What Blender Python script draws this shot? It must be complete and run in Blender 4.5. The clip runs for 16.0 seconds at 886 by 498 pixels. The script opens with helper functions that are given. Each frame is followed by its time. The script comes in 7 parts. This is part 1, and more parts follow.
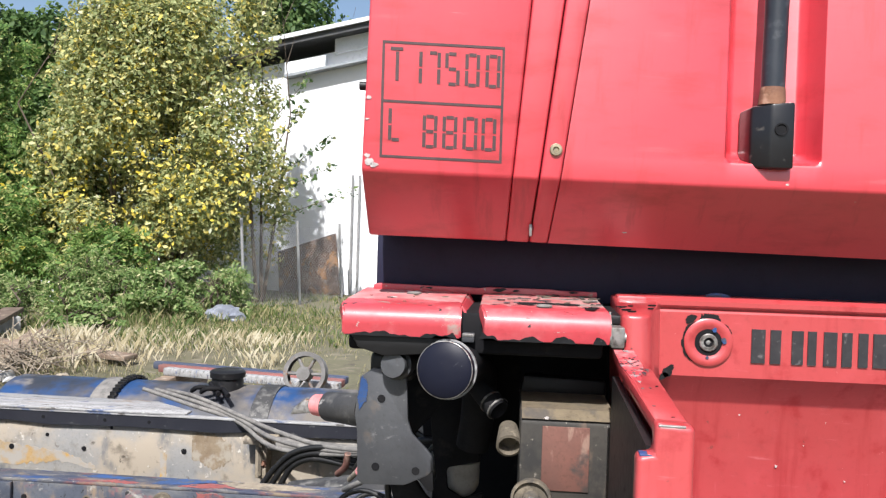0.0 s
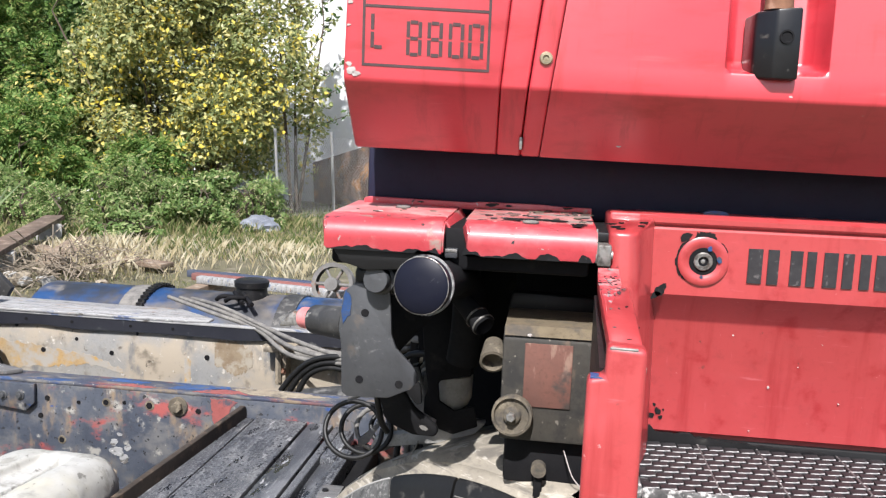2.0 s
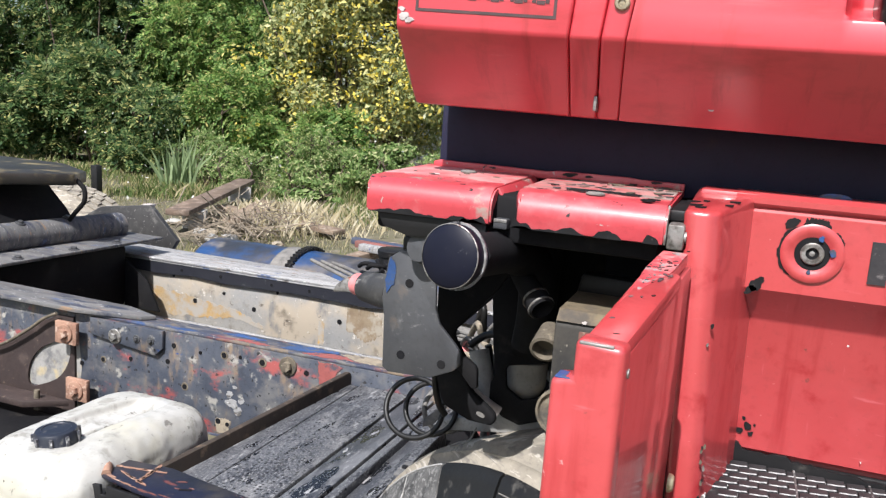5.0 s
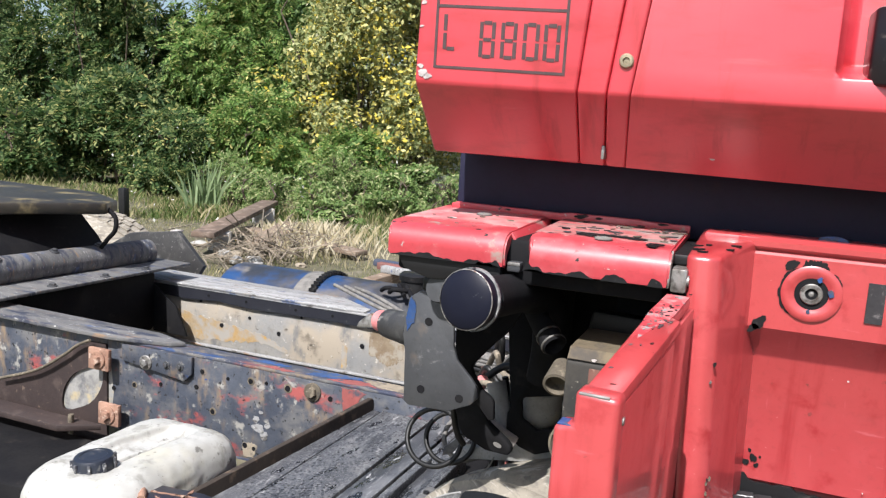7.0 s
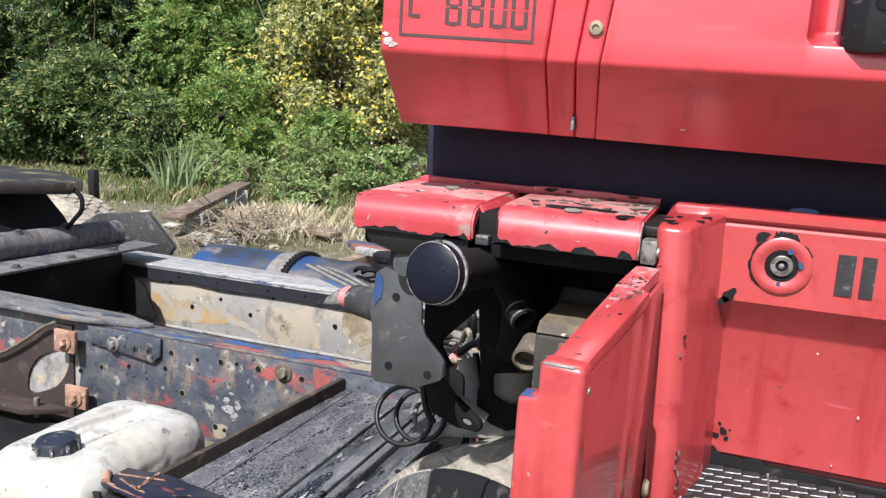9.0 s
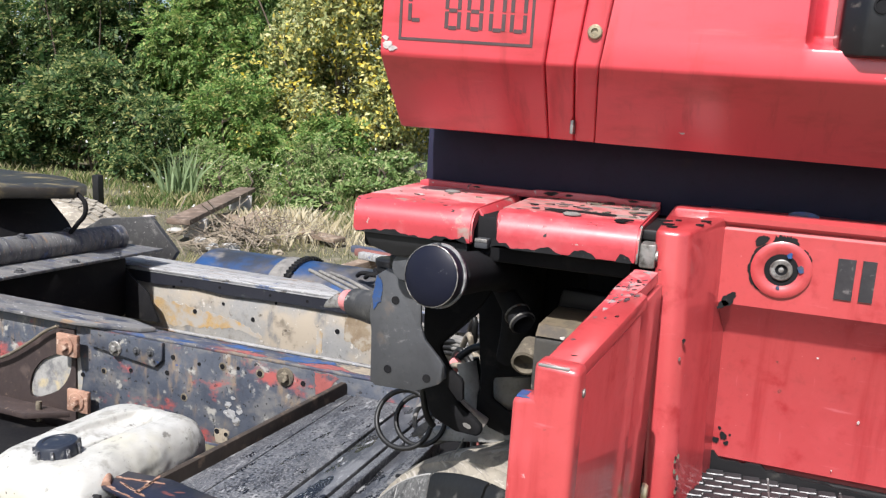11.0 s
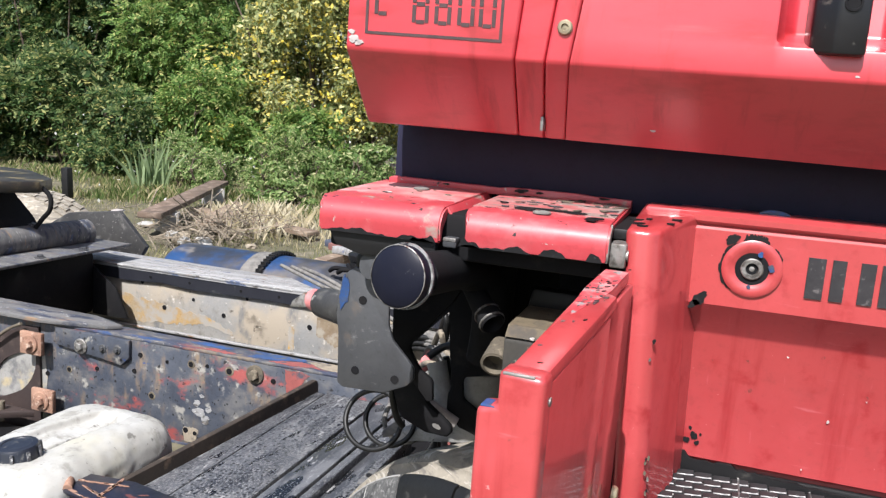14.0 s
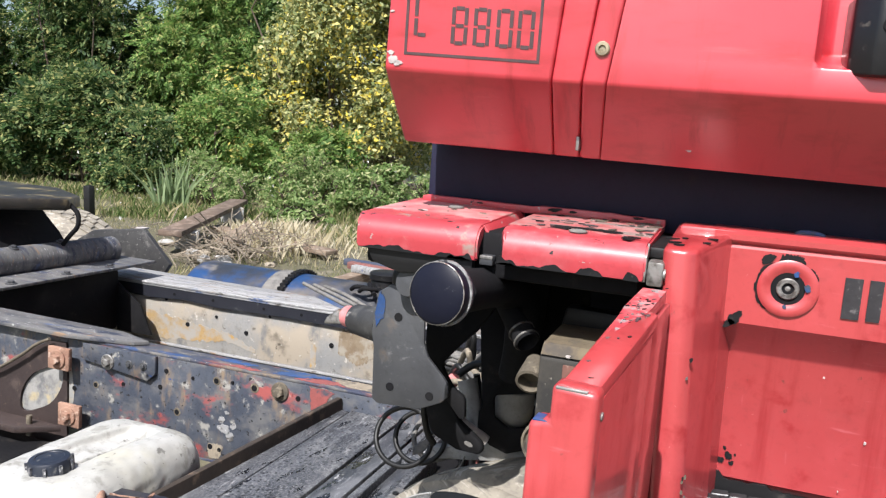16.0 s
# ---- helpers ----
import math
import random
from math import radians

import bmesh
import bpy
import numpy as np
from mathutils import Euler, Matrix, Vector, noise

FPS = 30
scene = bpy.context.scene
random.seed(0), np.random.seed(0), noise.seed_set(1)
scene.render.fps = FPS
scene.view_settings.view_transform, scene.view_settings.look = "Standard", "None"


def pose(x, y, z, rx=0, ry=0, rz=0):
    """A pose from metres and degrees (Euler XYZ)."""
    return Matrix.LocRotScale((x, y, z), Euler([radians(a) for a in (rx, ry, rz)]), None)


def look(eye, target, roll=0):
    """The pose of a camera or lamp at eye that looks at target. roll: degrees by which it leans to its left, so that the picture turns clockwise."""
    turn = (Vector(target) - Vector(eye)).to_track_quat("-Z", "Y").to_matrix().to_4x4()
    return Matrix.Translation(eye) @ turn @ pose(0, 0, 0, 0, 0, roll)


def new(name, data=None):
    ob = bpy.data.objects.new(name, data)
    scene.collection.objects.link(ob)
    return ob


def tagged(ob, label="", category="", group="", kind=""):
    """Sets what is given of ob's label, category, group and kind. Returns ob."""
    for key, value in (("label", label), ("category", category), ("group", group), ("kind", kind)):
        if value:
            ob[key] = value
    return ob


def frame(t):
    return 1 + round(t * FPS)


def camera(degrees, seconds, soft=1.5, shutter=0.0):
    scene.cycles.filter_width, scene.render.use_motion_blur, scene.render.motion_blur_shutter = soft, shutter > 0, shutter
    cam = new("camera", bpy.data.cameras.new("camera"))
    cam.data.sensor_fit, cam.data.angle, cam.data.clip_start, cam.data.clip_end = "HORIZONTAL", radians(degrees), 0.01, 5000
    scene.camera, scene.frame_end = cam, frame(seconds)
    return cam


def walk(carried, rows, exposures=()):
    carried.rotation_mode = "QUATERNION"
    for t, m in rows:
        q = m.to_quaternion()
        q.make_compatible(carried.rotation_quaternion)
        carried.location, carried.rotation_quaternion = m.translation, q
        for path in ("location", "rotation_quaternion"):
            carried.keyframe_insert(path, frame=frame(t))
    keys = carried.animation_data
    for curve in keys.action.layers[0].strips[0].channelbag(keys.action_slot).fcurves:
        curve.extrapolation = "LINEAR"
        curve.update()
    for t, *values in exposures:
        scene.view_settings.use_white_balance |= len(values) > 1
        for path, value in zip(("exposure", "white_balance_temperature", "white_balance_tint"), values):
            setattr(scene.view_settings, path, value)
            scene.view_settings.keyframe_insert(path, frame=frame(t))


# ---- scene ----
# ---- camera ----
cam = camera(57.6, 16.0, soft=1.3)
PATH = [
    (0, (-0.136, -1.188, 1.491), (-0.306, 0.804, 1.459), 1.8),
    (0.5, (-0.112, -1.184, 1.497), (-0.411, 0.791, 1.4), 1.7),
    (1, (-0.1, -1.175, 1.497), (-0.361, 0.804, 1.378), 2.0),
    (1.5, (-0.078, -1.175, 1.501), (-0.336, 0.805, 1.39), 2.3),
    (2, (-0.069, -1.155, 1.494), (-0.321, 0.814, 1.243), 2.3),
    (2.5, (-0.067, -1.095, 1.489), (-0.357, 0.861, 1.192), 0.9),
    (3, (-0.018, -1.039, 1.478), (-0.586, 0.856, 1.186), 3.1),
    (3.5, (0.036, -1.007, 1.487), (-0.489, 0.891, 1.139), 3.7),
    (4, (0.052, -1.01, 1.488), (-0.561, 0.863, 1.146), 3.2),
    (4.5, (0.065, -1.015, 1.468), (-0.547, 0.852, 1.092), 4.1),
    (5, (0.065, -1.016, 1.475), (-0.609, 0.839, 1.151), 4.3),
    (5.2, (0.067, -1.022, 1.484), (-0.639, 0.827, 1.196), 4.1),
    (7.3, (0.088, -1.067, 1.514), (-0.642, 0.774, 1.23), 3.8),
    (7.5, (0.084, -1.062, 1.506), (-0.623, 0.78, 1.178), 3.9),
    (8, (0.089, -1.047, 1.502), (-0.571, 0.809, 1.158), 3.4),
    (8.5, (0.093, -1.043, 1.502), (-0.585, 0.809, 1.171), 3.3),
    (9, (0.091, -1.043, 1.501), (-0.578, 0.813, 1.177), 3.8),
    (9.2, (0.092, -1.045, 1.499), (-0.568, 0.817, 1.184), 4.2),
    (11.5, (0.097, -1.039, 1.498), (-0.585, 0.815, 1.188), 3.8),
    (12, (0.098, -1.029, 1.492), (-0.568, 0.825, 1.152), 3.7),
    (12.5, (0.101, -1.019, 1.494), (-0.532, 0.846, 1.15), 3.7),
    (13, (0.1, -1.017, 1.498), (-0.541, 0.847, 1.163), 3.7),
    (13.5, (0.099, -1.018, 1.496), (-0.533, 0.85, 1.162), 3.8),
    (14, (0.098, -1.02, 1.503), (-0.523, 0.854, 1.18), 4.1),
    (14.5, (0.092, -1.023, 1.498), (-0.539, 0.842, 1.15), 3.9),
    (15, (0.078, -1.025, 1.484), (-0.569, 0.82, 1.065), 4.4),
    (15.5, (0.078, -1.027, 1.503), (-0.527, 0.85, 1.167), 4.5),
    (16, (0.078, -1.038, 1.5), (-0.585, 0.828, 1.223), 4.3),
]
walk(cam, [(t, look(eye, target, roll)) for t, eye, target, roll in PATH], exposures=[(0.0, 0.79), (16.0, 0.79)])

# ---- world and light ----
SUN_FROM = Vector((-0.045, -0.62, 0.78)).normalized()
world = bpy.data.worlds.new("world")
scene.world = world
world.use_nodes = True
wn = world.node_tree.nodes
sky = wn.new("ShaderNodeTexSky")
sky.sky_type = "NISHITA"
sky.sun_disc = False
sky.sun_elevation = math.asin(SUN_FROM.z)
sky.sun_rotation = math.atan2(SUN_FROM.x, SUN_FROM.y)
sky.dust_density = 2.0
wn["Background"].inputs[1].default_value = 0.09
world.node_tree.links.new(sky.outputs[0], wn["Background"].inputs[0])
sun = new("sun", bpy.data.lights.new("sun", "SUN"))
sun.data.energy, sun.data.angle, sun.data.color = 4.8, radians(0.55), (1.0, 0.98, 0.975)
sun.matrix_world = look(SUN_FROM * 30, (0, 0, 0))


# ---- materials ----
def shader(name, c1, c2=None, scale=6.0, rough=0.5, metal=0.0, bump=0.0, bump_scale=80.0, layers=(), coat=0.0, spec=0.5, island=0.0, rough_var=0.1, stretch=(1, 1, 1), grime=0.5, coat_rough=0.12):
    """Principled paint: two tones mixed by noise, then worn layers (colour, scale, threshold, softness, roughness, stretch) on top."""
    m = bpy.data.materials.new(name)
    m.use_nodes = True
    t = m.node_tree
    N, K = t.nodes, t.links.new
    b = N["Principled BSDF"]
    co = N.new("ShaderNodeTexCoord")
    mp = N.new("ShaderNodeMapping")
    mp.inputs["Scale"].default_value = stretch
    K(co.outputs["Object"], mp.inputs["Vector"])

    def tex(s, detail=6.0, seed=0.0, st=None):
        n = N.new("ShaderNodeTexNoise")
        n.noise_dimensions = "4D"
        n.inputs["W"].default_value = seed
        n.inputs["Scale"].default_value, n.inputs["Detail"].default_value, n.inputs["Roughness"].default_value = s, detail, 0.62
        if st:
            q = N.new("ShaderNodeMapping")
            q.inputs["Scale"].default_value = st
            K(co.outputs["Object"], q.inputs["Vector"])
            K(q.outputs[0], n.inputs["Vector"])
        else:
            K(mp.outputs[0], n.inputs["Vector"])
        return n.outputs["Fac"]

    def ramp(src, lo, hi):
        r = N.new("ShaderNodeMapRange")
        r.inputs["From Min"].default_value, r.inputs["From Max"].default_value = lo, hi
        r.interpolation_type = "SMOOTHSTEP"
        K(src, r.inputs["Value"])
        return r.outputs["Result"]

    def mix(f, a, c):
        x = N.new("ShaderNodeMix")
        x.data_type = "RGBA"
        if isinstance(f, float):
            x.inputs[0].default_value = f
        else:
            K(f, x.inputs[0])
        for src, slot in ((a, 6), (c, 7)):
            if isinstance(src, tuple):
                x.inputs[slot].default_value = (*src, 1)
            else:
                K(src, x.inputs[slot])
        return x.outputs[2]

    def mixf(f, a, c):
        x = N.new("ShaderNodeMix")
        K(f, x.inputs[0])
        for src, slot in ((a, 2), (c, 3)):
            if isinstance(src, float):
                x.inputs[slot].default_value = src
            else:
                K(src, x.inputs[slot])
        return x.outputs[0]

    c2 = c2 or tuple(v * 0.75 for v in c1)
    col = mix(ramp(tex(scale), 0.32, 0.68), c1, c2)
    fine = tex(scale * 9, 4.0, 3.0)
    col = mix(ramp(fine, 0.55, 0.95), col, tuple(v * 0.6 for v in c2))
    rg = mixf(fine, rough - rough_var, rough + rough_var)
    met = float(metal)
    if grime:
        # fine specks and larger soiled patches
        for gs, lo, hi, amount, seed in ((140, 0.54, 0.66, 0.55, 31.0), (26, 0.50, 0.72, 0.45, 47.0)):
            f = ramp(tex(gs, 7.0, seed), lo, hi)
            k = N.new("ShaderNodeMath")
            k.operation = "MULTIPLY"
            k.inputs[1].default_value = amount * grime
            K(f, k.inputs[0])
            dark = N.new("ShaderNodeMix")
            dark.data_type, dark.blend_type = "RGBA", "MULTIPLY"
            K(k.outputs[0], dark.inputs[0])
            K(col, dark.inputs[6])
            dark.inputs[7].default_value = (0.42, 0.39, 0.36, 1)
            col = dark.outputs[2]
    for n, (lc, ls, th, soft, lr, *st) in enumerate(layers):
        f = ramp(tex(ls, 8.0, 11.0 + 7 * n, st[0] if st else None), th - 0.04 - soft, th - 0.04 + soft)
        col = mix(f, col, lc)
        rg = mixf(f, rg, float(lr))
    if island:
        g = N.new("ShaderNodeNewGeometry")
        hv = N.new("ShaderNodeHueSaturation")
        r = N.new("ShaderNodeMapRange")
        r.inputs["To Min"].default_value, r.inputs["To Max"].default_value = 1 - island, 1 + island
        K(g.outputs["Random Per Island"], r.inputs["Value"])
        K(r.outputs[0], hv.inputs["Value"])
        K(col, hv.inputs["Color"])
        col = hv.outputs[0]
    K(col, b.inputs["Base Color"])
    K(rg, b.inputs["Roughness"])
    b.inputs["Metallic"].default_value = met
    b.inputs["Specular IOR Level"].default_value = spec
    b.inputs["Coat Weight"].default_value = coat
    b.inputs["Coat Roughness"].default_value = coat_rough
    if bump:
        bp = N.new("ShaderNodeBump")
        bp.inputs["Strength"].default_value, bp.inputs["Distance"].default_value = bump, 0.004
        K(tex(bump_scale, 5.0, 5.0), bp.inputs["Height"])
        K(bp.outputs[0], b.inputs["Normal"])
    return m


def leaf_shader(name, cols, dry=0.0):
    """Leaves: a colour for each leaf from a ramp, light shining through."""
    m = bpy.data.materials.new(name)
    m.use_nodes = True
    t = m.node_tree
    N, K = t.nodes, t.links.new
    b, out = N["Principled BSDF"], N["Material Output"]
    g = N.new("ShaderNodeNewGeometry")
    rp = N.new("ShaderNodeValToRGB")
    el = rp.color_ramp.elements
    while len(el) < len(cols):
        el.new(0.5)
    for e, (p, c) in zip(el, cols):
        e.position, e.color = p, (*c, 1)
    K(g.outputs["Random Per Island"], rp.inputs[0])
    K(rp.outputs[0], b.inputs["Base Color"])
    b.inputs["Roughness"].default_value = 0.6
    b.inputs["Specular IOR Level"].default_value = 0.3
    tr = N.new("ShaderNodeBsdfTranslucent")
    mx = N.new("ShaderNodeMixShader")
    mx.inputs[0].default_value = 0.42
    K(rp.outputs[0], tr.inputs[0])
    K(b.outputs[0], mx.inputs[1])
    K(tr.outputs[0], mx.inputs[2])
    K(mx.outputs[0], out.inputs[0])
    return m


red_cab = shader("red_cab_paint", (0.58, 0.038, 0.059), (0.55, 0.033, 0.051), 1.2, 0.40, coat=0.8, coat_rough=0.30, spec=1.0, grime=0.10, layers=[((0.51, 0.042, 0.058), 3, 0.66, 0.16, 0.48), ((0.62, 0.22, 0.24), 150, 0.755, 0.02, 0.6), ((0.40, 0.014, 0.021), 9, 0.64, 0.12, 0.42, (1, 1, 3)), ((0.53, 0.060, 0.078), 7, 0.71, 0.08, 0.5, (1, 1, 12)), ((0.38, 0.014, 0.021), 8, 0.66, 0.10, 0.44, (5, 1, 0.8)), ((0.60, 0.14, 0.16), 22, 0.735, 0.03, 0.55, (0.5, 1, 6))], bump=0.02, bump_scale=30)
red_panel = shader("red_panel_paint", (0.42, 0.052, 0.056), (0.385, 0.044, 0.048), 4, 0.36, coat=0.6, coat_rough=0.08, spec=0.7, grime=0.25, layers=[((0.46, 0.060, 0.068), 10, 0.67, 0.12, 0.45), ((0.56, 0.24, 0.24), 110, 0.735, 0.02, 0.6), ((0.31, 0.016, 0.021), 22, 0.66, 0.08, 0.45), ((0.20, 0.04, 0.036), 55, 0.72, 0.03, 0.6), ((0.46, 0.085, 0.095), 9, 0.70, 0.05, 0.5, (1.5, 1, 9)), ((0.44, 0.070, 0.080), 12, 0.725, 0.04, 0.5, (9, 1, 1.2)), ((0.30, 0.018, 0.022), 6, 0.66, 0.10, 0.4, (6, 1, 0.5))], bump=0.04, bump_scale=45)
red_worn = shader("red_worn_paint", (0.47, 0.052, 0.066), (0.41, 0.045, 0.056), 9, 0.42, coat=0.2, grime=0.35, layers=[((0.49, 0.13, 0.14), 14, 0.64, 0.14, 0.55), ((0.30, 0.22, 0.19), 26, 0.675, 0.05, 0.75), ((0.012, 0.012, 0.014), 34, 0.685, 0.012, 0.6, (1, 1.8, 1)), ((0.36, 0.35, 0.33), 90, 0.70, 0.015, 0.6)], bump=0.06, bump_scale=50)
cover_dusty = shader("dusty_faded_cover_top", (0.50, 0.105, 0.115), (0.44, 0.085, 0.092), 8, 0.55, grime=0.4, layers=[((0.52, 0.27, 0.265), 12, 0.57, 0.12, 0.7), ((0.34, 0.26, 0.235), 22, 0.63, 0.08, 0.8), ((0.012, 0.012, 0.014), 40, 0.70, 0.012, 0.6)], bump=0.08, bump_scale=60)
cover_scraped = shader("scraped_cover_top", (0.46, 0.105, 0.11), (0.36, 0.09, 0.09), 12, 0.55, grime=0.5, stretch=(1, 2, 1), layers=[((0.40, 0.20, 0.19), 16, 0.56, 0.10, 0.7), ((0.22, 0.18, 0.16), 14, 0.56, 0.06, 0.8, (1, 2.5, 1)), ((0.016, 0.016, 0.018), 22, 0.635, 0.02, 0.6, (1, 2.5, 1)), ((0.40, 0.39, 0.37), 60, 0.66, 0.02, 0.6, (1, 2, 1))], bump=0.15, bump_scale=80)
red_scraped = shader("red_scraped_edge", (0.45, 0.050, 0.064), (0.38, 0.040, 0.052), 12, 0.42, grime=0.4, layers=[((0.50, 0.20, 0.20), 40, 0.60, 0.08, 0.6), ((0.24, 0.24, 0.24), 70, 0.62, 0.02, 0.6, (1.6, 1, 1)), ((0.010, 0.010, 0.012), 60, 0.655, 0.012, 0.6), ((0.42, 0.42, 0.41), 150, 0.68, 0.015, 0.6)], bump=0.10, bump_scale=90)
black_plastic = shader("black_plastic", (0.0075, 0.0075, 0.0085), (0.013, 0.013, 0.014), 10, 0.5, spec=0.35, grime=0.3, layers=[((0.05, 0.047, 0.043), 40, 0.68, 0.06, 0.75)], bump=0.06, bump_scale=120)
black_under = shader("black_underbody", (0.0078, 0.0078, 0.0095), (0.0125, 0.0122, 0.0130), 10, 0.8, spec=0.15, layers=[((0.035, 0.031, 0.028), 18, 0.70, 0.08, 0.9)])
navy_apron = shader("navy_black_rubber_apron", (0.0125, 0.0135, 0.035), (0.0165, 0.0170, 0.038), 3, 0.6, spec=0.25, bump=0.04, bump_scale=60, layers=[((0.03, 0.028, 0.034), 14, 0.72, 0.1, 0.8)])
gloss_dark = shader("dark_navy_cap_face", (0.0060, 0.0072, 0.0165), (0.009, 0.0098, 0.018), 14, 0.45, spec=0.18, grime=0.2, layers=[((0.05, 0.05, 0.055), 90, 0.70, 0.04, 0.6)])
steel_bracket = shader("grey_bracket_paint", (0.046, 0.048, 0.054), (0.058, 0.060, 0.064), 9, 0.42, grime=0.45, layers=[((0.105, 0.105, 0.105), 50, 0.67, 0.07, 0.6, (1, 1, 0.5)), ((0.035, 0.035, 0.038), 14, 0.66, 0.10, 0.5), ((0.12, 0.12, 0.124), 70, 0.70, 0.05, 0.7, (1, 1, 2)), ((0.10, 0.082, 0.068), 20, 0.70, 0.06, 0.8), ((0.20, 0.20, 0.20), 170, 0.745, 0.02, 0.7)], bump=0.10, bump_scale=160)
worn_metal = shader("worn_bare_metal", (0.34, 0.335, 0.325), (0.20, 0.19, 0.175), 40, 0.45, metal=0.6, grime=0.6, layers=[((0.07, 0.062, 0.055), 60, 0.60, 0.1, 0.7), ((0.16, 0.09, 0.06), 45, 0.67, 0.05, 0.85)], bump=0.12, bump_scale=200)
rust = shader("orange_brown_rust", (0.22, 0.105, 0.06), (0.13, 0.06, 0.04), 22, 0.85, layers=[((0.34, 0.20, 0.14), 50, 0.62, 0.08, 0.9)], bump=0.3, bump_scale=180)
rust_pale = shader("pale_orange_rust", (0.34, 0.205, 0.145), (0.24, 0.13, 0.09), 20, 0.85, layers=[((0.15, 0.085, 0.06), 30, 0.63, 0.06, 0.9), ((0.46, 0.34, 0.27), 60, 0.64, 0.06, 0.9)], bump=0.3, bump_scale=150)
chip_black = shader("bare_black_primer", (0.0060, 0.0060, 0.0070), (0.011, 0.011, 0.012), 40, 0.6, spec=0.25, grime=0.3, layers=[((0.05, 0.048, 0.046), 120, 0.69, 0.04, 0.7)])
flange_worn = shader("worn_grey_blue_flange", (0.155, 0.152, 0.15), (0.088, 0.088, 0.09), 10, 0.75, stretch=(0.5, 3, 1), grime=0.7, layers=[((0.035, 0.04, 0.06), 14, 0.60, 0.06, 0.6, (0.6, 2.5, 1)), ((0.06, 0.085, 0.16), 12, 0.66, 0.04, 0.7, (0.6, 2, 1)), ((0.22, 0.15, 0.10), 18, 0.67, 0.05, 0.85), ((0.40, 0.40, 0.395), 60, 0.67, 0.03, 0.8, (0.5, 3, 1))], bump=0.2, bump_scale=120)
blue_paint = shader("blue_paint", (0.022, 0.080, 0.24), (0.016, 0.050, 0.15), 40, 0.5, grime=0.4, layers=[((0.050, 0.055, 0.070), 60, 0.58, 0.08, 0.5)])
rail_web = shader("chipped_chassis_paint", (0.042, 0.050, 0.070), (0.072, 0.082, 0.104), 8, 0.5, grime=0.7, layers=[
    ((0.115, 0.115, 0.118), 10, 0.60, 0.09, 0.75, (1, 1, 1.4)), ((0.20, 0.145, 0.095), 7, 0.625, 0.08, 0.9, (2.2, 1, 0.8)), ((0.28, 0.065, 0.060), 7, 0.645, 0.05, 0.6, (1.0, 1, 1.6)),
    ((0.020, 0.050, 0.16), 18, 0.71, 0.02, 0.5, (1, 1, 2)), ((0.28, 0.27, 0.245), 24, 0.655, 0.05, 0.8), ((0.014, 0.014, 0.016), 60, 0.65, 0.03, 0.6), ((0.40, 0.38, 0.35), 130, 0.735, 0.02, 0.8)], bump=0.2, bump_scale=110)
rail_top = shader("blue_red_chipped_flange", (0.038, 0.046, 0.080), (0.070, 0.074, 0.088), 6, 0.55, stretch=(1, 3, 1), grime=0.6, layers=[((0.17, 0.066, 0.062), 7, 0.62, 0.06, 0.6, (1, 3, 1)), ((0.17, 0.16, 0.145), 9, 0.62, 0.08, 0.85, (1, 3, 1)), ((0.025, 0.060, 0.16), 8, 0.62, 0.05, 0.5, (1, 3, 1)), ((0.18, 0.14, 0.10), 11, 0.65, 0.05, 0.85, (1, 2, 1)), ((0.40, 0.38, 0.34), 70, 0.68, 0.02, 0.8)], bump=0.15, bump_scale=110)
rail_far = shader("dusty_far_chassis_web", (0.235, 0.240, 0.245), (0.30, 0.285, 0.255), 2.2, 0.8, grime=0.6, layers=[((0.36, 0.31, 0.245), 2.0, 0.56, 0.06, 0.85), ((0.13, 0.11, 0.085), 7, 0.65, 0.07, 0.85), ((0.14, 0.145, 0.15), 9, 0.62, 0.07, 0.8, (1, 1, 0.5)), ((0.085, 0.07, 0.055), 24, 0.69, 0.04, 0.85), ((0.50, 0.47, 0.42), 50, 0.68, 0.03, 0.85)], bump=0.15, bump_scale=80)
ochre_stain = shader("ochre_rust_stain", (0.36, 0.235, 0.10), (0.30, 0.235, 0.15), 14, 0.85, grime=0.6, layers=[((0.42, 0.24, 0.04), 20, 0.66, 0.06, 0.85), ((0.30, 0.28, 0.25), 16, 0.53, 0.08, 0.85)])
brown_stain = shader("brown_oil_stain", (0.17, 0.12, 0.075), (0.24, 0.19, 0.13), 12, 0.8, grime=0.6, layers=[((0.30, 0.27, 0.22), 22, 0.58, 0.08, 0.85)])
flange_dust = shader("dusty_grey_flange", (0.34, 0.34, 0.34), (0.22, 0.22, 0.222), 10, 0.8, stretch=(0.4, 3, 1), grime=0.7, layers=[((0.085, 0.08, 0.075), 34, 0.63, 0.04, 0.85, (0.5, 3, 1)), ((0.08, 0.105, 0.18), 16, 0.66, 0.03, 0.7, (0.6, 2, 1)), ((0.24, 0.15, 0.09), 18, 0.67, 0.05, 0.85), ((0.48, 0.48, 0.475), 70, 0.67, 0.03, 0.8, (0.5, 3, 1))], bump=0.2, bump_scale=120)
deck_smooth = shader("wet_black_cover_strip", (0.040, 0.043, 0.052), (0.070, 0.073, 0.082), 7, 0.34, grime=0.7, stretch=(2, 0.6, 1), layers=[((0.14, 0.144, 0.155), 12, 0.58, 0.07, 0.45, (2.2, 0.6, 1)), ((0.010, 0.011, 0.014), 12, 0.60, 0.03, 0.16, (2, 0.7, 1)), ((0.32, 0.32, 0.33), 40, 0.665, 0.03, 0.5, (1.5, 0.4, 1)), ((0.22, 0.22, 0.225), 190, 0.63, 0.04, 0.5)], bump=0.3, bump_scale=60)
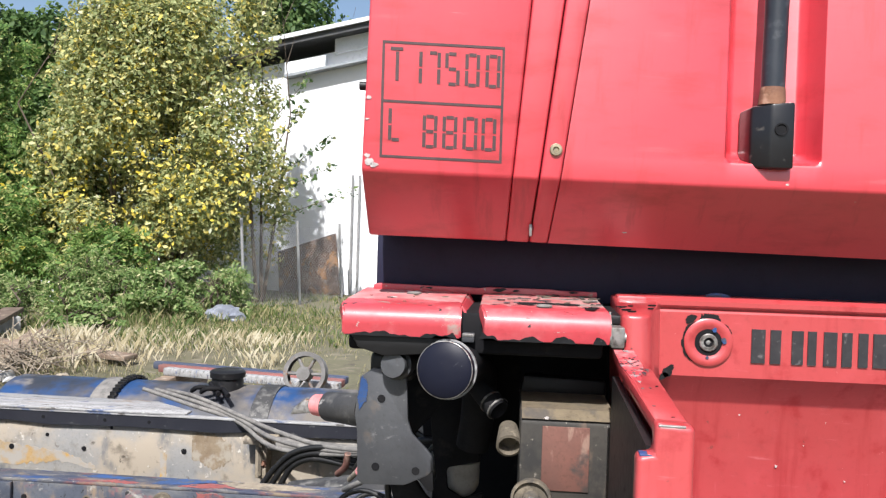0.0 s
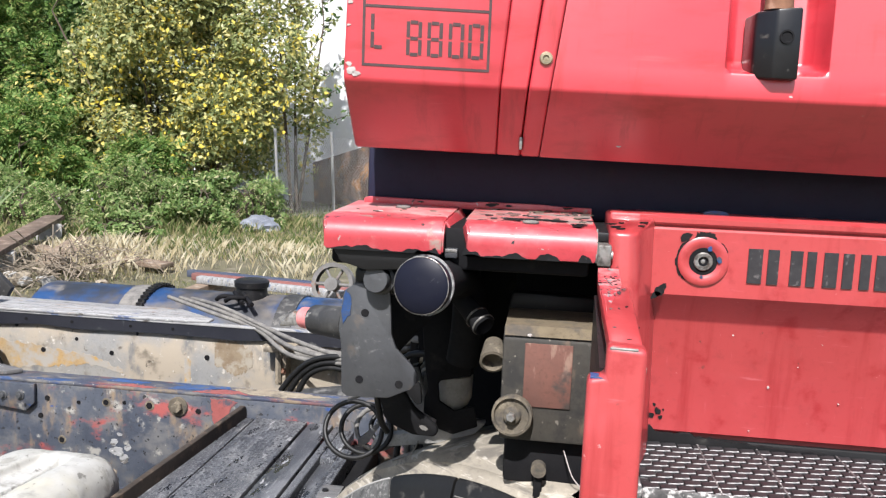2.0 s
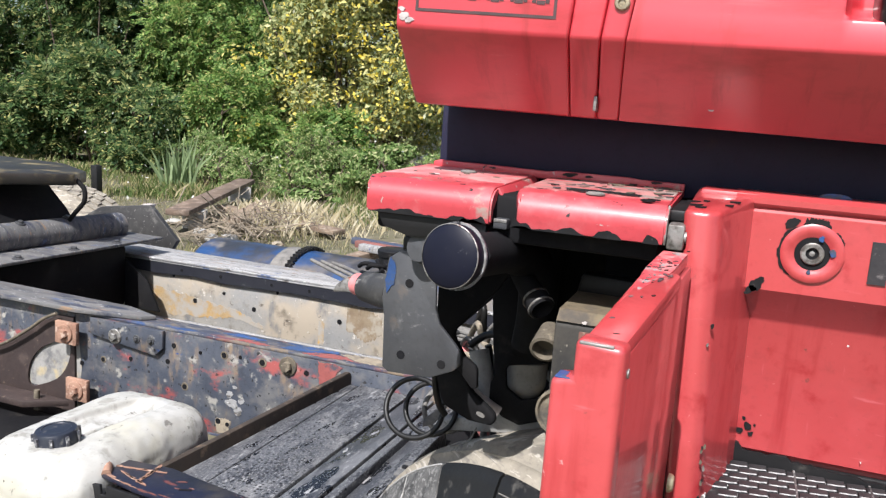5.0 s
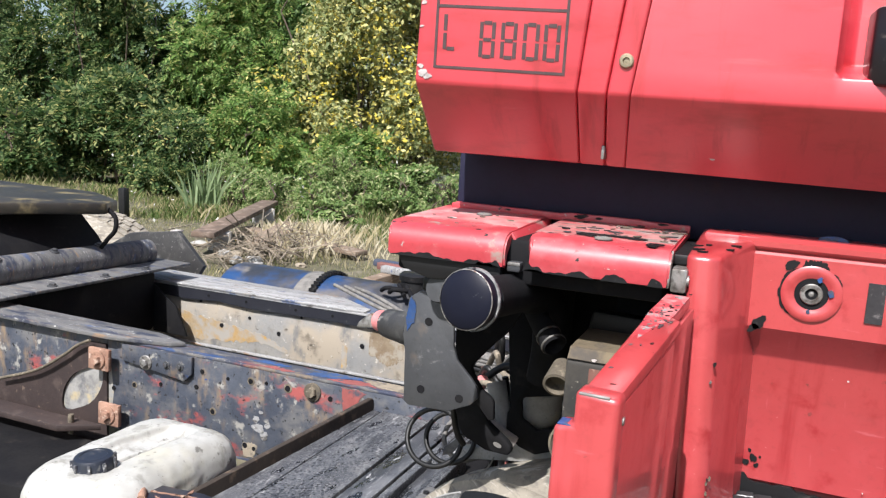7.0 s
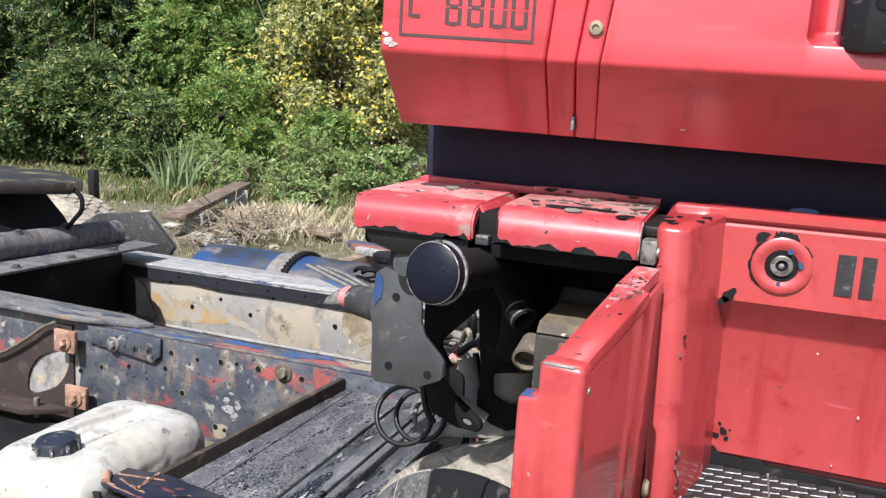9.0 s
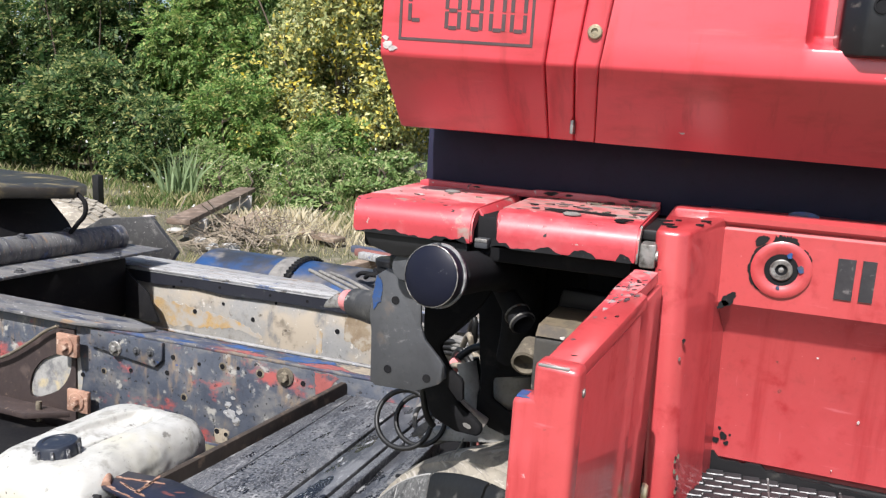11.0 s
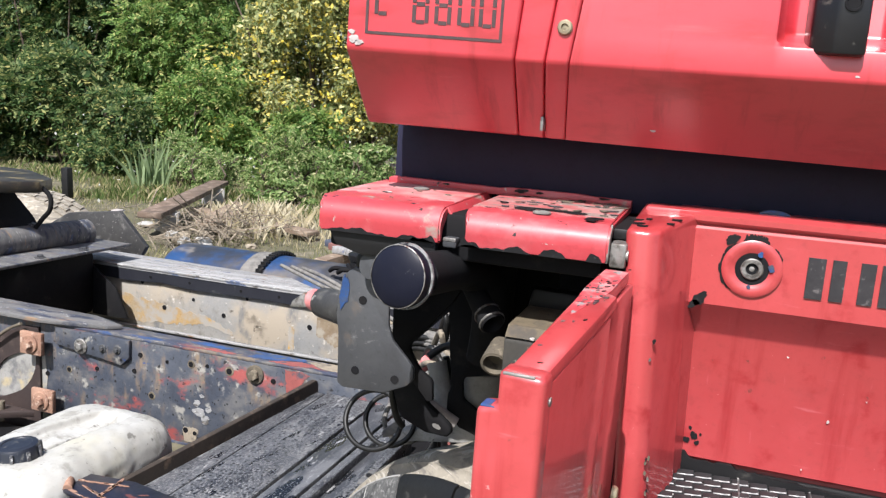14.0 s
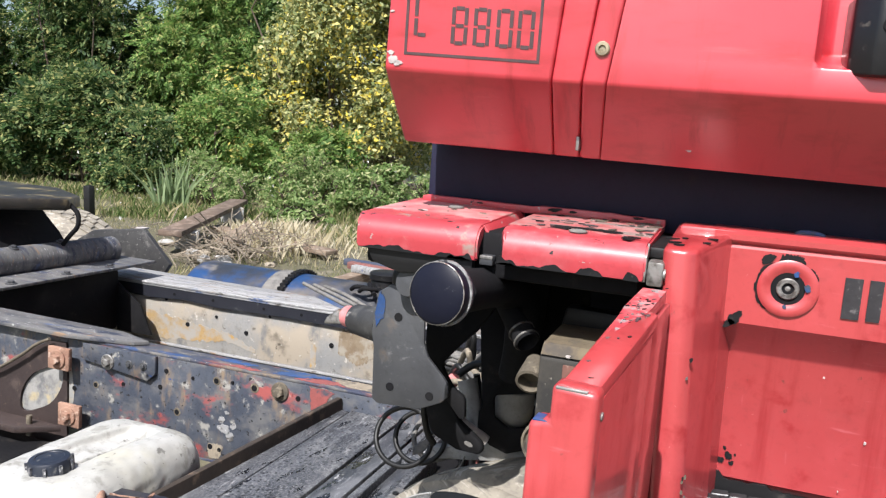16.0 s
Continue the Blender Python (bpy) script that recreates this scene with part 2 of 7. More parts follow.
deck_mat = shader("wet_black_tread_plastic", (0.060, 0.064, 0.074), (0.105, 0.110, 0.122), 11, 0.42, grime=0.8, stretch=(2.2, 0.8, 1), layers=[((0.030, 0.032, 0.040), 7, 0.60, 0.08, 0.30, (3.5, 0.8, 1)), ((0.16, 0.163, 0.17), 16, 0.61, 0.07, 0.6, (2, 0.7, 1)), ((0.010, 0.010, 0.014), 13, 0.635, 0.025, 0.16, (2.5, 0.9, 1)), ((0.34, 0.34, 0.345), 34, 0.675, 0.025, 0.55, (1.6, 0.5, 1)), ((0.24, 0.242, 0.25), 170, 0.60, 0.04, 0.55)], bump=0.6, bump_scale=210)
dust_grey = shader("dusty_dark_cover", (0.024, 0.024, 0.026), (0.045, 0.044, 0.043), 9, 0.55, grime=0.6, layers=[((0.13, 0.127, 0.12), 16, 0.62, 0.07, 0.75), ((0.22, 0.21, 0.20), 70, 0.68, 0.03, 0.8)], bump=0.1, bump_scale=110)
can_mat = shader("dirty_white_canister_plastic", (0.44, 0.44, 0.425), (0.40, 0.395, 0.365), 8, 0.42, grime=0.30, layers=[((0.40, 0.385, 0.32), 7, 0.62, 0.10, 0.6), ((0.27, 0.265, 0.24), 20, 0.62, 0.06, 0.7, (1, 1, 0.5)), ((0.17, 0.165, 0.15), 46, 0.665, 0.04, 0.8), ((0.07, 0.065, 0.06), 90, 0.72, 0.02, 0.8)], bump=0.05, bump_scale=60)
cap_mat = shader("navy_screw_cap", (0.013, 0.016, 0.028), (0.022, 0.026, 0.036), 40, 0.4, grime=0.3, layers=[((0.10, 0.10, 0.10), 80, 0.67, 0.05, 0.8)])
cap_worn = shader("scuffed_cap_rib", (0.03, 0.033, 0.045), (0.12, 0.12, 0.125), 90, 0.5, layers=[((0.40, 0.40, 0.40), 120, 0.62, 0.04, 0.7)])
tan_dust = shader("tan_road_dust", (0.30, 0.255, 0.19), (0.22, 0.185, 0.14), 14, 0.9, grime=0.8, layers=[((0.10, 0.088, 0.075), 22, 0.63, 0.08, 0.9), ((0.40, 0.35, 0.28), 60, 0.66, 0.05, 0.9)], bump=0.25, bump_scale=140)
tyre_dust = shader("dusty_tyre_rubber", (0.30, 0.268, 0.215), (0.235, 0.21, 0.172), 14, 0.9, grime=0.4, layers=[((0.20, 0.18, 0.15), 40, 0.66, 0.06, 0.85), ((0.38, 0.345, 0.285), 30, 0.62, 0.06, 0.9), ((0.15, 0.135, 0.115), 12, 0.60, 0.06, 0.85, (1, 1, 9)), ((0.40, 0.37, 0.32), 14, 0.64, 0.03, 0.9, (1, 1, 10))], bump=0.35, bump_scale=120)
rubber = shader("black_rubber", (0.006, 0.006, 0.0064), (0.010, 0.0098, 0.0096), 18, 0.48, spec=0.4, grime=0.3, layers=[((0.055, 0.052, 0.048), 30, 0.67, 0.06, 0.75)], bump=0.06, bump_scale=140)
box_grey = shader("dirty_grey_housing", (0.032, 0.030, 0.027), (0.052, 0.046, 0.038), 12, 0.7, grime=0.7, layers=[((0.15, 0.105, 0.075), 18, 0.65, 0.05, 0.85, (1, 1, 0.4)), ((0.024, 0.023, 0.022), 22, 0.62, 0.08, 0.8), ((0.20, 0.18, 0.15), 90, 0.69, 0.03, 0.85)], bump=0.1)
brown_plate = shader("red_brown_oxide_plate", (0.165, 0.070, 0.052), (0.12, 0.056, 0.044), 16, 0.8, grime=0.6, layers=[((0.24, 0.15, 0.115), 50, 0.65, 0.05, 0.85, (1, 1, 0.3)), ((0.06, 0.045, 0.04), 20, 0.64, 0.06, 0.8)], bump=0.08)
tread_mat = shader("step_plate_dark", (0.012, 0.012, 0.014), (0.022, 0.022, 0.024), 24, 0.6, grime=0.4, layers=[((0.10, 0.10, 0.10), 50, 0.64, 0.05, 0.7), ((0.50, 0.50, 0.48), 34, 0.69, 0.02, 0.6)], bump=0.12, bump_scale=140)
tread_edge = shader("bare_lug_edge", (0.30, 0.30, 0.30), (0.46, 0.46, 0.455), 45, 0.5, grime=0.5, layers=[((0.62, 0.62, 0.61), 42, 0.60, 0.05, 0.45), ((0.02, 0.02, 0.022), 26, 0.55, 0.05, 0.5)])
tread_worn = shader("worn_tread_lug", (0.045, 0.045, 0.046), (0.13, 0.13, 0.13), 70, 0.5, grime=0.3, layers=[((0.50, 0.50, 0.49), 60, 0.60, 0.04, 0.5)], bump=0.1, bump_scale=140)
pink_tape = shader("faded_pink_tape", (0.66, 0.25, 0.25), (0.54, 0.16, 0.16), 40, 0.6)
steel_blue = shader("dark_grab_rail_steel", (0.016, 0.020, 0.027), (0.026, 0.030, 0.038), 20, 0.38, layers=[((0.06, 0.065, 0.075), 40, 0.66, 0.08, 0.6)])
marking = shader("dark_stencil_marking", (0.045, 0.030, 0.031), (0.075, 0.040, 0.042), 90, 0.5)
letter_mat = shader("dark_grey_lettering", (0.020, 0.019, 0.022), (0.032, 0.030, 0.033), 60, 0.5, layers=[((0.12, 0.11, 0.11), 110, 0.67, 0.05, 0.6)])
white_chip = shader("white_primer", (0.50, 0.46, 0.44), (0.36, 0.32, 0.31), 80, 0.7)
cable_grey = shader("dusty_cable", (0.20, 0.19, 0.175), (0.11, 0.105, 0.10), 30, 0.8)
brass = shader("tarnished_brass_bolt", (0.42, 0.36, 0.24), (0.28, 0.24, 0.17), 60, 0.45, metal=0.6)
concrete_white = shader("whitewashed_render", (0.80, 0.81, 0.82), (0.74, 0.75, 0.77), 0.8, 0.9, grime=0.0, layers=[((0.55, 0.55, 0.56), 1.6, 0.68, 0.08, 0.9)], bump=0.05, bump_scale=20)
roof_dark = shader("dark_roof_sheet", (0.035, 0.036, 0.04), (0.06, 0.06, 0.062), 3, 0.7)
roof_white = shader("white_verge_board", (0.70, 0.72, 0.74), (0.6, 0.62, 0.64), 2, 0.6)
wood_old = shader("weathered_timber", (0.24, 0.18, 0.13), (0.15, 0.105, 0.075), 5, 0.85, stretch=(1, 1, 6), layers=[((0.38, 0.33, 0.27), 9, 0.64, 0.08, 0.9)], bump=0.2, bump_scale=40)
wood_rust = shader("rusty_brown_panel", (0.105, 0.060, 0.040), (0.050, 0.032, 0.025), 5, 0.85, layers=[((0.26, 0.13, 0.05), 5, 0.62, 0.06, 0.9)], bump=0.2)
wire_mat = shader("galvanised_wire", (0.38, 0.38, 0.38), (0.28, 0.28, 0.28), 8, 0.5, metal=0.5)
bark = shader("brown_bark", (0.12, 0.09, 0.065), (0.07, 0.052, 0.04), 12, 0.9, bump=0.3, bump_scale=30)
dirt = shader("dry_grassy_dirt", (0.125, 0.108, 0.071), (0.082, 0.078, 0.043), 0.9, 0.95, layers=[((0.105, 0.098, 0.056), 1.7, 0.56, 0.12, 0.95), ((0.19, 0.165, 0.12), 3.5, 0.64, 0.10, 0.95), ((0.05, 0.043, 0.033), 6, 0.66, 0.08, 0.95)], bump=0.6, bump_scale=14)
leaf_green = leaf_shader("hedge_leaves", [(0.0, (0.022, 0.054, 0.018)), (0.35, (0.050, 0.106, 0.030)), (0.70, (0.122, 0.176, 0.060)), (0.90, (0.28, 0.320, 0.125)), (1.0, (0.44, 0.40, 0.14))])
leaf_dark = leaf_shader("dark_hedge_leaves", [(0.0, (0.045, 0.090, 0.028)), (0.5, (0.085, 0.155, 0.045)), (1.0, (0.17, 0.24, 0.08))])
leaf_yellow = leaf_shader("yellowing_olive_leaves", [(0.0, (0.15, 0.195, 0.070)), (0.35, (0.27, 0.31, 0.130)), (0.62, (0.42, 0.44, 0.21)), (0.80, (0.54, 0.52, 0.23)), (0.91, (0.68, 0.57, 0.17)), (0.96, (0.78, 0.62, 0.10)), (1.0, (0.66, 0.68, 0.52))])
leaf_gold = leaf_shader("golden_leaves", [(0.0, (0.34, 0.36, 0.13)), (0.4, (0.58, 0.50, 0.15)), (0.8, (0.82, 0.63, 0.07)), (1.0, (0.66, 0.64, 0.34))])
leaf_grass = leaf_shader("dry_grass_blades", [(0.0, (0.13, 0.17, 0.05)), (0.4, (0.25, 0.24, 0.11)), (0.8, (0.40, 0.35, 0.20)), (1.0, (0.54, 0.47, 0.31))])
leaf_bright = leaf_shader("bright_hedge_leaves", [(0.0, (0.056, 0.125, 0.028)), (0.35, (0.115, 0.215, 0.050)), (0.70, (0.21, 0.32, 0.085)), (0.90, (0.36, 0.41, 0.15)), (1.0, (0.50, 0.44, 0.16))])
leaf_tall = leaf_shader("tall_weed_leaves", [(0.0, (0.075, 0.145, 0.038)), (0.4, (0.150, 0.235, 0.070)), (0.75, (0.26, 0.34, 0.125)), (1.0, (0.52, 0.50, 0.28))])
leaf_straw = leaf_shader("pale_straw_stalks", [(0.0, (0.40, 0.34, 0.20)), (0.5, (0.58, 0.50, 0.34)), (1.0, (0.72, 0.66, 0.50))])
leaf_weed = leaf_shader("weed_blades", [(0.0, (0.06, 0.11, 0.025)), (0.4, (0.14, 0.19, 0.06)), (0.7, (0.30, 0.28, 0.13)), (1.0, (0.46, 0.40, 0.24))])
ochre_dust = shader("ochre_road_dust", (0.155, 0.122, 0.076), (0.11, 0.086, 0.057), 14, 0.9, grime=0.8, layers=[((0.07, 0.06, 0.05), 22, 0.63, 0.08, 0.9)], bump=0.25, bump_scale=140)
dull_dust = shader("dull_brown_dust", (0.135, 0.112, 0.080), (0.095, 0.080, 0.060), 16, 0.9, grime=0.8, layers=[((0.20, 0.17, 0.125), 50, 0.63, 0.05, 0.9), ((0.05, 0.045, 0.04), 24, 0.63, 0.06, 0.9)], bump=0.25, bump_scale=140)
leaf_yucca = leaf_shader("blue_green_blades", [(0.0, (0.17, 0.25, 0.12)), (0.6, (0.33, 0.41, 0.22)), (1.0, (0.58, 0.59, 0.38))])
flower_white = leaf_shader("white_weed_flowers", [(0.0, (0.70, 0.70, 0.66)), (1.0, (0.82, 0.82, 0.78))])


def stipple(m, scale, pit, amount, worn=3.2):
    """Moulded dots over a material: small pits in relief, with dirt in them, scraped smooth in long patches."""
    t = m.node_tree
    b = t.nodes["Principled BSDF"]
    co, vo = t.nodes.new("ShaderNodeTexCoord"), t.nodes.new("ShaderNodeTexVoronoi")
    vo.inputs["Scale"].default_value, vo.inputs["Randomness"].default_value = scale, 0.55
    t.links.new(co.outputs["Object"], vo.inputs["Vector"])
    r = t.nodes.new("ShaderNodeMapRange")
    r.inputs["From Min"].default_value, r.inputs["From Max"].default_value = 0.20, 0.42
    r.inputs["To Min"].default_value, r.inputs["To Max"].default_value = amount, 0.0
    t.links.new(vo.outputs["Distance"], r.inputs["Value"])
    mp, no, k, mu = t.nodes.new("ShaderNodeMapping"), t.nodes.new("ShaderNodeTexNoise"), t.nodes.new("ShaderNodeMapRange"), t.nodes.new("ShaderNodeMath")
    mp.inputs["Scale"].default_value = (2.6, 1.0, 1.0)
    no.inputs["Scale"].default_value, no.inputs["Detail"].default_value = worn, 6.0
    k.inputs["From Min"].default_value, k.inputs["From Max"].default_value = 0.40, 0.48
    k.inputs["To Min"].default_value, k.inputs["To Max"].default_value = 0.15, 1.0
    mu.operation = "MULTIPLY"
    t.links.new(co.outputs["Object"], mp.inputs["Vector"])
    t.links.new(mp.outputs[0], no.inputs["Vector"])
    t.links.new(no.outputs["Fac"], k.inputs["Value"])
    t.links.new(r.outputs[0], mu.inputs[0])
    t.links.new(k.outputs[0], mu.inputs[1])
    x = t.nodes.new("ShaderNodeMix")
    x.data_type = "RGBA"
    src = b.inputs["Base Color"].links[0].from_socket
    t.links.new(mu.outputs[0], x.inputs[0])
    t.links.new(src, x.inputs[6])
    x.inputs[7].default_value = (*pit, 1)
    t.links.new(x.outputs[2], b.inputs["Base Color"])


stipple(deck_mat, 105, (0.008, 0.009, 0.012), 1.0)


# ---- mesh helpers ----
def part(name, bm, material, parent=None, label="", smooth=40):
    me = bpy.data.meshes.new(name)
    bmesh.ops.recalc_face_normals(bm, faces=bm.faces)
    bm.to_mesh(me)
    bm.free()
    me.materials.append(material)
    if smooth:
        me.shade_smooth()
        me.set_sharp_from_angle(angle=radians(smooth))
    ob = new(name, me)
    ob.parent = parent
    return tagged(ob, label)


def thing(name, label, category, group="", kind=""):
    return tagged(new(name), label, category, group, kind)


def prism(bm, outline, axis, a, b, bevel=0.0, seg=2):
    """An outline of (u, v) drawn out along an axis from a to b. axis 'y': (x, z); 'x': (y, z); 'z': (x, y)."""
    def at(u, v, w):
        return {"y": (u, w, v), "x": (w, u, v), "z": (u, v, w)}[axis]
    lo = [bm.verts.new(at(u, v, a)) for u, v in outline]
    hi = [bm.verts.new(at(u, v, b)) for u, v in outline]
    made = [bm.faces.new(lo), bm.faces.new(hi[::-1])]
    for i in range(len(lo)):
        j = (i + 1) % len(lo)
        made.append(bm.faces.new((lo[j], lo[i], hi[i], hi[j])))
    if bevel:
        edges = list({e for f in made for e in f.edges})
        bmesh.ops.recalc_face_normals(bm, faces=made)
        bmesh.ops.bevel(bm, geom=edges, offset=bevel, segments=seg, affect="EDGES", profile=0.5, clamp_overlap=True)
    return bm


def block(x0, x1, y0, y1, z0, z1, bevel=0.004, bm=None, seg=2):
    return prism(bm or bmesh.new(), [(x0, z0), (x1, z0), (x1, z1), (x0, z1)], "y", y0, y1, bevel, seg)


def lathe(bm, profile, origin, axis, n=32, start=0.0, sweep=2 * math.pi, caps=True):
    """Profile of (radius, height along axis) spun round the axis at origin."""
    axis = Vector(axis).normalized()
    side = axis.orthogonal().normalized()
    up = axis.cross(side)
    full = abs(sweep - 2 * math.pi) < 1e-6
    rings = []
    for r, h in profile:
        ring = []
        for k in range(n if full else n + 1):
            a = start + sweep * k / n
            ring.append(bm.verts.new(Vector(origin) + axis * h + (side * math.cos(a) + up * math.sin(a)) * r))
        rings.append(ring)
    for p, q in zip(rings, rings[1:]):
        for k in range(n if full else n):
            j = (k + 1) % len(p)
            if not full and k == n:
                continue
            bm.faces.new((p[k], p[j], q[j], q[k]))
    if caps and full and profile[0][0] > 1e-4:
        bm.faces.new(rings[0][::-1])
    if caps and full and profile[-1][0] > 1e-4:
        bm.faces.new(rings[-1])
    bmesh.ops.remove_doubles(bm, verts=bm.verts, dist=1e-6)
    return bm


def rod(p, q, r, n=16, r2=None, bm=None):
    p, q = Vector(p), Vector(q)
    return lathe(bm or bmesh.new(), [(r, 0.0), (r if r2 is None else r2, (q - p).length)], p, q - p, n)


def tube(name, pts, r, material, parent, label="", res=5):
    """A bent cable or pipe through the points, as a mesh."""
    pts = [Vector(p) for p in pts]
    path = []
    for i in range(len(pts) - 1):
        p0, p1, p2, p3 = pts[max(i - 1, 0)], pts[i], pts[i + 1], pts[min(i + 2, len(pts) - 1)]
        for k in range(res):
            u = k / res
            path.append(0.5 * (2 * p1 + (p2 - p0) * u + (2 * p0 - 5 * p1 + 4 * p2 - p3) * u * u + (3 * p1 - p0 - 3 * p2 + p3) * u**3))
    path.append(pts[-1])
    bm = bmesh.new()
    rings, side = [], None
    for i, p in enumerate(path):
        d = (path[min(i + 1, len(path) - 1)] - path[max(i - 1, 0)]).normalized()
        side = d.orthogonal().normalized() if side is None else (side - d * side.dot(d)).normalized()
        up = d.cross(side)
        rings.append([bm.verts.new(p + (side * math.cos(a) + up * math.sin(a)) * r) for a in [2 * math.pi * k / 10 for k in range(10)]])
    for a, b in zip(rings, rings[1:]):
        for k in range(10):
            bm.faces.new((a[k], a[(k + 1) % 10], b[(k + 1) % 10], b[k]))
    bm.faces.new(rings[0][::-1])
    bm.faces.new(rings[-1])
    return part(name, bm, material, parent, label, 60)


def blob(bm, u, v, size, axis, w, depth, rng, n=13, squash=1.0, tilt=0.0):
    """A flake with a ragged outline, standing proud of a face."""
    out = []
    m = n * 3 if size > 0.003 else n
    waves = [(q, rng.uniform(0, 6.28), rng.uniform(0.5, 1.0) / q ** 0.75) for q in (1, 2, 3, 5, 8, 13)]
    for k in range(m):
        a = 2 * math.pi * k / m
        r = size * max(0.22, 0.78 + 0.24 * sum(h * math.sin(q * a + p) for q, p, h in waves) + rng.uniform(-0.06, 0.06))
        du, dv = r * math.cos(a), r * math.sin(a) * squash
        out.append((u + du * math.cos(tilt) - dv * math.sin(tilt), v + du * math.sin(tilt) + dv * math.cos(tilt)))
    return prism(bm, out, axis, w, w + depth)


def bolt(name, at, axis, r, material, parent, label="", washer=True):
    """A hexagon head on a round washer."""
    bm = bmesh.new()
    if washer:
        lathe(bm, [(r * 1.75, 0), (r * 1.75, r * 0.25), (r * 1.6, r * 0.35), (0.0001, r * 0.36)], at, axis, 20)
    lathe(bm, [(r, 0), (r, r * 0.95), (r * 0.85, r * 1.15), (0.0001, r * 1.2)], at, axis, 6)
    return part(name, bm, material, parent, label, 30)


# ---- truck: cab ----
truck = thing("truck", "worn red cab-over lorry with stripped chassis and open side flap", "truck")
rng = random.Random(4)


def lean(x_low, x_high, z):
    """x on a slanting joint that is given at 1.49 m and at 1.81 m."""
    return x_low + (x_high - x_low) * (z - 1.49) / 0.32


CAB_ROWS = [(1.4855, -0.020), (1.5718, -0.1), (3.05, -0.1)]


def cab_strip(name, left, right, inset, bevel=0.005, label=""):
    bm = bmesh.new()
    front, back = [], []
    for z, y in CAB_ROWS:
        front.append([bm.verts.new((lean(*e, z), y + inset, z)) for e in (left, right)])
        back.append([bm.verts.new((lean(*e, z), 0.06, z)) for e in (left, right)])
    for i in range(2):
        bm.faces.new((front[i][0], front[i][1], front[i + 1][1], front[i + 1][0]))
        bm.faces.new((back[i][1], back[i][0], back[i + 1][0], back[i + 1][1]))
        for s in (0, 1):
            bm.faces.new((front[i][s], front[i + 1][s], back[i + 1][s], back[i][s]))
    bm.faces.new((front[0][0], back[0][0], back[0][1], front[0][1]))
    bm.faces.new((front[2][0], front[2][1], back[2][1], back[2][0]))
    bmesh.ops.recalc_face_normals(bm, faces=bm.faces)
    bmesh.ops.bevel(bm, geom=list(bm.edges), offset=bevel, segments=3, affect="EDGES", profile=0.5, clamp_overlap=True)
    return part(name, bm, red_cab, truck, label, 35)


cab_shell = part("cab_shell", block(-0.335, 2.0, 0.045, 2.55, 1.50, 3.04, 0.02), red_cab, truck)
rear_corner = cab_strip("rear_corner_panel", (-0.3415, -0.3345), (-0.1450, -0.1200), 0.0, 0.004, "red cab corner with stencilled weight and length")
cab_strip("pillar_cover", (-0.1441, -0.1191), (-0.1122, -0.0762), 0.0010, 0.003)
seam_strip = cab_strip("door_edge_strip", (-0.1106, -0.0746), (-0.0846, -0.0436), -0.0020, 0.004)

# door with the pressed channel for the grab rail
bm = bmesh.new()
cols = [None, 0.1395, 0.1475, 0.158, 0.245, 0.2535, 0.2615, 0.62, 1.3]
rows = [1.4855, 1.5718, 1.603, 1.611, 1.621, 2.2, 3.05]
deep = {3: 1.0, 4: 1.0, 2: 0.75, 5: 0.75}
grid = []
for ri, z in enumerate(rows):
    line = []
    for ci, x in enumerate(cols):
        y = -0.020 if ri == 0 else -0.1
        if ri >= 3 and ci in deep:
            y += 0.054 * deep[ci] * (0.7 if ri == 3 else 1.0)
        line.append(bm.verts.new((lean(-0.0837, -0.0427, z) if x is None else x, y, z)))
    grid.append(line)
for a, b in zip(grid, grid[1:]):
    for k in range(len(a) - 1):
        bm.faces.new((a[k], a[k + 1], b[k + 1], b[k]))
bmesh.ops.recalc_face_normals(bm, faces=bm.faces)
sharp = [e for e in bm.edges if len(e.link_faces) == 2 and e.calc_face_angle(0) > 0.25]
bmesh.ops.bevel(bm, geom=sharp, offset=0.003, segments=2, affect="EDGES", profile=0.5, clamp_overlap=True)
edge = [e for e in bm.edges if e.is_boundary]
out = bmesh.ops.extrude_edge_only(bm, edges=edge)
for v in out["geom"]:
    if isinstance(v, bmesh.types.BMVert):
        v.co.y = 0.05
door = part("door", bm, red_cab, truck, "faded red cab door with recessed grab rail channel", 30)
for u, v, sz, w in ((0.02, 1.506, 0.004, -0.0395), (0.22, 1.577, 0.003, -0.1005), (0.31, 1.560, 0.0025, -0.0885)):
    part("stone_chip", blob(bmesh.new(), u, v, sz, "y", w, 0.0015, rng, 9, 0.5), white_chip, door)

# seven-segment stencil
SEG = {"0": "abcdef", "1": "bc", "5": "afgcd", "7": "abc", "8": "abcdefg", "L": "fed", "T": ""}


def stencil(ch, x, z, w, h):
    s, g, y, d = 0.0044, 0.0014, -0.1008, 0.0012
    m = z + h / 2

    def bar(x0, x1, z0, z1):
        part("stencil_segment", prism(bmesh.new(), [(x0, z0), (x1, z0), (x1, z1), (x0, z1)], "y", y, y + d), marking, rear_corner)
    spots = {"a": (x + s + 0.0006, x + w - s - 0.0006, z + h - s, z + h), "d": (x + s + 0.0006, x + w - s - 0.0006, z, z + s), "g": (x + s + 0.0006, x + w - s - 0.0006, m - s / 2, m + s / 2),
             "f": (x, x + s, m + g, z + h - g), "b": (x + w - s, x + w, m + g, z + h - g), "e": (x, x + s, z + g, m - g), "c": (x + w - s, x + w, z + g, m - g)}
    for k in SEG[ch]:
        bar(*spots[k])
    if ch == "T":
        bar(x, x + w * 0.85, z + h - s, z + h)
        bar(x + w * 0.36, x + w * 0.36 + s, z, z + h - s - g)


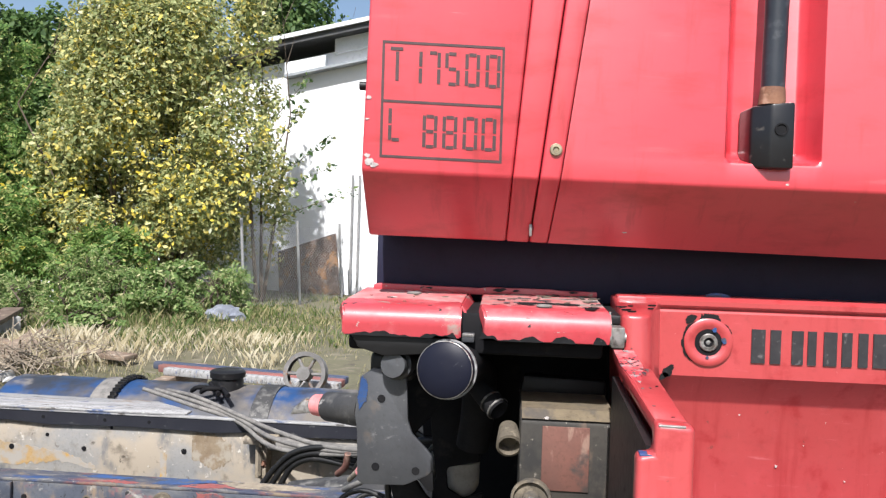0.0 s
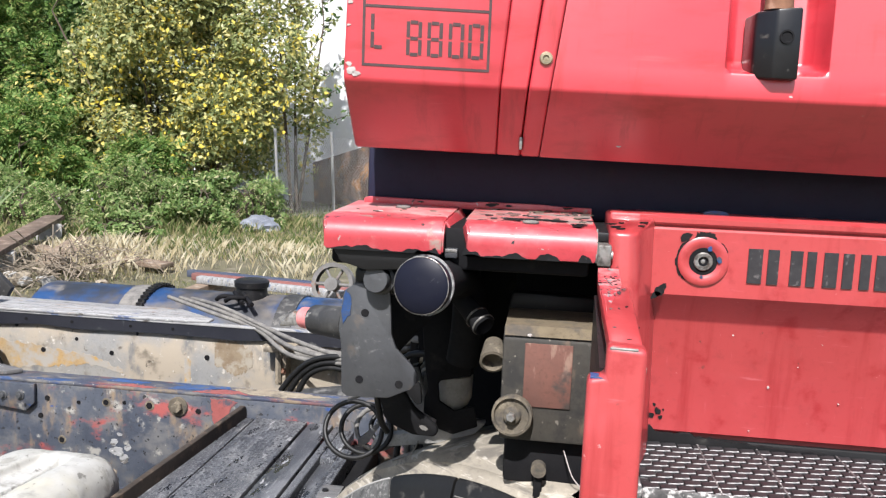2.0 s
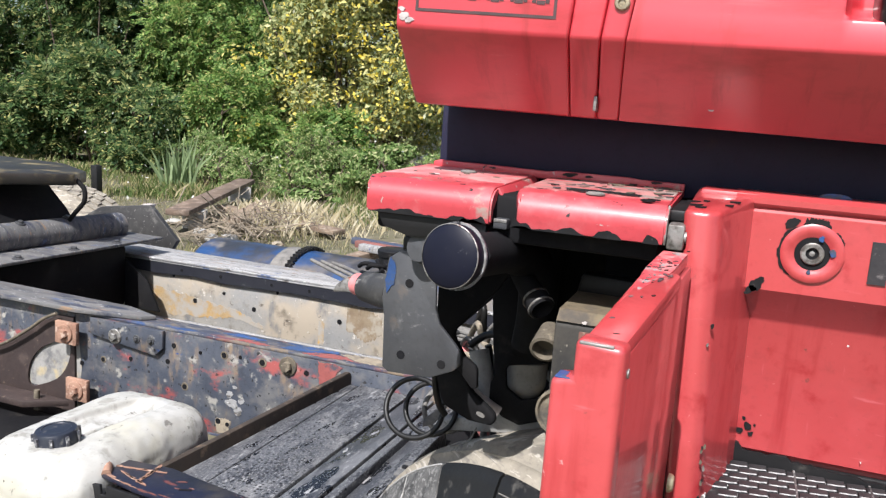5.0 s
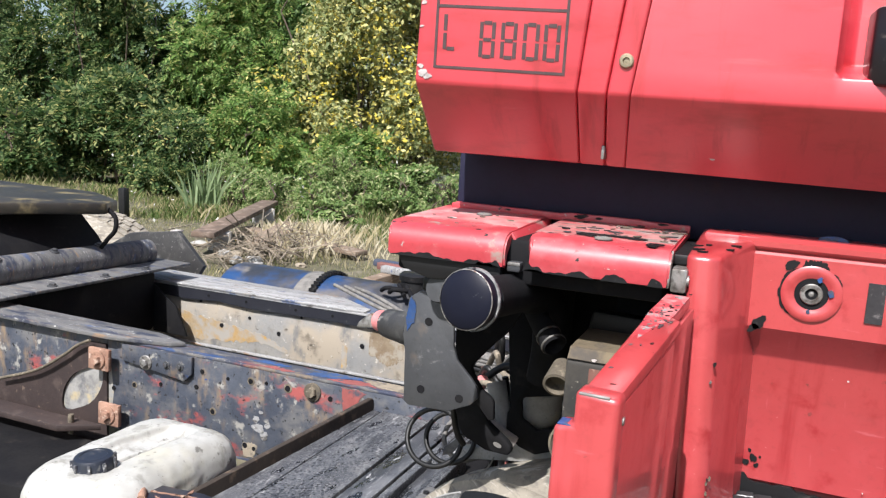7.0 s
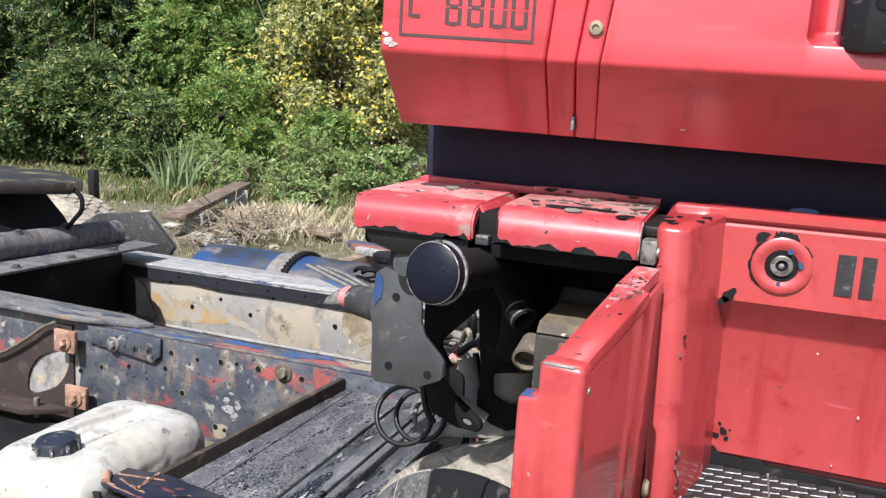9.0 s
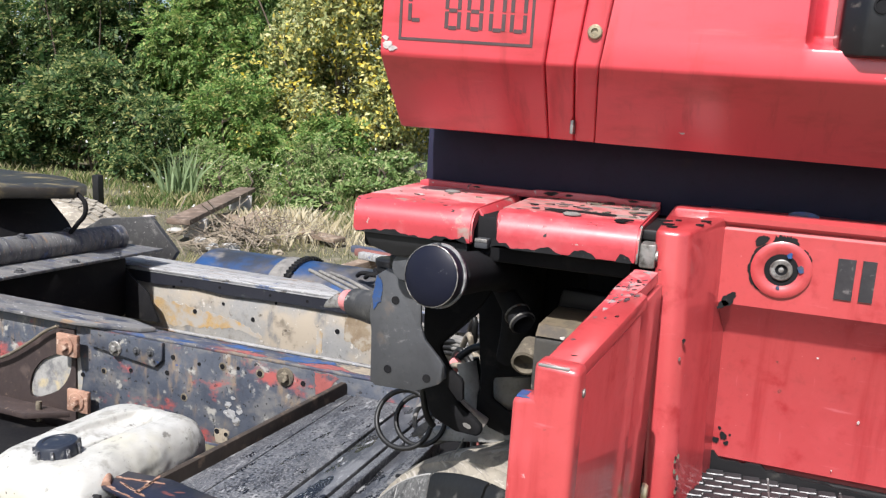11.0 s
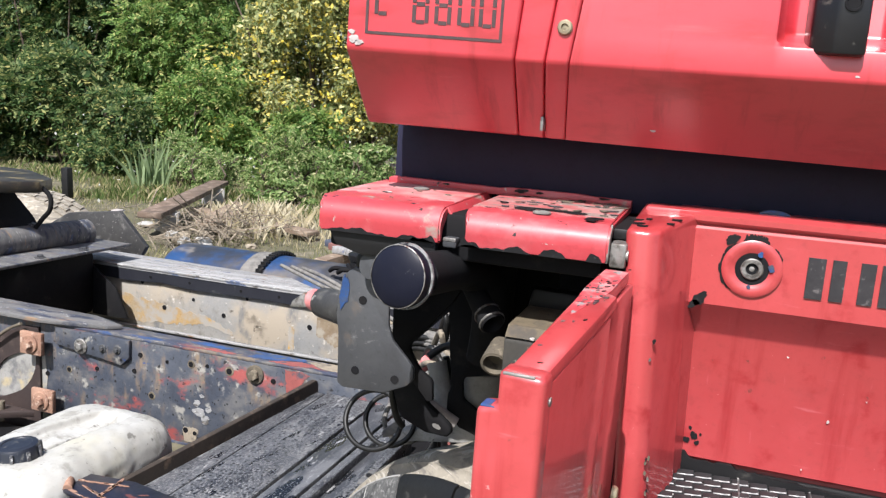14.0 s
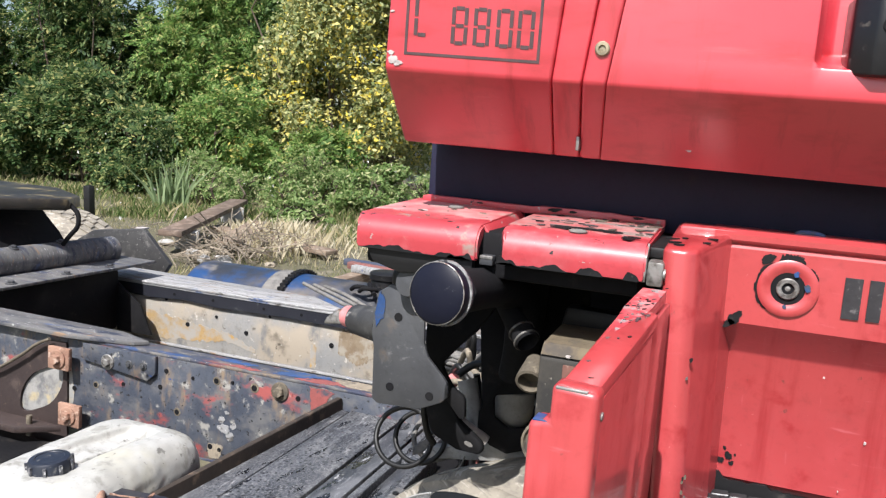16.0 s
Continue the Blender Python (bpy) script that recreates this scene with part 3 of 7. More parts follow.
for text, xs, z0 in (("T17500", (-0.305, -0.2822, -0.2580, -0.2325, -0.2058, -0.1785), 1.6895), ("L8800", (-0.3055, -0.2600, -0.2335, -0.2065, -0.1815), 1.6090)):
    for ch, x in zip(text, xs):
        stencil(ch, x, z0 - (0.004 if text[0] == "L" and ch != "L" else 0.0) + (0.003 if ch in "TL" else 0), 0.0195, 0.0445)
bm = bmesh.new()
fx0, fx1, fz0, fz1, s = -0.3160, -0.1535, 1.5900, 1.7450, 0.0033
for x0, x1, z0, z1 in ((fx0, fx1, fz0, fz0 + s), (fx0, fx1, fz1 - s, fz1), (fx0, fx0 + s, fz0 + s, fz1 - s), (fx1 - s, fx1, fz0 + s, fz1 - s), (fx0 + s, fx1 - s, 1.6635, 1.6635 + s)):
    prism(bm, [(x0, z0), (x1, z0), (x1, z1), (x0, z1)], "y", -0.1008, -0.0996)
part("stencil_border", bm, marking, rear_corner)
for u, v, sz in ((-0.331, 1.5835, 0.0085), (-0.322, 1.5790, 0.0065), (-0.333, 1.5910, 0.005), (-0.3325, 1.668, 0.0045), (-0.333, 1.640, 0.003)):
    part("paint_chip", blob(bmesh.new(), u, v, sz, "y", -0.1012, 0.003, rng, 11, 0.6), white_chip, rear_corner)
part("latch_stub", rod((-0.342, -0.06, 1.69), (-0.352, -0.06, 1.69), 0.006), black_plastic, rear_corner)
bm = bmesh.new()
lathe(bm, [(0.0086, 0), (0.0086, 0.002), (0.0072, 0.0034), (0.0042, 0.0036), (0.0034, 0.0014), (0.0001, 0.0016)], (-0.0815, -0.1025, 1.6105), (0, -1, 0), 20)
part("screw", bm, brass, seam_strip, "rusty countersunk screw")
part("clip", block(-0.1125, -0.1085, -0.046, -0.026, 1.494, 1.511, 0.001), worn_metal, seam_strip)

mount_black = shader("glossy_black_mount", (0.006, 0.006, 0.0075), (0.010, 0.010, 0.012), 20, 0.32, spec=0.5, grime=0.3, layers=[((0.06, 0.055, 0.05), 60, 0.69, 0.05, 0.7)])
# grab rail in the channel
grab = part("grab_rail", rod((0.1975, -0.096, 1.675), (0.2125, -0.096, 2.75), 0.0152, 20), steel_blue, truck, "dark steel vertical grab rail beside cab door")
part("ferrule", rod((0.1973, -0.096, 1.680), (0.1979, -0.096, 1.703), 0.0175, 18, 0.0156), rust, grab, "rusty worn rail end")
bm = bmesh.new()
prism(bm, [(0.168, -0.050), (0.171, -0.096), (0.193, -0.114), (0.222, -0.114), (0.224, -0.050)], "z", 1.5965, 1.682, 0.0035)
for v in bm.verts:
    v.co.z += (v.co.x - 0.21) * (0.10 if v.co.z > 1.64 else 0.0)
mount = part("rail_mount", bm, mount_black, grab, "black moulded rail end mount")
# black disc drawn as the hole in the mount
part("mount_bolt", lathe(bmesh.new(), [(0.0085, 0.0), (0.0085, 0.0015), (0.0065, 0.0016), (0.006, 0.0003), (0.0001, 0.0002)], (0.2050, -0.1145, 1.647), (0, -1, 0), 20), black_under, mount)

# the cab sits slightly nose-down on its springs, and its rear corner panel flares outward
for ob in [o for o in truck.children_recursive if o.type == "MESH"]:
    flared = ob is rear_corner or ob.parent is rear_corner
    for v in ob.data.vertices:
        if flared and v.co.y < 0.03:
            v.co.y -= 0.122 * max(0.0, lean(-0.1450, -0.1200, v.co.z) - v.co.x)
        v.co.z -= 0.017 * (v.co.x + 0.08)

# black rubber apron under the cab
part("cab_apron", block(-0.349, 1.9, 0.078, 0.13, 1.392, 1.510, 0.004), navy_apron, truck, "black rubber apron filling gap beneath cab")
part("cab_floor_pan", block(-0.33, 1.9, 0.125, 2.4, 1.41, 1.480, 0.01), black_under, truck)

# ---- truck: lower body beside the step ----
bm = bmesh.new()
skin = [(0.055, 1.414), (0.006, 1.414), (-0.003, 1.409), (-0.003, 1.402), (0.004, 1.397), (0.0, 1.392), (0.0, 1.3005), (0.003, 1.296), (0.029, 1.2605), (0.0315, 1.255), (0.036, 1.090), (0.046, 1.078), (0.06, 1.078), (0.06, 1.414)]
prism(bm, skin, "x", 0.060, 1.4)
side_panel = part("lower_side_panel", bm, red_panel, truck, "red lower body panel with lettering and black socket ring", 28)
bm = bmesh.new()
prism(bm, [(0.012, -0.117), (0.020, -0.124), (0.040, -0.124), (0.051, -0.113), (0.076, -0.02), (0.092, 0.030), (0.092, 0.05), (0.016, 0.05)], "z", 0.35, 1.396, 0.009, 3)
for v in bm.verts:
    if v.co.z > 1.3:
        v.co.z += (v.co.y + 0.12) * 0.10 + 0.0
    v.co.x += (1.35 - v.co.z) * 0.045 if v.co.y < 0.0 else (1.35 - v.co.z) * 0.02
wheel_post = part("corner_post", bm, red_panel, truck, "rounded red corner post beside step well")
part("post_cap", block(0.018, 0.088, 0.0, 0.055, 1.396, 1.4135, 0.005), red_panel, wheel_post)
for u, v, sz in ((0.055, -0.075, 0.006), (0.060, -0.050, 0.007), (0.020, -0.09, 0.009), (0.026, -0.10, 0.007), (0.016, -0.07, 0.008), (0.030, -0.06, 0.005)):
    part("bare_corner", blob(bmesh.new(), u, v, sz, "z", 1.3962 + (v + 0.12) * 0.10, 0.0016, rng, 13, 0.6, 0.5), chip_black, wheel_post)
for u, v, sz, q in ((0.0965, 1.3065, 0.0135, 0.55), (0.0900, 1.2990, 0.0090, 0.6)):
    part("paint_chip", blob(bmesh.new(), u, v, sz, "y", -0.0010, 0.0015, rng, 13, q, 0.75), chip_black, side_panel)
for u, v, sz in ((0.108, 1.118, 0.006), (0.101, 1.112, 0.005), (0.113, 1.110, 0.0035), (0.117, 1.121, 0.002), (0.104, 1.128, 0.003)):
    part("paint_chip", blob(bmesh.new(), u, v, sz, "y", 0.0338, 0.004, rng, 11, 1.0), chip_black, side_panel)
for u, v, sz in ((0.207, 1.241, 0.0016), (0.262, 1.167, 0.0022), (0.30, 1.20, 0.0010), (0.36, 1.15, 0.0012), (0.24, 1.10, 0.0009), (0.33, 1.235, 0.0009)):
    part("stone_chip", blob(bmesh.new(), u, v, sz, "y", 0.0315, 0.003, rng, 8), white_chip, side_panel)
# ragged black lower border of the panel above the step
bm = bmesh.new()
top = [(0.078 + 0.0073 * k, 1.0900 - 0.00048 * k + rng.uniform(-0.0016, 0.0016) + (0.008 if k < 4 else 0.0035 if k in (9, 10, 11) else 0)) for k in range(72)]
prism(bm, [(0.078, 1.05), (0.078 + 0.0073 * 71, 1.05), *top[::-1]], "y", 0.0325, 0.0375)
part("bare_border", bm, black_plastic, side_panel, "bare black border where paint wore off")

# socket ring
bm = bmesh.new()
lathe(bm, [(0.0345, 0.0), (0.0345, 0.0025), (0.032, 0.004), (0.0255, 0.004), (0.0225, 0.0025), (0.0195, 0.0015), (0.0190, -0.004)], (0.150, -0.0005, 1.350), (0, -1, 0), 40)
ring = part("socket_ring", bm, red_panel, side_panel, "red ring flange round dark hole")
for a0, a1, wide, seed in ((118, 238, 0.0050, 4), (62, 112, 0.0095, 6), (20, 52, 0.0035, 9)):
    rs_ = random.Random(seed)
    span = [radians(a0 + (a1 - a0) * k / 30) for k in range(31)]
    outer_ = [(0.150 + r * math.cos(a), 1.350 + r * math.sin(a)) for k, a in enumerate(span) for r in [0.0335 + wide * rs_.uniform(0.55, 1.0) * min(1.0, 0.25 + min(k, 30 - k) / 6)]]
    inner_ = [(0.150 + 0.0325 * math.cos(a), 1.350 + 0.0325 * math.sin(a)) for a in span]
    part("bare_edge", prism(bmesh.new(), outer_ + inner_[::-1], "y", -0.0012, 0.0002), chip_black, ring)
part("bare_edge", blob(bmesh.new(), 0.1265, 1.3845, 0.010, "y", -0.0013, 0.0012, rng, 15, 0.7, 0.5), chip_black, ring)
part("socket_hole", lathe(bmesh.new(), [(0.0192, 0.0018), (0.0188, 0.0005), (0.0001, 0.0004)], (0.150, -0.0005, 1.350), (0, -1, 0), 32), black_under, ring)
part("hex_socket", lathe(bmesh.new(), [(0.0130, 0.0006), (0.0130, 0.004), (0.0118, 0.0050), (0.0075, 0.0050), (0.0066, 0.001), (0.0001, 0.0025)], (0.150, -0.0005, 1.350), (0, -1, 0), 18), worn_metal, ring, "worn hexagon socket screw")
for u, v, sz in ((0.158, 1.369, 0.004), (0.172, 1.354, 0.005), (0.149, 1.328, 0.003)):
    part("paint_fleck", blob(bmesh.new(), u, v, sz, "y", -0.0052, 0.002, rng, 9), blue_paint, ring)

# raised maker lettering as plain slab shapes
for k, (x, w, kind) in enumerate(((0.2085, 0.047, 0), (0.2645, 0.040, 0), (0.3085, 0.045, 0), (0.356, 0.046, 2), (0.405, 0.044, 0), (0.453, 0.040, 0), (0.496, 0.042, 2))):
    bm = bmesh.new()
    z0, z1 = 1.323, 1.3715
    slabs = [(x + 0.002, x + w * 0.45, z0, z1), (x + w * 0.60, x + w - 0.004, z0, z1)] if kind != 2 else [(x + 0.002, x + w * 0.33, z0, z1), (x + w * 0.48, x + w - 0.004, z0, z1)]
    for x0, x1, a, b in slabs:
        prism(bm, [(x0, a), (x1, a), (x1, b), (x0, b)], "y", -0.0022, 0.001)
    part("slab_mark", bm, letter_mat, side_panel)
part("panel_blue_fleck", prism(bmesh.new(), [(0.169 + 0.018 * math.cos(radians(a)), 1.4135 + 0.006 * math.sin(radians(a))) for a in range(0, 181, 20)], "y", 0.030, 0.0355), blue_paint, side_panel, "blue paint showing above panel edge")

# ---- truck: folding step ----
step = part("step_plate", block(0.068, 0.62, -0.146, 0.033, 1.050, 1.071, 0.004), tread_mat, truck, "black chequered step plate with worn lugs")
bm = bmesh.new()
w, d, h = 0.0106, 0.0074, 0.0030
rings = []
for sc, z in ((1.0, -0.0005), (0.97, h * 0.55), (0.88, h)):
    rings.append([bm.verts.new((a * w * (0.5 + sc / 2), b * d * sc + a * 0.0022, z)) for a, b in ((-1, -1), (0.25, -1.12), (1, -1), (1, 1), (-0.2, 1.1), (-1, 1))])
bm.faces.new(rings[2])
for lo, hi in zip(rings, rings[1:]):
    for k in range(6):
        bm.faces.new((lo[k], lo[(k + 1) % 6], hi[(k + 1) % 6], hi[k]))
lug = part("tread_lug", bm, tread_mat, step, "", 0)
lug.data.materials.append(tread_edge)
for f in lug.data.polygons:
    f.material_index = 1 if f.normal.y < -0.4 and 0.1 < f.normal.z < 0.9 and f.center.z > h * 0.6 else 0
lug.location = (0.082, -0.136, 1.071)
for r in range(9):
    for c in range(24):
        if r or c:
            o = new("tread_lug", lug.data)
            o.parent = step
            o.location = (0.082 + c * 0.0222 + (0.011 if r % 2 else 0), -0.136 + r * 0.0195, 1.071)
part("step_rim", block(0.064, 0.0700, -0.148, 0.035, 1.046, 1.0750, 0.002), tread_worn, step)
part("step_rim", block(0.0700, 0.62, -0.150, -0.1460, 1.046, 1.0740, 0.0015), tread_worn, step)
for x in (0.169, 0.2535, 0.364, 0.462):
    part("step_rib", block(x - 0.0013, x + 0.0013, -0.1455, 0.032, 1.070, 1.0742, 0.0006), tread_worn, step)
part("step_riser", block(0.075, 0.62, -0.10, -0.085, 0.62, 1.050, 0.004), black_plastic, truck)
part("step_back", block(0.095, 1.2, 0.04, 0.06, 0.5, 1.080, 0.004), black_plastic, truck)

# ---- truck: side flap swung out ----
FLAP = Matrix.Translation((0.031, -0.174, -0.0105)) @ Matrix.Rotation(radians(-3.0), 4, "Z")


def on_flap(name, bm, material, parent, label="", smooth=35):
    bm.transform(FLAP)
    return part(name, bm, material, parent, label, smooth)


bm = bmesh.new()
# outer skin: proud outer part, step, set-back inner part; u is towards +x, v away from the truck
skin = [(0.000, -0.362), (0.008, -0.356), (0.007, -0.128), (-0.005, -0.123), (-0.005, -0.113), (0.002, -0.108), (0.0005, 0.040), (-0.012, 0.040), (-0.018, -0.085), (-0.006, -0.362)]
prism(bm, [(u - 0.008, v) for u, v in skin], "z", 0.55, 1.348, 0.002)
flap = on_flap("side_flap", bm, red_panel, truck, "open red side flap with scraped edges and end return")
bm = bmesh.new()
prism(bm, [(-0.030, 1.3585), (0.001, 1.3570), (0.001, 0.55), (-0.0435, 0.55), (-0.0435, 1.3315), (-0.030, 1.333)], "y", -0.368, -0.345, 0.0045, 3)
on_flap("end_return", bm, red_panel, flap)
bm = bmesh.new()
prism(bm, [(-0.028, -0.358), (-0.001, -0.358), (-0.001, -0.10), (-0.010, -0.09), (-0.010, 0.02), (-0.036, 0.02), (-0.036, -0.09)], "z", 1.343, 1.357, 0.004, 2)
for v in bm.verts:
    v.co.z += 0.022 * max(0.0, v.co.y + 0.30)
on_flap("top_flange", bm, red_panel, flap, "scraped top flange with bare grey scratches")
bm = bmesh.new()
prism(bm, [(-0.034, -0.345), (-0.026, -0.345), (-0.030, -0.01), (-0.038, -0.01)], "z", 0.55, 1.335)
on_flap("inner_skin", bm, black_plastic, flap)
bm = bmesh.new()
lathe(bm, [(0.010, 0), (0.010, 0.003), (0.0075, 0.006), (0.0001, 0.0065)], (0.0305, -0.172, 1.111), (1, -0.05, 0), 18)
part("flap_latch", bm, brass, flap, "tarnished brass quarter-turn fastener")
on_flap("corner_screw", lathe(bmesh.new(), [(0.0035, 0), (0.003, 0.002), (0.0001, 0.0022)], (0.0, -0.352, 1.338), (1, 0, 0), 12), worn_metal, flap)
bm = bmesh.new()
prism(bm, [(-0.0285, -0.250), (-0.024, -0.200), (-0.018, -0.150), (-0.012, -0.110), (-0.0105, -0.090), (-0.0105, 0.018), (-0.0355, 0.018), (-0.0355, -0.088), (-0.0285, -0.200)], "z", 1.3562, 1.3576)
for v in bm.verts:
    v.co.z += 0.022 * max(0.0, v.co.y + 0.30)
on_flap("scraped_edge", bm, red_scraped, flap, "paint scraped to grey along the flange")
for k in range(40):
    v = rng.gauss(-0.10, 0.06)
    u = rng.uniform(-0.026, -0.004) - (0.008 if v > -0.09 else 0)
    zt = 1.3568 + 0.022 * max(0.0, v + 0.30)
    on_flap("scratch", blob(bmesh.new(), u, v, rng.uniform(0.0015, 0.0055), "z", zt + 0.0006, 0.0007, rng, 11, rng.uniform(0.22, 0.6), rng.uniform(0.9, 2.2)), (steel_bracket, worn_metal, steel_bracket, chip_black)[k % 4], flap)
for u, v, sz in ((-0.012, -0.335, 0.003), (-0.014, -0.29, 0.005)):
    on_flap("paint_chip", blob(bmesh.new(), u, v, sz, "z", 1.3568, 0.0008, rng, 9, 0.5, 0.5), chip_black, flap)
on_flap("bare_edge", block(-0.0275, -0.0060, -0.3678, -0.3650, 1.3553, 1.3576, 0.0009), worn_metal, flap, "bare metal line along the edge")
on_flap("paint_fleck", block(-0.041, -0.031, -0.366, -0.352, 1.3312, 1.3325, 0.0004), blue_paint, flap)

# ---- truck: fender covers ----
def cover(name, x0, x1, label):
    bm = bmesh.new()
    r = 0.024
    prof = [(0.090, 1.4055), (-0.117, 1.3985)]
    prof += [(-0.117 - r * math.sin(a), 1.3745 + r * math.cos(a)) for a in [radians(k) for k in range(15, 100, 12)]]
    prof += [(-0.139, 1.358), (-0.131, 1.356), (-0.128, 1.372), (-0.112, 1.388), (0.090, 1.394)]
    prism(bm, prof, "x", x0, x1)
    for v in bm.verts:
        if v.co.x < x0 + 0.001 and v.co.y < -0.09:
            v.co.x += 0.012 * min(1.0, (-0.09 - v.co.y) / 0.045) ** 2
    bmesh.ops.recalc_face_normals(bm, faces=bm.faces)
    ends = [e for e in bm.edges if abs(e.verts[0].co.x - e.verts[1].co.x) < 0.02 and len(e.link_faces) == 2 and e.calc_face_angle(0) > 0.9]
    bmesh.ops.bevel(bm, geom=ends, offset=0.0022, segments=2, affect="EDGES", clamp_overlap=True)
    return part(name, bm, red_worn, truck, label, 35)


cover_a = cover("fender_cover", -0.368, -0.199, "red fender cover with black scuffs along its edge")
cover_b = cover("fender_cover", -0.180, -0.005, "red fender cover badly scraped to black and grey")
rng = random.Random(12)
def ragged_edge(parent, x0, x1, low, tall, seed, y=-0.1402):
    """Bare strip along the rolled front edge of a cover, its upper border torn."""
    rs_ = random.Random(seed)
    n = max(8, int((x1 - x0) / 0.0022))
    ph = [(f, rs_.uniform(0, 6.28)) for f in (35, 90, 210, 470)]
    top_ = []
    for k in range(n + 1):
        x = x0 + (x1 - x0) * k / n
        e = min(1.0, 5 * min(k, n - k) / n)
        wave = 0.55 + 0.30 * math.sin(ph[0][0] * x + ph[0][1]) + 0.22 * math.sin(ph[1][0] * x + ph[1][1]) + 0.14 * math.sin(ph[2][0] * x + ph[2][1]) + 0.08 * math.sin(ph[3][0] * x + ph[3][1])
        top_.append((x, low + 0.0005 + tall * max(0.05, wave) * e))
    part("bare_edge", prism(bmesh.new(), [(x0, low), (x1, low)] + top_[::-1], "y", y, y + 0.0014), chip_black, parent)


ragged_edge(cover_a, -0.352, -0.206, 1.3570, 0.0085, 3)
ragged_edge(cover_a, -0.236, -0.204, 1.3570, 0.0130, 8)
ragged_edge(cover_b, -0.174, -0.090, 1.3570, 0.0080, 5, -0.1404)
ragged_edge(cover_b, -0.1755, -0.150, 1.3570, 0.0150, 2, -0.1404)
ragged_edge(cover_b, -0.082, -0.050, 1.3570, 0.0110, 7, -0.1404)
ragged_edge(cover_b, -0.028, -0.010, 1.3570, 0.0090, 9, -0.1404)
for u, v, sz, q in ((-0.030, -0.112, 0.010, 0.9), (-0.024, -0.100, 0.008, 0.6), (-0.090, -0.070, 0.040, 0.10), (-0.115, -0.082, 0.018, 0.2), (-0.055, -0.075, 0.015, 0.2), (-0.150, -0.045, 0.006, 0.4)):
    part("bare_patch", blob(bmesh.new(), u, v, sz, "z", 1.4000 + (v + 0.117) * 0.036, 0.0016, rng, 15, q), chip_black, cover_b)
# scraped streaks over the rear half of the second cover
for k in range(44):
    u, v = -0.172 + 0.164 * rng.random() ** 0.6, rng.uniform(-0.085, 0.056)
    part("scrape", blob(bmesh.new(), u, v, rng.uniform(0.002, 0.013) * rng.uniform(0.5, 1.0), "z", 1.3999 + (v + 0.117) * 0.036, 0.0010, rng, 15, rng.uniform(0.18, 0.6), rng.uniform(-0.5, 1.4)), (steel_bracket, dull_dust, chip_black, dull_dust, steel_bracket, dull_dust)[k % 6], cover_b)
for k in range(8):
    u, v = rng.uniform(-0.35, -0.21), rng.uniform(-0.10, 0.05)
    part("scrape", blob(bmesh.new(), u, v, rng.uniform(0.002, 0.006), "z", 1.3999 + (v + 0.117) * 0.036, 0.0010, rng, 11, 0.3, rng.uniform(-0.4, 0.4)), dull_dust, cover_a)
for cv, sx, sy in ((cover_a, -0.279, 0.008), (cover_b, -0.090, -0.096)):
    z = 1.3995 + (sy + 0.117) * 0.036
    bm = lathe(bmesh.new(), [(0.011, 0.0), (0.011, 0.0015), (0.0085, 0.0028), (0.0048, 0.0028), (0.0042, 0.0008), (0.0001, 0.0006)], (sx, sy, z), (0, 0, 1), 20)
    part("screw", bm, cable_grey, cv, "grey recessed screw")
part("stone_chip", blob(bmesh.new(), -0.300, -0.055, 0.006, "z", 1.4022, 0.0012, rng, 9, 0.6), white_chip, cover_a)
def top_sheet(x0, x1, y0, mat, parent, label):
    """Worn skin of a cover's flat top, with a ragged front edge."""
    edge_ = [(x0 + (x1 - x0) * k / 24, y0 + rng.uniform(-0.012, 0.008)) for k in range(25)]
    bm = prism(bmesh.new(), edge_ + [(x1, 0.058), (x0, 0.058)], "z", 1.3980, 1.3992)
    for v in bm.verts:
        v.co.z += (v.co.y + 0.117) * 0.0357
    part("worn_top", bm, mat, parent, label)


top_sheet(-0.362, -0.202, -0.072, cover_dusty, cover_a, "dusty faded top")
top_sheet(-0.176, -0.008, -0.082, cover_scraped, cover_b, "top scraped to grey and black")
# folded side of the first cover, running down to the second
bm = prism(bmesh.new(), [(-0.2020, 1.3965), (-0.1990, 1.3985), (-0.1818, 1.3735), (-0.1838, 1.3720)], "y", -0.116, 0.056, 0.0008)
for v in bm.verts:
    v.co.z += (v.co.y + 0.117) * 0.030
part("folded_side", bm, red_worn, cover_a)
part("bare_end", prism(bmesh.new(), [(-0.139, 1.3575), (-0.130, 1.3575), (-0.124, 1.378), (-0.112, 1.3960), (-0.120, 1.3985), (-0.137, 1.384)], "x", -0.0062, -0.0042), worn_metal, cover_b, "bare metal end")
# raised lip behind the covers and the frame under them
bm = bmesh.new()
prism(bm, [(-0.350, 1.402), (-0.004, 1.402), (-0.004, 1.412), (-0.06, 1.4125), (-0.075, 1.414), (-0.170, 1.414), (-0.185, 1.412), (-0.200, 1.4125), (-0.342, 1.4145), (-0.350, 1.412)], "y", 0.0600, 0.0700, 0.0015)
part("rear_lip", bm, red_worn, cover_b)
for u, sz in ((-0.262, 0.006), (-0.152, 0.012), (-0.128, 0.007), (-0.040, 0.008)):
    part("scrape", blob(bmesh.new(), u, 1.410, sz, "y", 0.0592, 0.0010, rng, 11, 0.28), chip_black, cover_b)
part("cover_frame", block(-0.352, -0.012, -0.118, 0.30, 1.335, 1.3915, 0.006), black_under, truck, "black frame carrying fender covers")
part("cover_frame_skirt", prism(bmesh.new(), [(-0.345, 1.357), (-0.205, 1.357), (-0.205, 1.338), (-0.300, 1.330), (-0.335, 1.340)], "y", -0.134, -0.122, 0.002), black_plastic, truck)
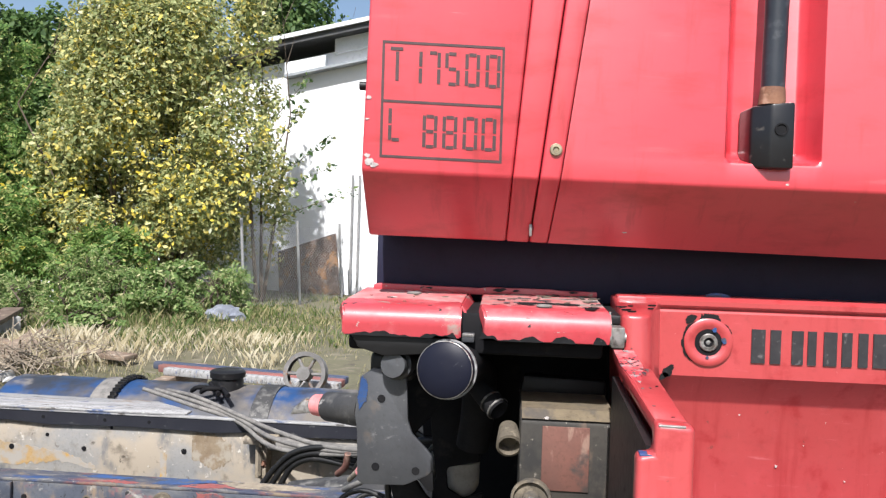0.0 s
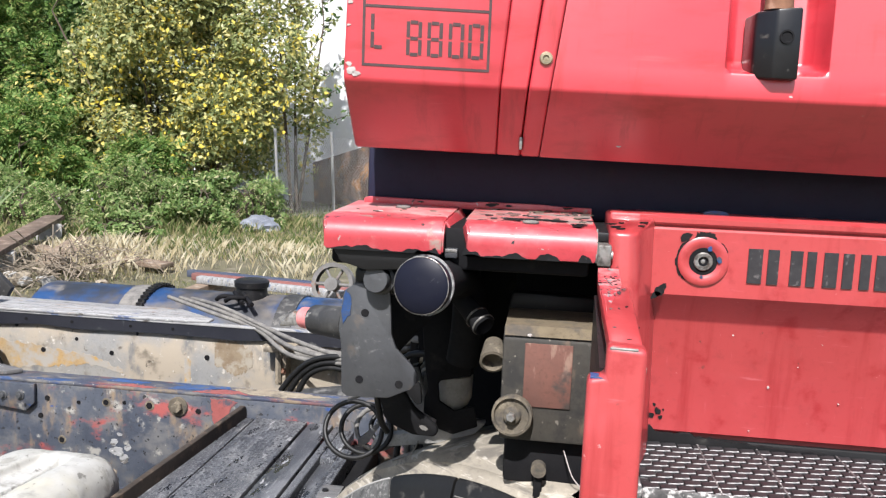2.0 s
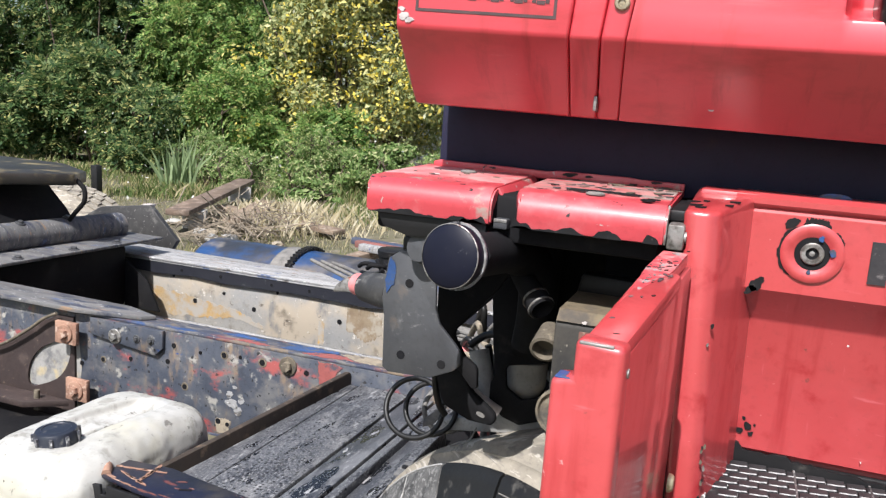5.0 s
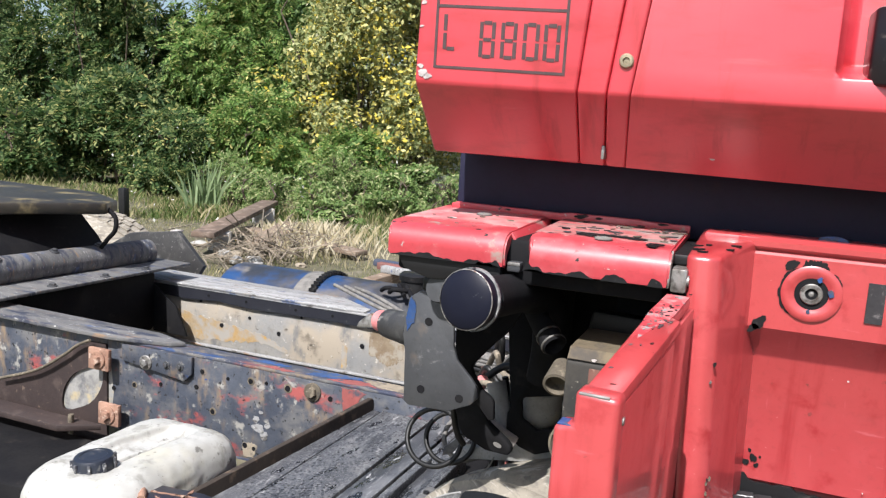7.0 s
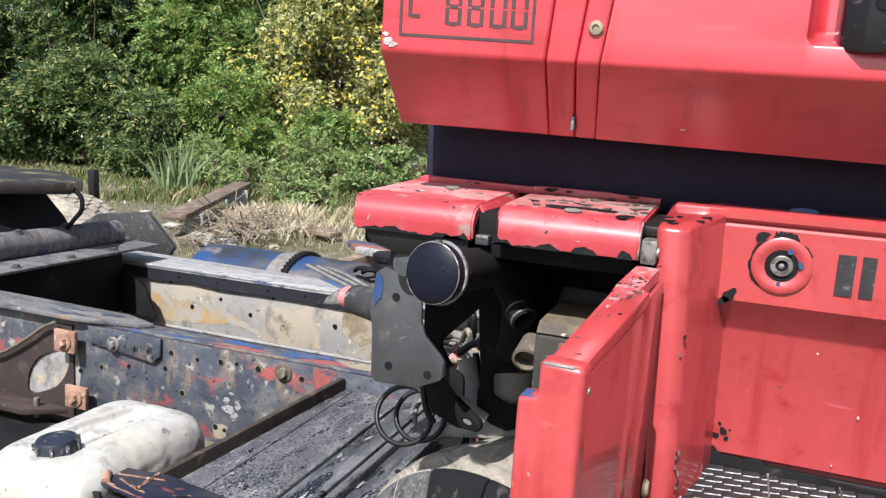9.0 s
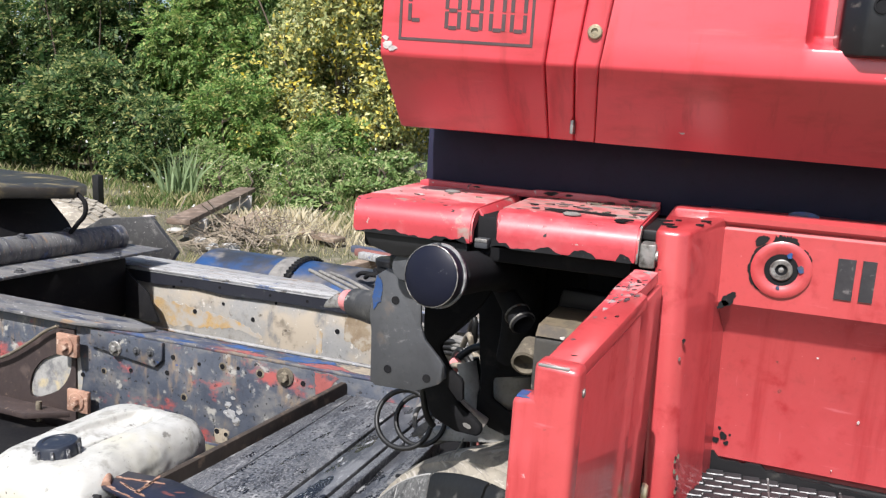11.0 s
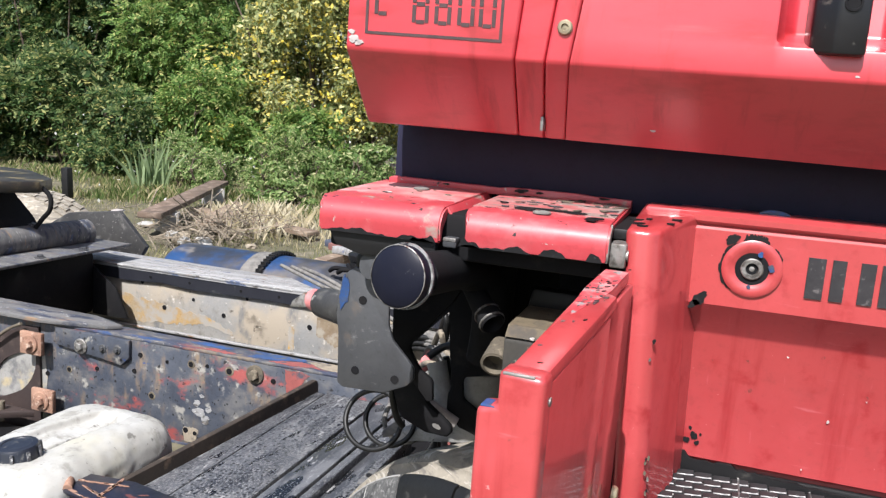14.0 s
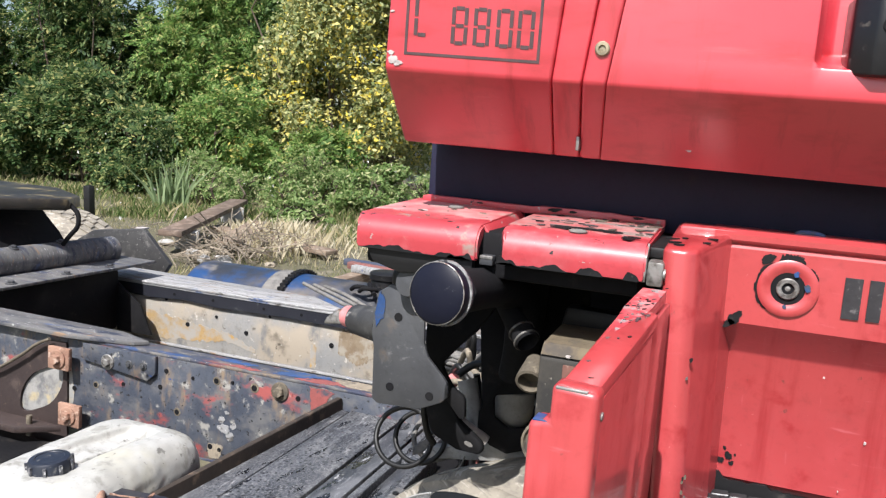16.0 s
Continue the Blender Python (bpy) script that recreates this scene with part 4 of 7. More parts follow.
part("hinge_tab", block(-0.198, -0.181, -0.131, -0.108, 1.352, 1.364, 0.002), steel_bracket, truck, "dark steel hinge tab between covers")
part("hinge_edge", block(-0.1975, -0.1815, -0.1318, -0.1290, 1.3595, 1.3640, 0.001), worn_metal, truck, "bare metal edge of hinge tab")
bm = block(-0.004, 0.014, -0.130, -0.100, 1.352, 1.380, 0.003)
part("hinge_bracket", bm, worn_metal, truck, "bent bare metal hinge bracket")
part("hinge_pin", rod((-0.012, -0.122, 1.366), (0.016, -0.122, 1.366), 0.0065, 14), worn_metal, truck)
for k in range(12):
    z = rng.uniform(1.03, 1.15) if k < 10 else rng.uniform(1.2, 1.37)
    x = 0.0505 + (1.35 - z) * 0.045 + rng.uniform(-0.004, 0.003)
    part("edge_chip", blob(bmesh.new(), x, z, rng.uniform(0.001, 0.0026), "y", -0.1215 + (0.003 if x > 0.051 + (1.35 - z) * 0.045 else 0), 0.003, rng, 11, 1.8), (dull_dust, black_plastic, worn_metal)[k % 3], wheel_post)
part("hinge_strip", prism(bmesh.new(), [(0.014, 0.35), (0.052, 0.35), (0.034, 1.36), (0.014, 1.36)], "y", -0.1185, -0.110, 0.002), red_panel, wheel_post)
part("post_gap", prism(bmesh.new(), [(0.0562, 0.35), (0.0585, 0.35), (0.0140, 1.36), (0.0120, 1.36)], "y", -0.1215, -0.117), black_under, wheel_post)
part("joint_plate", block(-0.010, 0.024, -0.10, 0.06, 1.380, 1.3930, 0.003), black_plastic, truck)

# ---- truck: filter bay ----
housing = part("filter_housing", prism(bmesh.new(), [(-0.120, 1.112), (0.02, 1.112), (0.02, 1.264), (-0.108, 1.264), (-0.120, 1.250)], "x", -0.117, 0.006, 0.004), box_grey, truck, "dirty grey filter housing under fender cover")
part("dust_layer", prism(bmesh.new(), [(-0.1213, 1.254), (-0.1085, 1.2655), (-0.002, 1.2672), (-0.002, 1.264), (-0.107, 1.263), (-0.119, 1.254)], "x", -0.1155, 0.0045), ochre_dust, housing, "tan dust lying on top")
part("housing_lid", prism(bmesh.new(), [(-0.119, 1.258), (0.008, 1.258), (0.008, 1.287), (-0.113, 1.291)], "y", 0.0, 0.03, 0.006), black_plastic, housing)
bm = block(-0.088, -0.026, -0.1225, -0.1195, 1.160, 1.2450, 0.001)
part("oxide_plate", bm, brown_plate, housing, "red-brown oxide plate on housing")
part("stain_fleck", blob(bmesh.new(), -0.083, 1.256, 0.004, "y", -0.1215, 0.002, rng, 9, 0.5), white_chip, housing)
part("wing_nut", block(0.008, 0.020, -0.115, -0.10, 1.262, 1.282, 0.003), worn_metal, housing)
part("housing_foot", block(-0.11, 0.0, -0.10, 0.0, 1.045, 1.112, 0.006), black_under, truck)
bm = lathe(bmesh.new(), [(0.026, -0.012), (0.0275, 0.0), (0.0265, 0.008), (0.0235, 0.009), (0.022, 0.004), (0.0125, 0.003), (0.0115, 0.0075), (0.0085, 0.010), (0.0001, 0.010)], (-0.100, -0.128, 1.149), (-0.1, -1, 0.1), 28)
pulley = part("roller", bm, dull_dust, truck, "dusty round end cap with centre bolt")
bolt("roller_bolt", (-0.101, -0.138, 1.150), (-0.1, -1, 0.1), 0.0065, worn_metal, pulley, washer=False)
part("drain_lever", block(-0.068, -0.056, -0.120, -0.110, 1.030, 1.078, 0.004), black_under, truck, "small black lever")
part("drain_knob", rod((-0.062, -0.11, 1.074), (-0.062, -0.126, 1.075), 0.010, 18), dull_dust, truck)
tube("thin_wire", [(-0.03, -0.11, 1.10), (-0.018, -0.12, 1.07), (-0.006, -0.12, 1.055)], 0.0008, white_chip, truck)

# round intake cap facing out
scuffed_rim = shader("scuffed_pale_rim", (0.34, 0.34, 0.34), (0.12, 0.12, 0.12), 70, 0.5, grime=0.5, layers=[((0.04, 0.04, 0.045), 70, 0.62, 0.05, 0.6)])
axis = Vector((-0.20, -1.0, 0.10)).normalized()
centre = Vector((-0.209, -0.225, 1.331))
bm = lathe(bmesh.new(), [(0.010, -0.11), (0.012, -0.035), (0.0335, -0.014), (0.0345, 0.004), (0.0335, 0.010), (0.030, 0.0125), (0.015, 0.015), (0.0001, 0.0155)], centre, axis, 48)
cap_body = part("intake_cap", bm, gloss_dark, truck, "dark glossy round cap with ribbed silver rim")
bm = bmesh.new()
side = axis.orthogonal().normalized()
upv = axis.cross(side)
for k in range(72):
    a = 2 * math.pi * k / 72
    d = side * math.cos(a) + upv * math.sin(a)
    if d.x < -0.35:
        continue
    m = Matrix.Translation(centre + d * 0.0350 + axis * -0.004) @ d.to_track_quat("X", "Z").to_matrix().to_4x4() @ Matrix.Diagonal((0.0026, 0.0020, 0.0105, 1))
    bmesh.ops.create_cube(bm, size=1.0, matrix=m)
part("ribbed_rim", bm, scuffed_rim, cap_body, "bright ribbed rim")
part("front_ring", lathe(bmesh.new(), [(0.0338, 0.0085), (0.0345, 0.0092), (0.0345, 0.0104), (0.0336, 0.0108)], centre, axis, 48, caps=False), worn_metal, cap_body, "thin worn edge ring")
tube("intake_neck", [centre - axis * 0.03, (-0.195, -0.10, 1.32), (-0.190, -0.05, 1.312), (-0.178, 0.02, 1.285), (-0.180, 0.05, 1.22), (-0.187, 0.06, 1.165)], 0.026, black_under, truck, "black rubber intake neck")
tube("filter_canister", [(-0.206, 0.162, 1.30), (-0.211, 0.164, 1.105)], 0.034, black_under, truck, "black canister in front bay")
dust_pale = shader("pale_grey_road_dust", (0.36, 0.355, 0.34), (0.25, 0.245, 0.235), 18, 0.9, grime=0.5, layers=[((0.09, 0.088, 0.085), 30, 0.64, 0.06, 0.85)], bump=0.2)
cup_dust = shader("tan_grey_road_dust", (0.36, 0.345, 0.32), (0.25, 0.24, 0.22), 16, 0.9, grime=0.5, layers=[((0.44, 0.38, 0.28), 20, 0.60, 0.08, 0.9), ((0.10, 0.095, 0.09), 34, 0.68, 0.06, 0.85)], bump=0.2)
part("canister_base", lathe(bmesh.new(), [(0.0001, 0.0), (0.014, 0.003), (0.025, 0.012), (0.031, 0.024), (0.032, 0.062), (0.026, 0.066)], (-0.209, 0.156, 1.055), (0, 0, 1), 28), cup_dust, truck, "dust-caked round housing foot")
# black sheet added behind the arms so the gap there reads black
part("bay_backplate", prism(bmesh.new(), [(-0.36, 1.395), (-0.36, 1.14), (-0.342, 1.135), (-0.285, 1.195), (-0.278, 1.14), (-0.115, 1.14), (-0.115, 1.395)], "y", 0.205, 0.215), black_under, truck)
EL, EA = Vector((-0.156, -0.050, 1.257)), Vector((0.62, -0.62, -0.48)).normalized()
bm = lathe(bmesh.new(), [(0.013, -0.06), (0.0155, -0.02), (0.0165, 0.0), (0.0165, 0.014), (0.0145, 0.016), (0.0125, 0.0), (0.0001, -0.001)], EL, EA, 28)
elbow = part("hose_elbow", bm, black_under, truck, "black hose elbow")
for h in (-0.006, 0.010):
    part("hose_clamp", lathe(bmesh.new(), [(0.0164, h), (0.0176, h + 0.0004), (0.0176, h + 0.0026), (0.0164, h + 0.003)], EL, EA, 28, caps=False), worn_metal, elbow, "bright hose clamp")
bm = lathe(bmesh.new(), [(0.013, -0.035), (0.017, -0.006), (0.018, 0.004), (0.0145, 0.005), (0.0125, -0.012), (0.0001, -0.013)], (-0.131, -0.095, 1.212), (0.05, -1, -0.45), 24)
part("drain_spout", bm, dull_dust, truck, "dusty rubber drain spout")

# small capped valve, grey bracket plate and sleeve
bm = lathe(bmesh.new(), [(0.021, -0.05), (0.021, -0.014), (0.017, -0.012), (0.018, 0.0), (0.0165, 0.004), (0.0001, 0.005)], (-0.288, -0.125, 1.317), (-0.15, -1, 0.1), 28)
part("valve_cap", bm, steel_bracket, truck, "grey round valve cap")
part("valve_body", block(-0.325, -0.262, -0.10, 0.0, 1.29, 1.332, 0.012, seg=3), rubber, truck)
plate = [(-0.336, 1.296), (-0.318, 1.309), (-0.272, 1.303), (-0.2685, 1.240), (-0.262, 1.222), (-0.240, 1.200), (-0.232, 1.190), (-0.231, 1.176), (-0.240, 1.166), (-0.271, 1.1515), (-0.328, 1.1495), (-0.336, 1.155), (-0.338, 1.222), (-0.342, 1.245)]
bm = prism(bmesh.new(), plate, "y", -0.108, -0.102, 0.0015)
bracket = part("bracket_plate", bm, steel_bracket, truck, "grey steel bracket plate with bolt holes")
for u, v in ((-0.3055, 1.268), (-0.311, 1.175), (-0.256, 1.172)):
    part("bolt_hole", lathe(bmesh.new(), [(0.0055, 0.0), (0.0055, 0.0006), (0.0001, 0.0005)], (u, -0.1083, v), (0, -1, 0), 16), black_under, bracket)
part("paint_patch", blob(bmesh.new(), -0.3315, 1.272, 0.0245, "y", -0.1090, 0.0012, random.Random(4), 31, 0.34, 1.5), blue_paint, bracket, "patch of blue paint")
sleeve = part("air_sleeve", rod((-0.330, -0.085, 1.246), (-0.392, -0.045, 1.240), 0.024, 24, 0.021), dust_grey, truck, "dark rubber air line sleeve")
part("pink_band", rod((-0.390, -0.046, 1.240), (-0.414, -0.030, 1.238), 0.0165, 20, 0.0155), pink_tape, sleeve, "faded pink band")
part("sleeve_tab", prism(bmesh.new(), [(-0.452, 1.222), (-0.408, 1.228), (-0.408, 1.243), (-0.430, 1.247), (-0.448, 1.232)], "y", -0.034, -0.020, 0.003), worn_metal, sleeve)
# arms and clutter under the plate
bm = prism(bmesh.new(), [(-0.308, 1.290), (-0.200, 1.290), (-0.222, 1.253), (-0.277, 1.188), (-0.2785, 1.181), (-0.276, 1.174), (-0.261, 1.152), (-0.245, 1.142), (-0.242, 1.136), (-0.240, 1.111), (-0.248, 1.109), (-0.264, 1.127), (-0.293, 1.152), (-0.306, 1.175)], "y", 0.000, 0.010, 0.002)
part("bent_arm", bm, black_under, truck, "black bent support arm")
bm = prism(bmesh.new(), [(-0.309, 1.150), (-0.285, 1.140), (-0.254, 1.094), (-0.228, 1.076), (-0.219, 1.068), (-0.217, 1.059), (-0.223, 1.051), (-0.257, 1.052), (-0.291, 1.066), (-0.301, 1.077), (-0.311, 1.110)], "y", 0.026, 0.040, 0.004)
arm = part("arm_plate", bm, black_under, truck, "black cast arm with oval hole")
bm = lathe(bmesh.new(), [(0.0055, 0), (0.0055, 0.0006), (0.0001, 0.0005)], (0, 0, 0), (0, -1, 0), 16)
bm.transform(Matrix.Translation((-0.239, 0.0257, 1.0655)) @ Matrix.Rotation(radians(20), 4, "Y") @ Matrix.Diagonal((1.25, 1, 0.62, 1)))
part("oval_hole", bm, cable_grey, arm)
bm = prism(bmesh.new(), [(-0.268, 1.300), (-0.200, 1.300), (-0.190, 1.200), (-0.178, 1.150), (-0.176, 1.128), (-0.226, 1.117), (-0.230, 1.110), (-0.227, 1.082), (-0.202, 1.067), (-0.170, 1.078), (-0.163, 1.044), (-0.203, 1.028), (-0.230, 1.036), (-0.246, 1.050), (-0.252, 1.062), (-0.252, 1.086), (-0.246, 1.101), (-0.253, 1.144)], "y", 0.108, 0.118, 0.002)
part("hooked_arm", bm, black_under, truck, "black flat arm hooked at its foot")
# spring seat and dusty pieces seen between the arms
part("dusty_beam", prism(bmesh.new(), [(-0.345, 0.985), (-0.180, 1.012), (-0.150, 1.045), (-0.212, 1.050), (-0.250, 1.026), (-0.335, 1.005)], "y", 0.125, 0.150, 0.004), dust_pale, truck, "dust-grey cast beam behind arms")
tube("corrugated_tube", [(-0.286, 0.095, 1.078), (-0.262, 0.100, 1.060), (-0.235, 0.108, 1.043)], 0.009, white_chip, truck, "pale corrugated sleeve")
part("dusty_sleeve", rod((-0.282, 0.135, 1.125), (-0.252, 0.118, 1.045), 0.016, 18, 0.013), dust_pale, truck, "dusty grey sleeve")
tube("bay_cable", [(-0.318, 0.20, 1.110), (-0.296, 0.21, 1.128), (-0.268, 0.20, 1.136), (-0.235, 0.20, 1.130)], 0.0062, black_plastic, truck, "black cable in bay")
tube("bay_cable", [(-0.275, 0.16, 1.128), (-0.270, 0.16, 1.100), (-0.275, 0.15, 1.060)], 0.0055, black_plastic, truck, "black cable in bay")
tube("thin_wire", [(-0.292, 0.06, 0.995), (-0.262, 0.05, 1.012), (-0.250, 0.05, 1.035)], 0.0012, cable_grey, truck)

# ---- truck: front wheel, steered ----
WC = Vector((-0.03, 0.02, 0.545))
WA = Vector((-math.sin(radians(35)), -math.cos(radians(35)), 0))
wheel = thing("front_wheel", "", "")
wheel.parent = truck
tp = [(0.27, 0.11), (0.30, 0.145), (0.36, 0.160), (0.385, 0.157), (0.388, 0.162), (0.42, 0.160), (0.445, 0.152), (0.449, 0.155), (0.462, 0.149), (0.466, 0.152), (0.470, 0.147), (0.481, 0.141), (0.485, 0.143), (0.489, 0.136), (0.497, 0.130), (0.501, 0.130), (0.504, 0.122), (0.509, 0.112), (0.512, 0.09), (0.512, -0.09), (0.497, -0.13), (0.44, -0.155), (0.36, -0.16), (0.27, -0.11)]
bm = lathe(bmesh.new(), tp, WC, WA, 72)
bmesh.ops.delete(bm, geom=[v for v in bm.verts if v.co.x > 0.03 and v.co.y < -0.10], context="VERTS")
part("tyre", bm, tyre_dust, wheel, "dust-covered truck tyre")
part("rim", lathe(bmesh.new(), [(0.28, 0.12), (0.26, 0.10), (0.25, 0.02), (0.12, 0.0), (0.10, 0.06), (0.0001, 0.07)], WC, WA, 40), worn_metal, wheel)
e1 = Vector((math.cos(radians(35)), -math.sin(radians(35)), 0))
# black rubber guard pieces lying over the tyre shoulder
guard_grey = shader("dusty_grey_tyre_shoulder", (0.060, 0.060, 0.059), (0.115, 0.113, 0.110), 40, 0.75, grime=0.6, layers=[((0.03, 0.03, 0.03), 30, 0.60, 0.08, 0.75), ((0.19, 0.186, 0.18), 130, 0.60, 0.06, 0.8), ((0.34, 0.33, 0.32), 60, 0.70, 0.03, 0.8)], bump=0.5, bump_scale=160)


def guard(a0, a1, drop=0.012, mat=rubber):
    bm = bmesh.new()
    prof = [(0.375, 0.168), (0.408, 0.171), (0.411, 0.176), (0.416, 0.171), (0.446, 0.168), (0.449, 0.174), (0.454, 0.168), (0.478, 0.158), (0.494, 0.150), (0.498, 0.142), (0.490, 0.14), (0.47, 0.148), (0.375, 0.158)]
    rings = []
    for k in range(13):
        a = radians(a0 + (a1 - a0) * k / 12)
        d = e1 * math.cos(a) + Vector((0, 0, 1)) * math.sin(a)
        rings.append([bm.verts.new(WC + d * (r - drop) + WA * (h + 0.004)) for r, h in prof])
    n = len(prof)
    for p, q in zip(rings, rings[1:]):
        for i in range(n):
            bm.faces.new((p[i], p[(i + 1) % n], q[(i + 1) % n], q[i]))
    bm.faces.new(rings[0])
    bm.faces.new(rings[-1][::-1])
    return part("rubber_guard", bm, mat, truck, "black ribbed rubber guard piece over tyre" if mat is rubber else "scuffed grey guard piece over tyre")


def wheel_dir(a):
    return e1 * math.cos(radians(a)) + Vector((0, 0, 1)) * math.sin(radians(a))


def ridge(parent, r, h, a0, a1, w, mat):
    """Thin raised rib running round the shoulder."""
    tube("rib", [WC + wheel_dir(a0 + (a1 - a0) * k / 10) * r + WA * h for k in range(11)], w, mat, parent)


shoulder = guard(115.3, 150, 0.011, guard_grey)
for r, h in ((0.486, 0.150), (0.437, 0.177), (0.399, 0.179)):
    ridge(shoulder, r, h, 115.6, 149, 0.0017, dust_pale)
for a in (127, 140):
    tube("cross_rib", [WC + wheel_dir(a + 1.5 * q) * (0.484 - 0.042 * q) + WA * (0.152 + 0.023 * min(q, 1)) for q in (0, 0.5, 1, 2)], 0.0017, dust_pale, shoulder)
guard(99.0, 114.8, 0.011)
worn_guard = guard(60, 98.4, 0.011)
for r, h in ((0.466, 0.1625), (0.442, 0.1765), (0.404, 0.1795)):
    ridge(worn_guard, r, h, 62, 98.0, 0.0011, cable_grey)

# ---- truck: chassis ----
def channel(name, y_web, inward, x0, x1, z0, z1, web_mat, top_mat, flange=0.075, t=0.008, label=""):
    """A C rail: web with two flanges that point inward (+1: towards +y)."""
    rail = part(name, block(x0, x1, min(y_web, y_web + inward * t), max(y_web, y_web + inward * t), z0, z1 - 0.0085, 0.002), web_mat, truck, label)
    for z in (z0 - 0.008, z1 - 0.008):
        part("flange", block(x0, x1, min(y_web, y_web + inward * flange), max(y_web, y_web + inward * flange), z, z + 0.008, 0.002), top_mat, rail)
    return rail


near = channel("chassis_rail", 0.785, 1, -3.6, 0.4, 0.555, 0.832, rail_web, rail_top, label="chipped blue and red chassis rail with bolt holes")
# dark web paint and the flange's shadow, both put into one near-black colour
band_shade = shader("navy_black_shade_band", (0.008, 0.009, 0.016), (0.014, 0.015, 0.022), 8, 0.6, layers=[((0.10, 0.10, 0.10), 18, 0.68, 0.05, 0.8)])
far = channel("chassis_rail", 1.700, -1, -3.6, 0.4, 0.555, 0.799, rail_far, flange_dust, flange=0.026, label="dusty pale chassis rail with rust stains")
part("flange_cover", prism(bmesh.new(), [(-3.6, 1.665), (-1.40, 1.672), (-1.31, 1.69), (-1.31, 1.73), (-1.50, 1.86), (-3.6, 1.91)], "z", 0.800, 0.808, 0.002), flange_dust, far, "dusty grey top plate")
bm = prism(bmesh.new(), [(-3.6, 0.755), (-1.70, 0.756), (-1.50, 0.800), (-1.47, 0.830), (-1.60, 0.875), (-3.6, 0.910)], "z", 0.834, 0.846, 0.002)
part("flange_plate", bm, flange_worn, near, "tapered dusty plate on rail top")
bm = prism(bmesh.new(), [(-1.66, 0.824), (-1.400, 0.824), (-1.400, 0.772), (-1.425, 0.748), (-1.66, 0.775)], "y", 0.772, 0.784, 0.002)
gplate = part("splice_plate", bm, rail_web, near, "bolted splice plate")
for u, v, sz in ((-1.566, 0.782, 0.013),):
    bolt("bolt", (u, 0.772, v), (0, -1, 0), sz, worn_metal, gplate)
for u, v in ((-1.49, 0.787), (-1.44, 0.790)):
    bolt("bolt", (u, 0.772, v), (0, -1, 0), 0.007, steel_bracket, gplate)


def hole(u, v, r, rail, y, ring=None):
    if ring:
        part("bare_ring", lathe(bmesh.new(), [(r * 1.6, 0.0), (r * 1.5, 0.0012), (0.0001, 0.0014)], (u, y, v), (0, -1, 0), 18), ring, rail)
    part("bolt_hole", lathe(bmesh.new(), [(r, 0.0), (r, 0.0022), (0.0001, 0.002)], (u, y, v), (0, -1, 0), 16), black_under, rail)


for u, v, r, rg in ((-1.202, 0.786, 0.0075, dull_dust), (-1.15, 0.79, 0.005, None), (-1.080, 0.787, 0.0085, dull_dust), (-0.945, 0.783, 0.007, None), (-1.37, 0.785, 0.007, None), (-1.52, 0.72, 0.006, None), (-1.62, 0.700, 0.0065, dull_dust), (-1.39, 0.735, 0.007, None), (-1.33, 0.672, 0.0075, dull_dust), (-1.215, 0.594, 0.008, None), (-1.185, 0.590, 0.006, None), (-1.70, 0.675, 0.007, None), (-1.28, 0.78, 0.005, None)):
    hole(u, v, r, near, 0.7849, rg)
bolt("bolt", (-1.000, 0.785, 0.792), (0, -1, 0), 0.015, dull_dust, near, "dull brown bolt")
bm = bmesh.new()
for u, v, sz in ((-1.175, 0.655, 0.022), (-1.155, 0.635, 0.018), (-1.18, 0.68, 0.014), (-1.145, 0.665, 0.012), (-1.165, 0.70, 0.008)):
    blob(bm, u, v, sz, "y", 0.7835, 0.003, rng, 12, 0.8)
part("sealant_smear", bm, flange_dust, near, "pale smeared sealant")
part("sealant_disc", blob(bmesh.new(), -1.20, 0.590, 0.030, "y", 0.7838, 0.003, rng, 16), tan_dust, near)
for u, v in ((-1.722, 0.772), (-1.682, 0.606)):
    pl = part("spring_pad", block(u - 0.040, u + 0.040, 0.742, 0.757, v - 0.034, v + 0.034, 0.004), rust_pale, near, "rusty square nut plate")
    bolt("nut", (u, 0.742, v), (0, -1, 0), 0.016, rust_pale, pl)
for u, v, r in ((-1.99, 0.648, 0.010), (-1.706, 0.655, 0.009), (-1.32, 0.665, 0.010), (-2.1, 0.74, 0.007), (-1.6, 0.738, 0.006), (-1.85, 0.70, 0.007)):
    hole(u, v, r, far, 1.6915)
# strip laid on the web top to carry the shadow band below the flange
part("flange_lip", prism(bmesh.new(), [(-3.6, 0.791), (0.4, 0.791)] + [(0.4 - 0.16 * k, 0.742 + (0.006 if k % 3 == 0 else 0.0) + (0.004 if k % 2 else 0.0)) for k in range(26)], "y", 1.6775, 1.6885), band_shade, far, "dark navy band of paint and shade under flange")
for x in (-2.05, -1.86, -1.62, -1.45):
    hole(x, 0.770, 0.006, far, 1.6775)


def stain(upper, lower, mat, label, seed):
    """A thin crust on the far web between two rough lines of (x, z)."""
    rs_ = random.Random(seed)
    ring_ = []
    for line in (upper, lower[::-1]):
        for (x0, z0), (x1, z1) in zip(line, line[1:]):
            for q in range(14):
                ring_.append((x0 + (x1 - x0) * q / 14, z0 + (z1 - z0) * q / 14 + rs_.uniform(-0.007, 0.007)))
        ring_.append(line[-1])
    part("stain", prism(bmesh.new(), ring_, "y", 1.6910, 1.6921), mat, far, label)


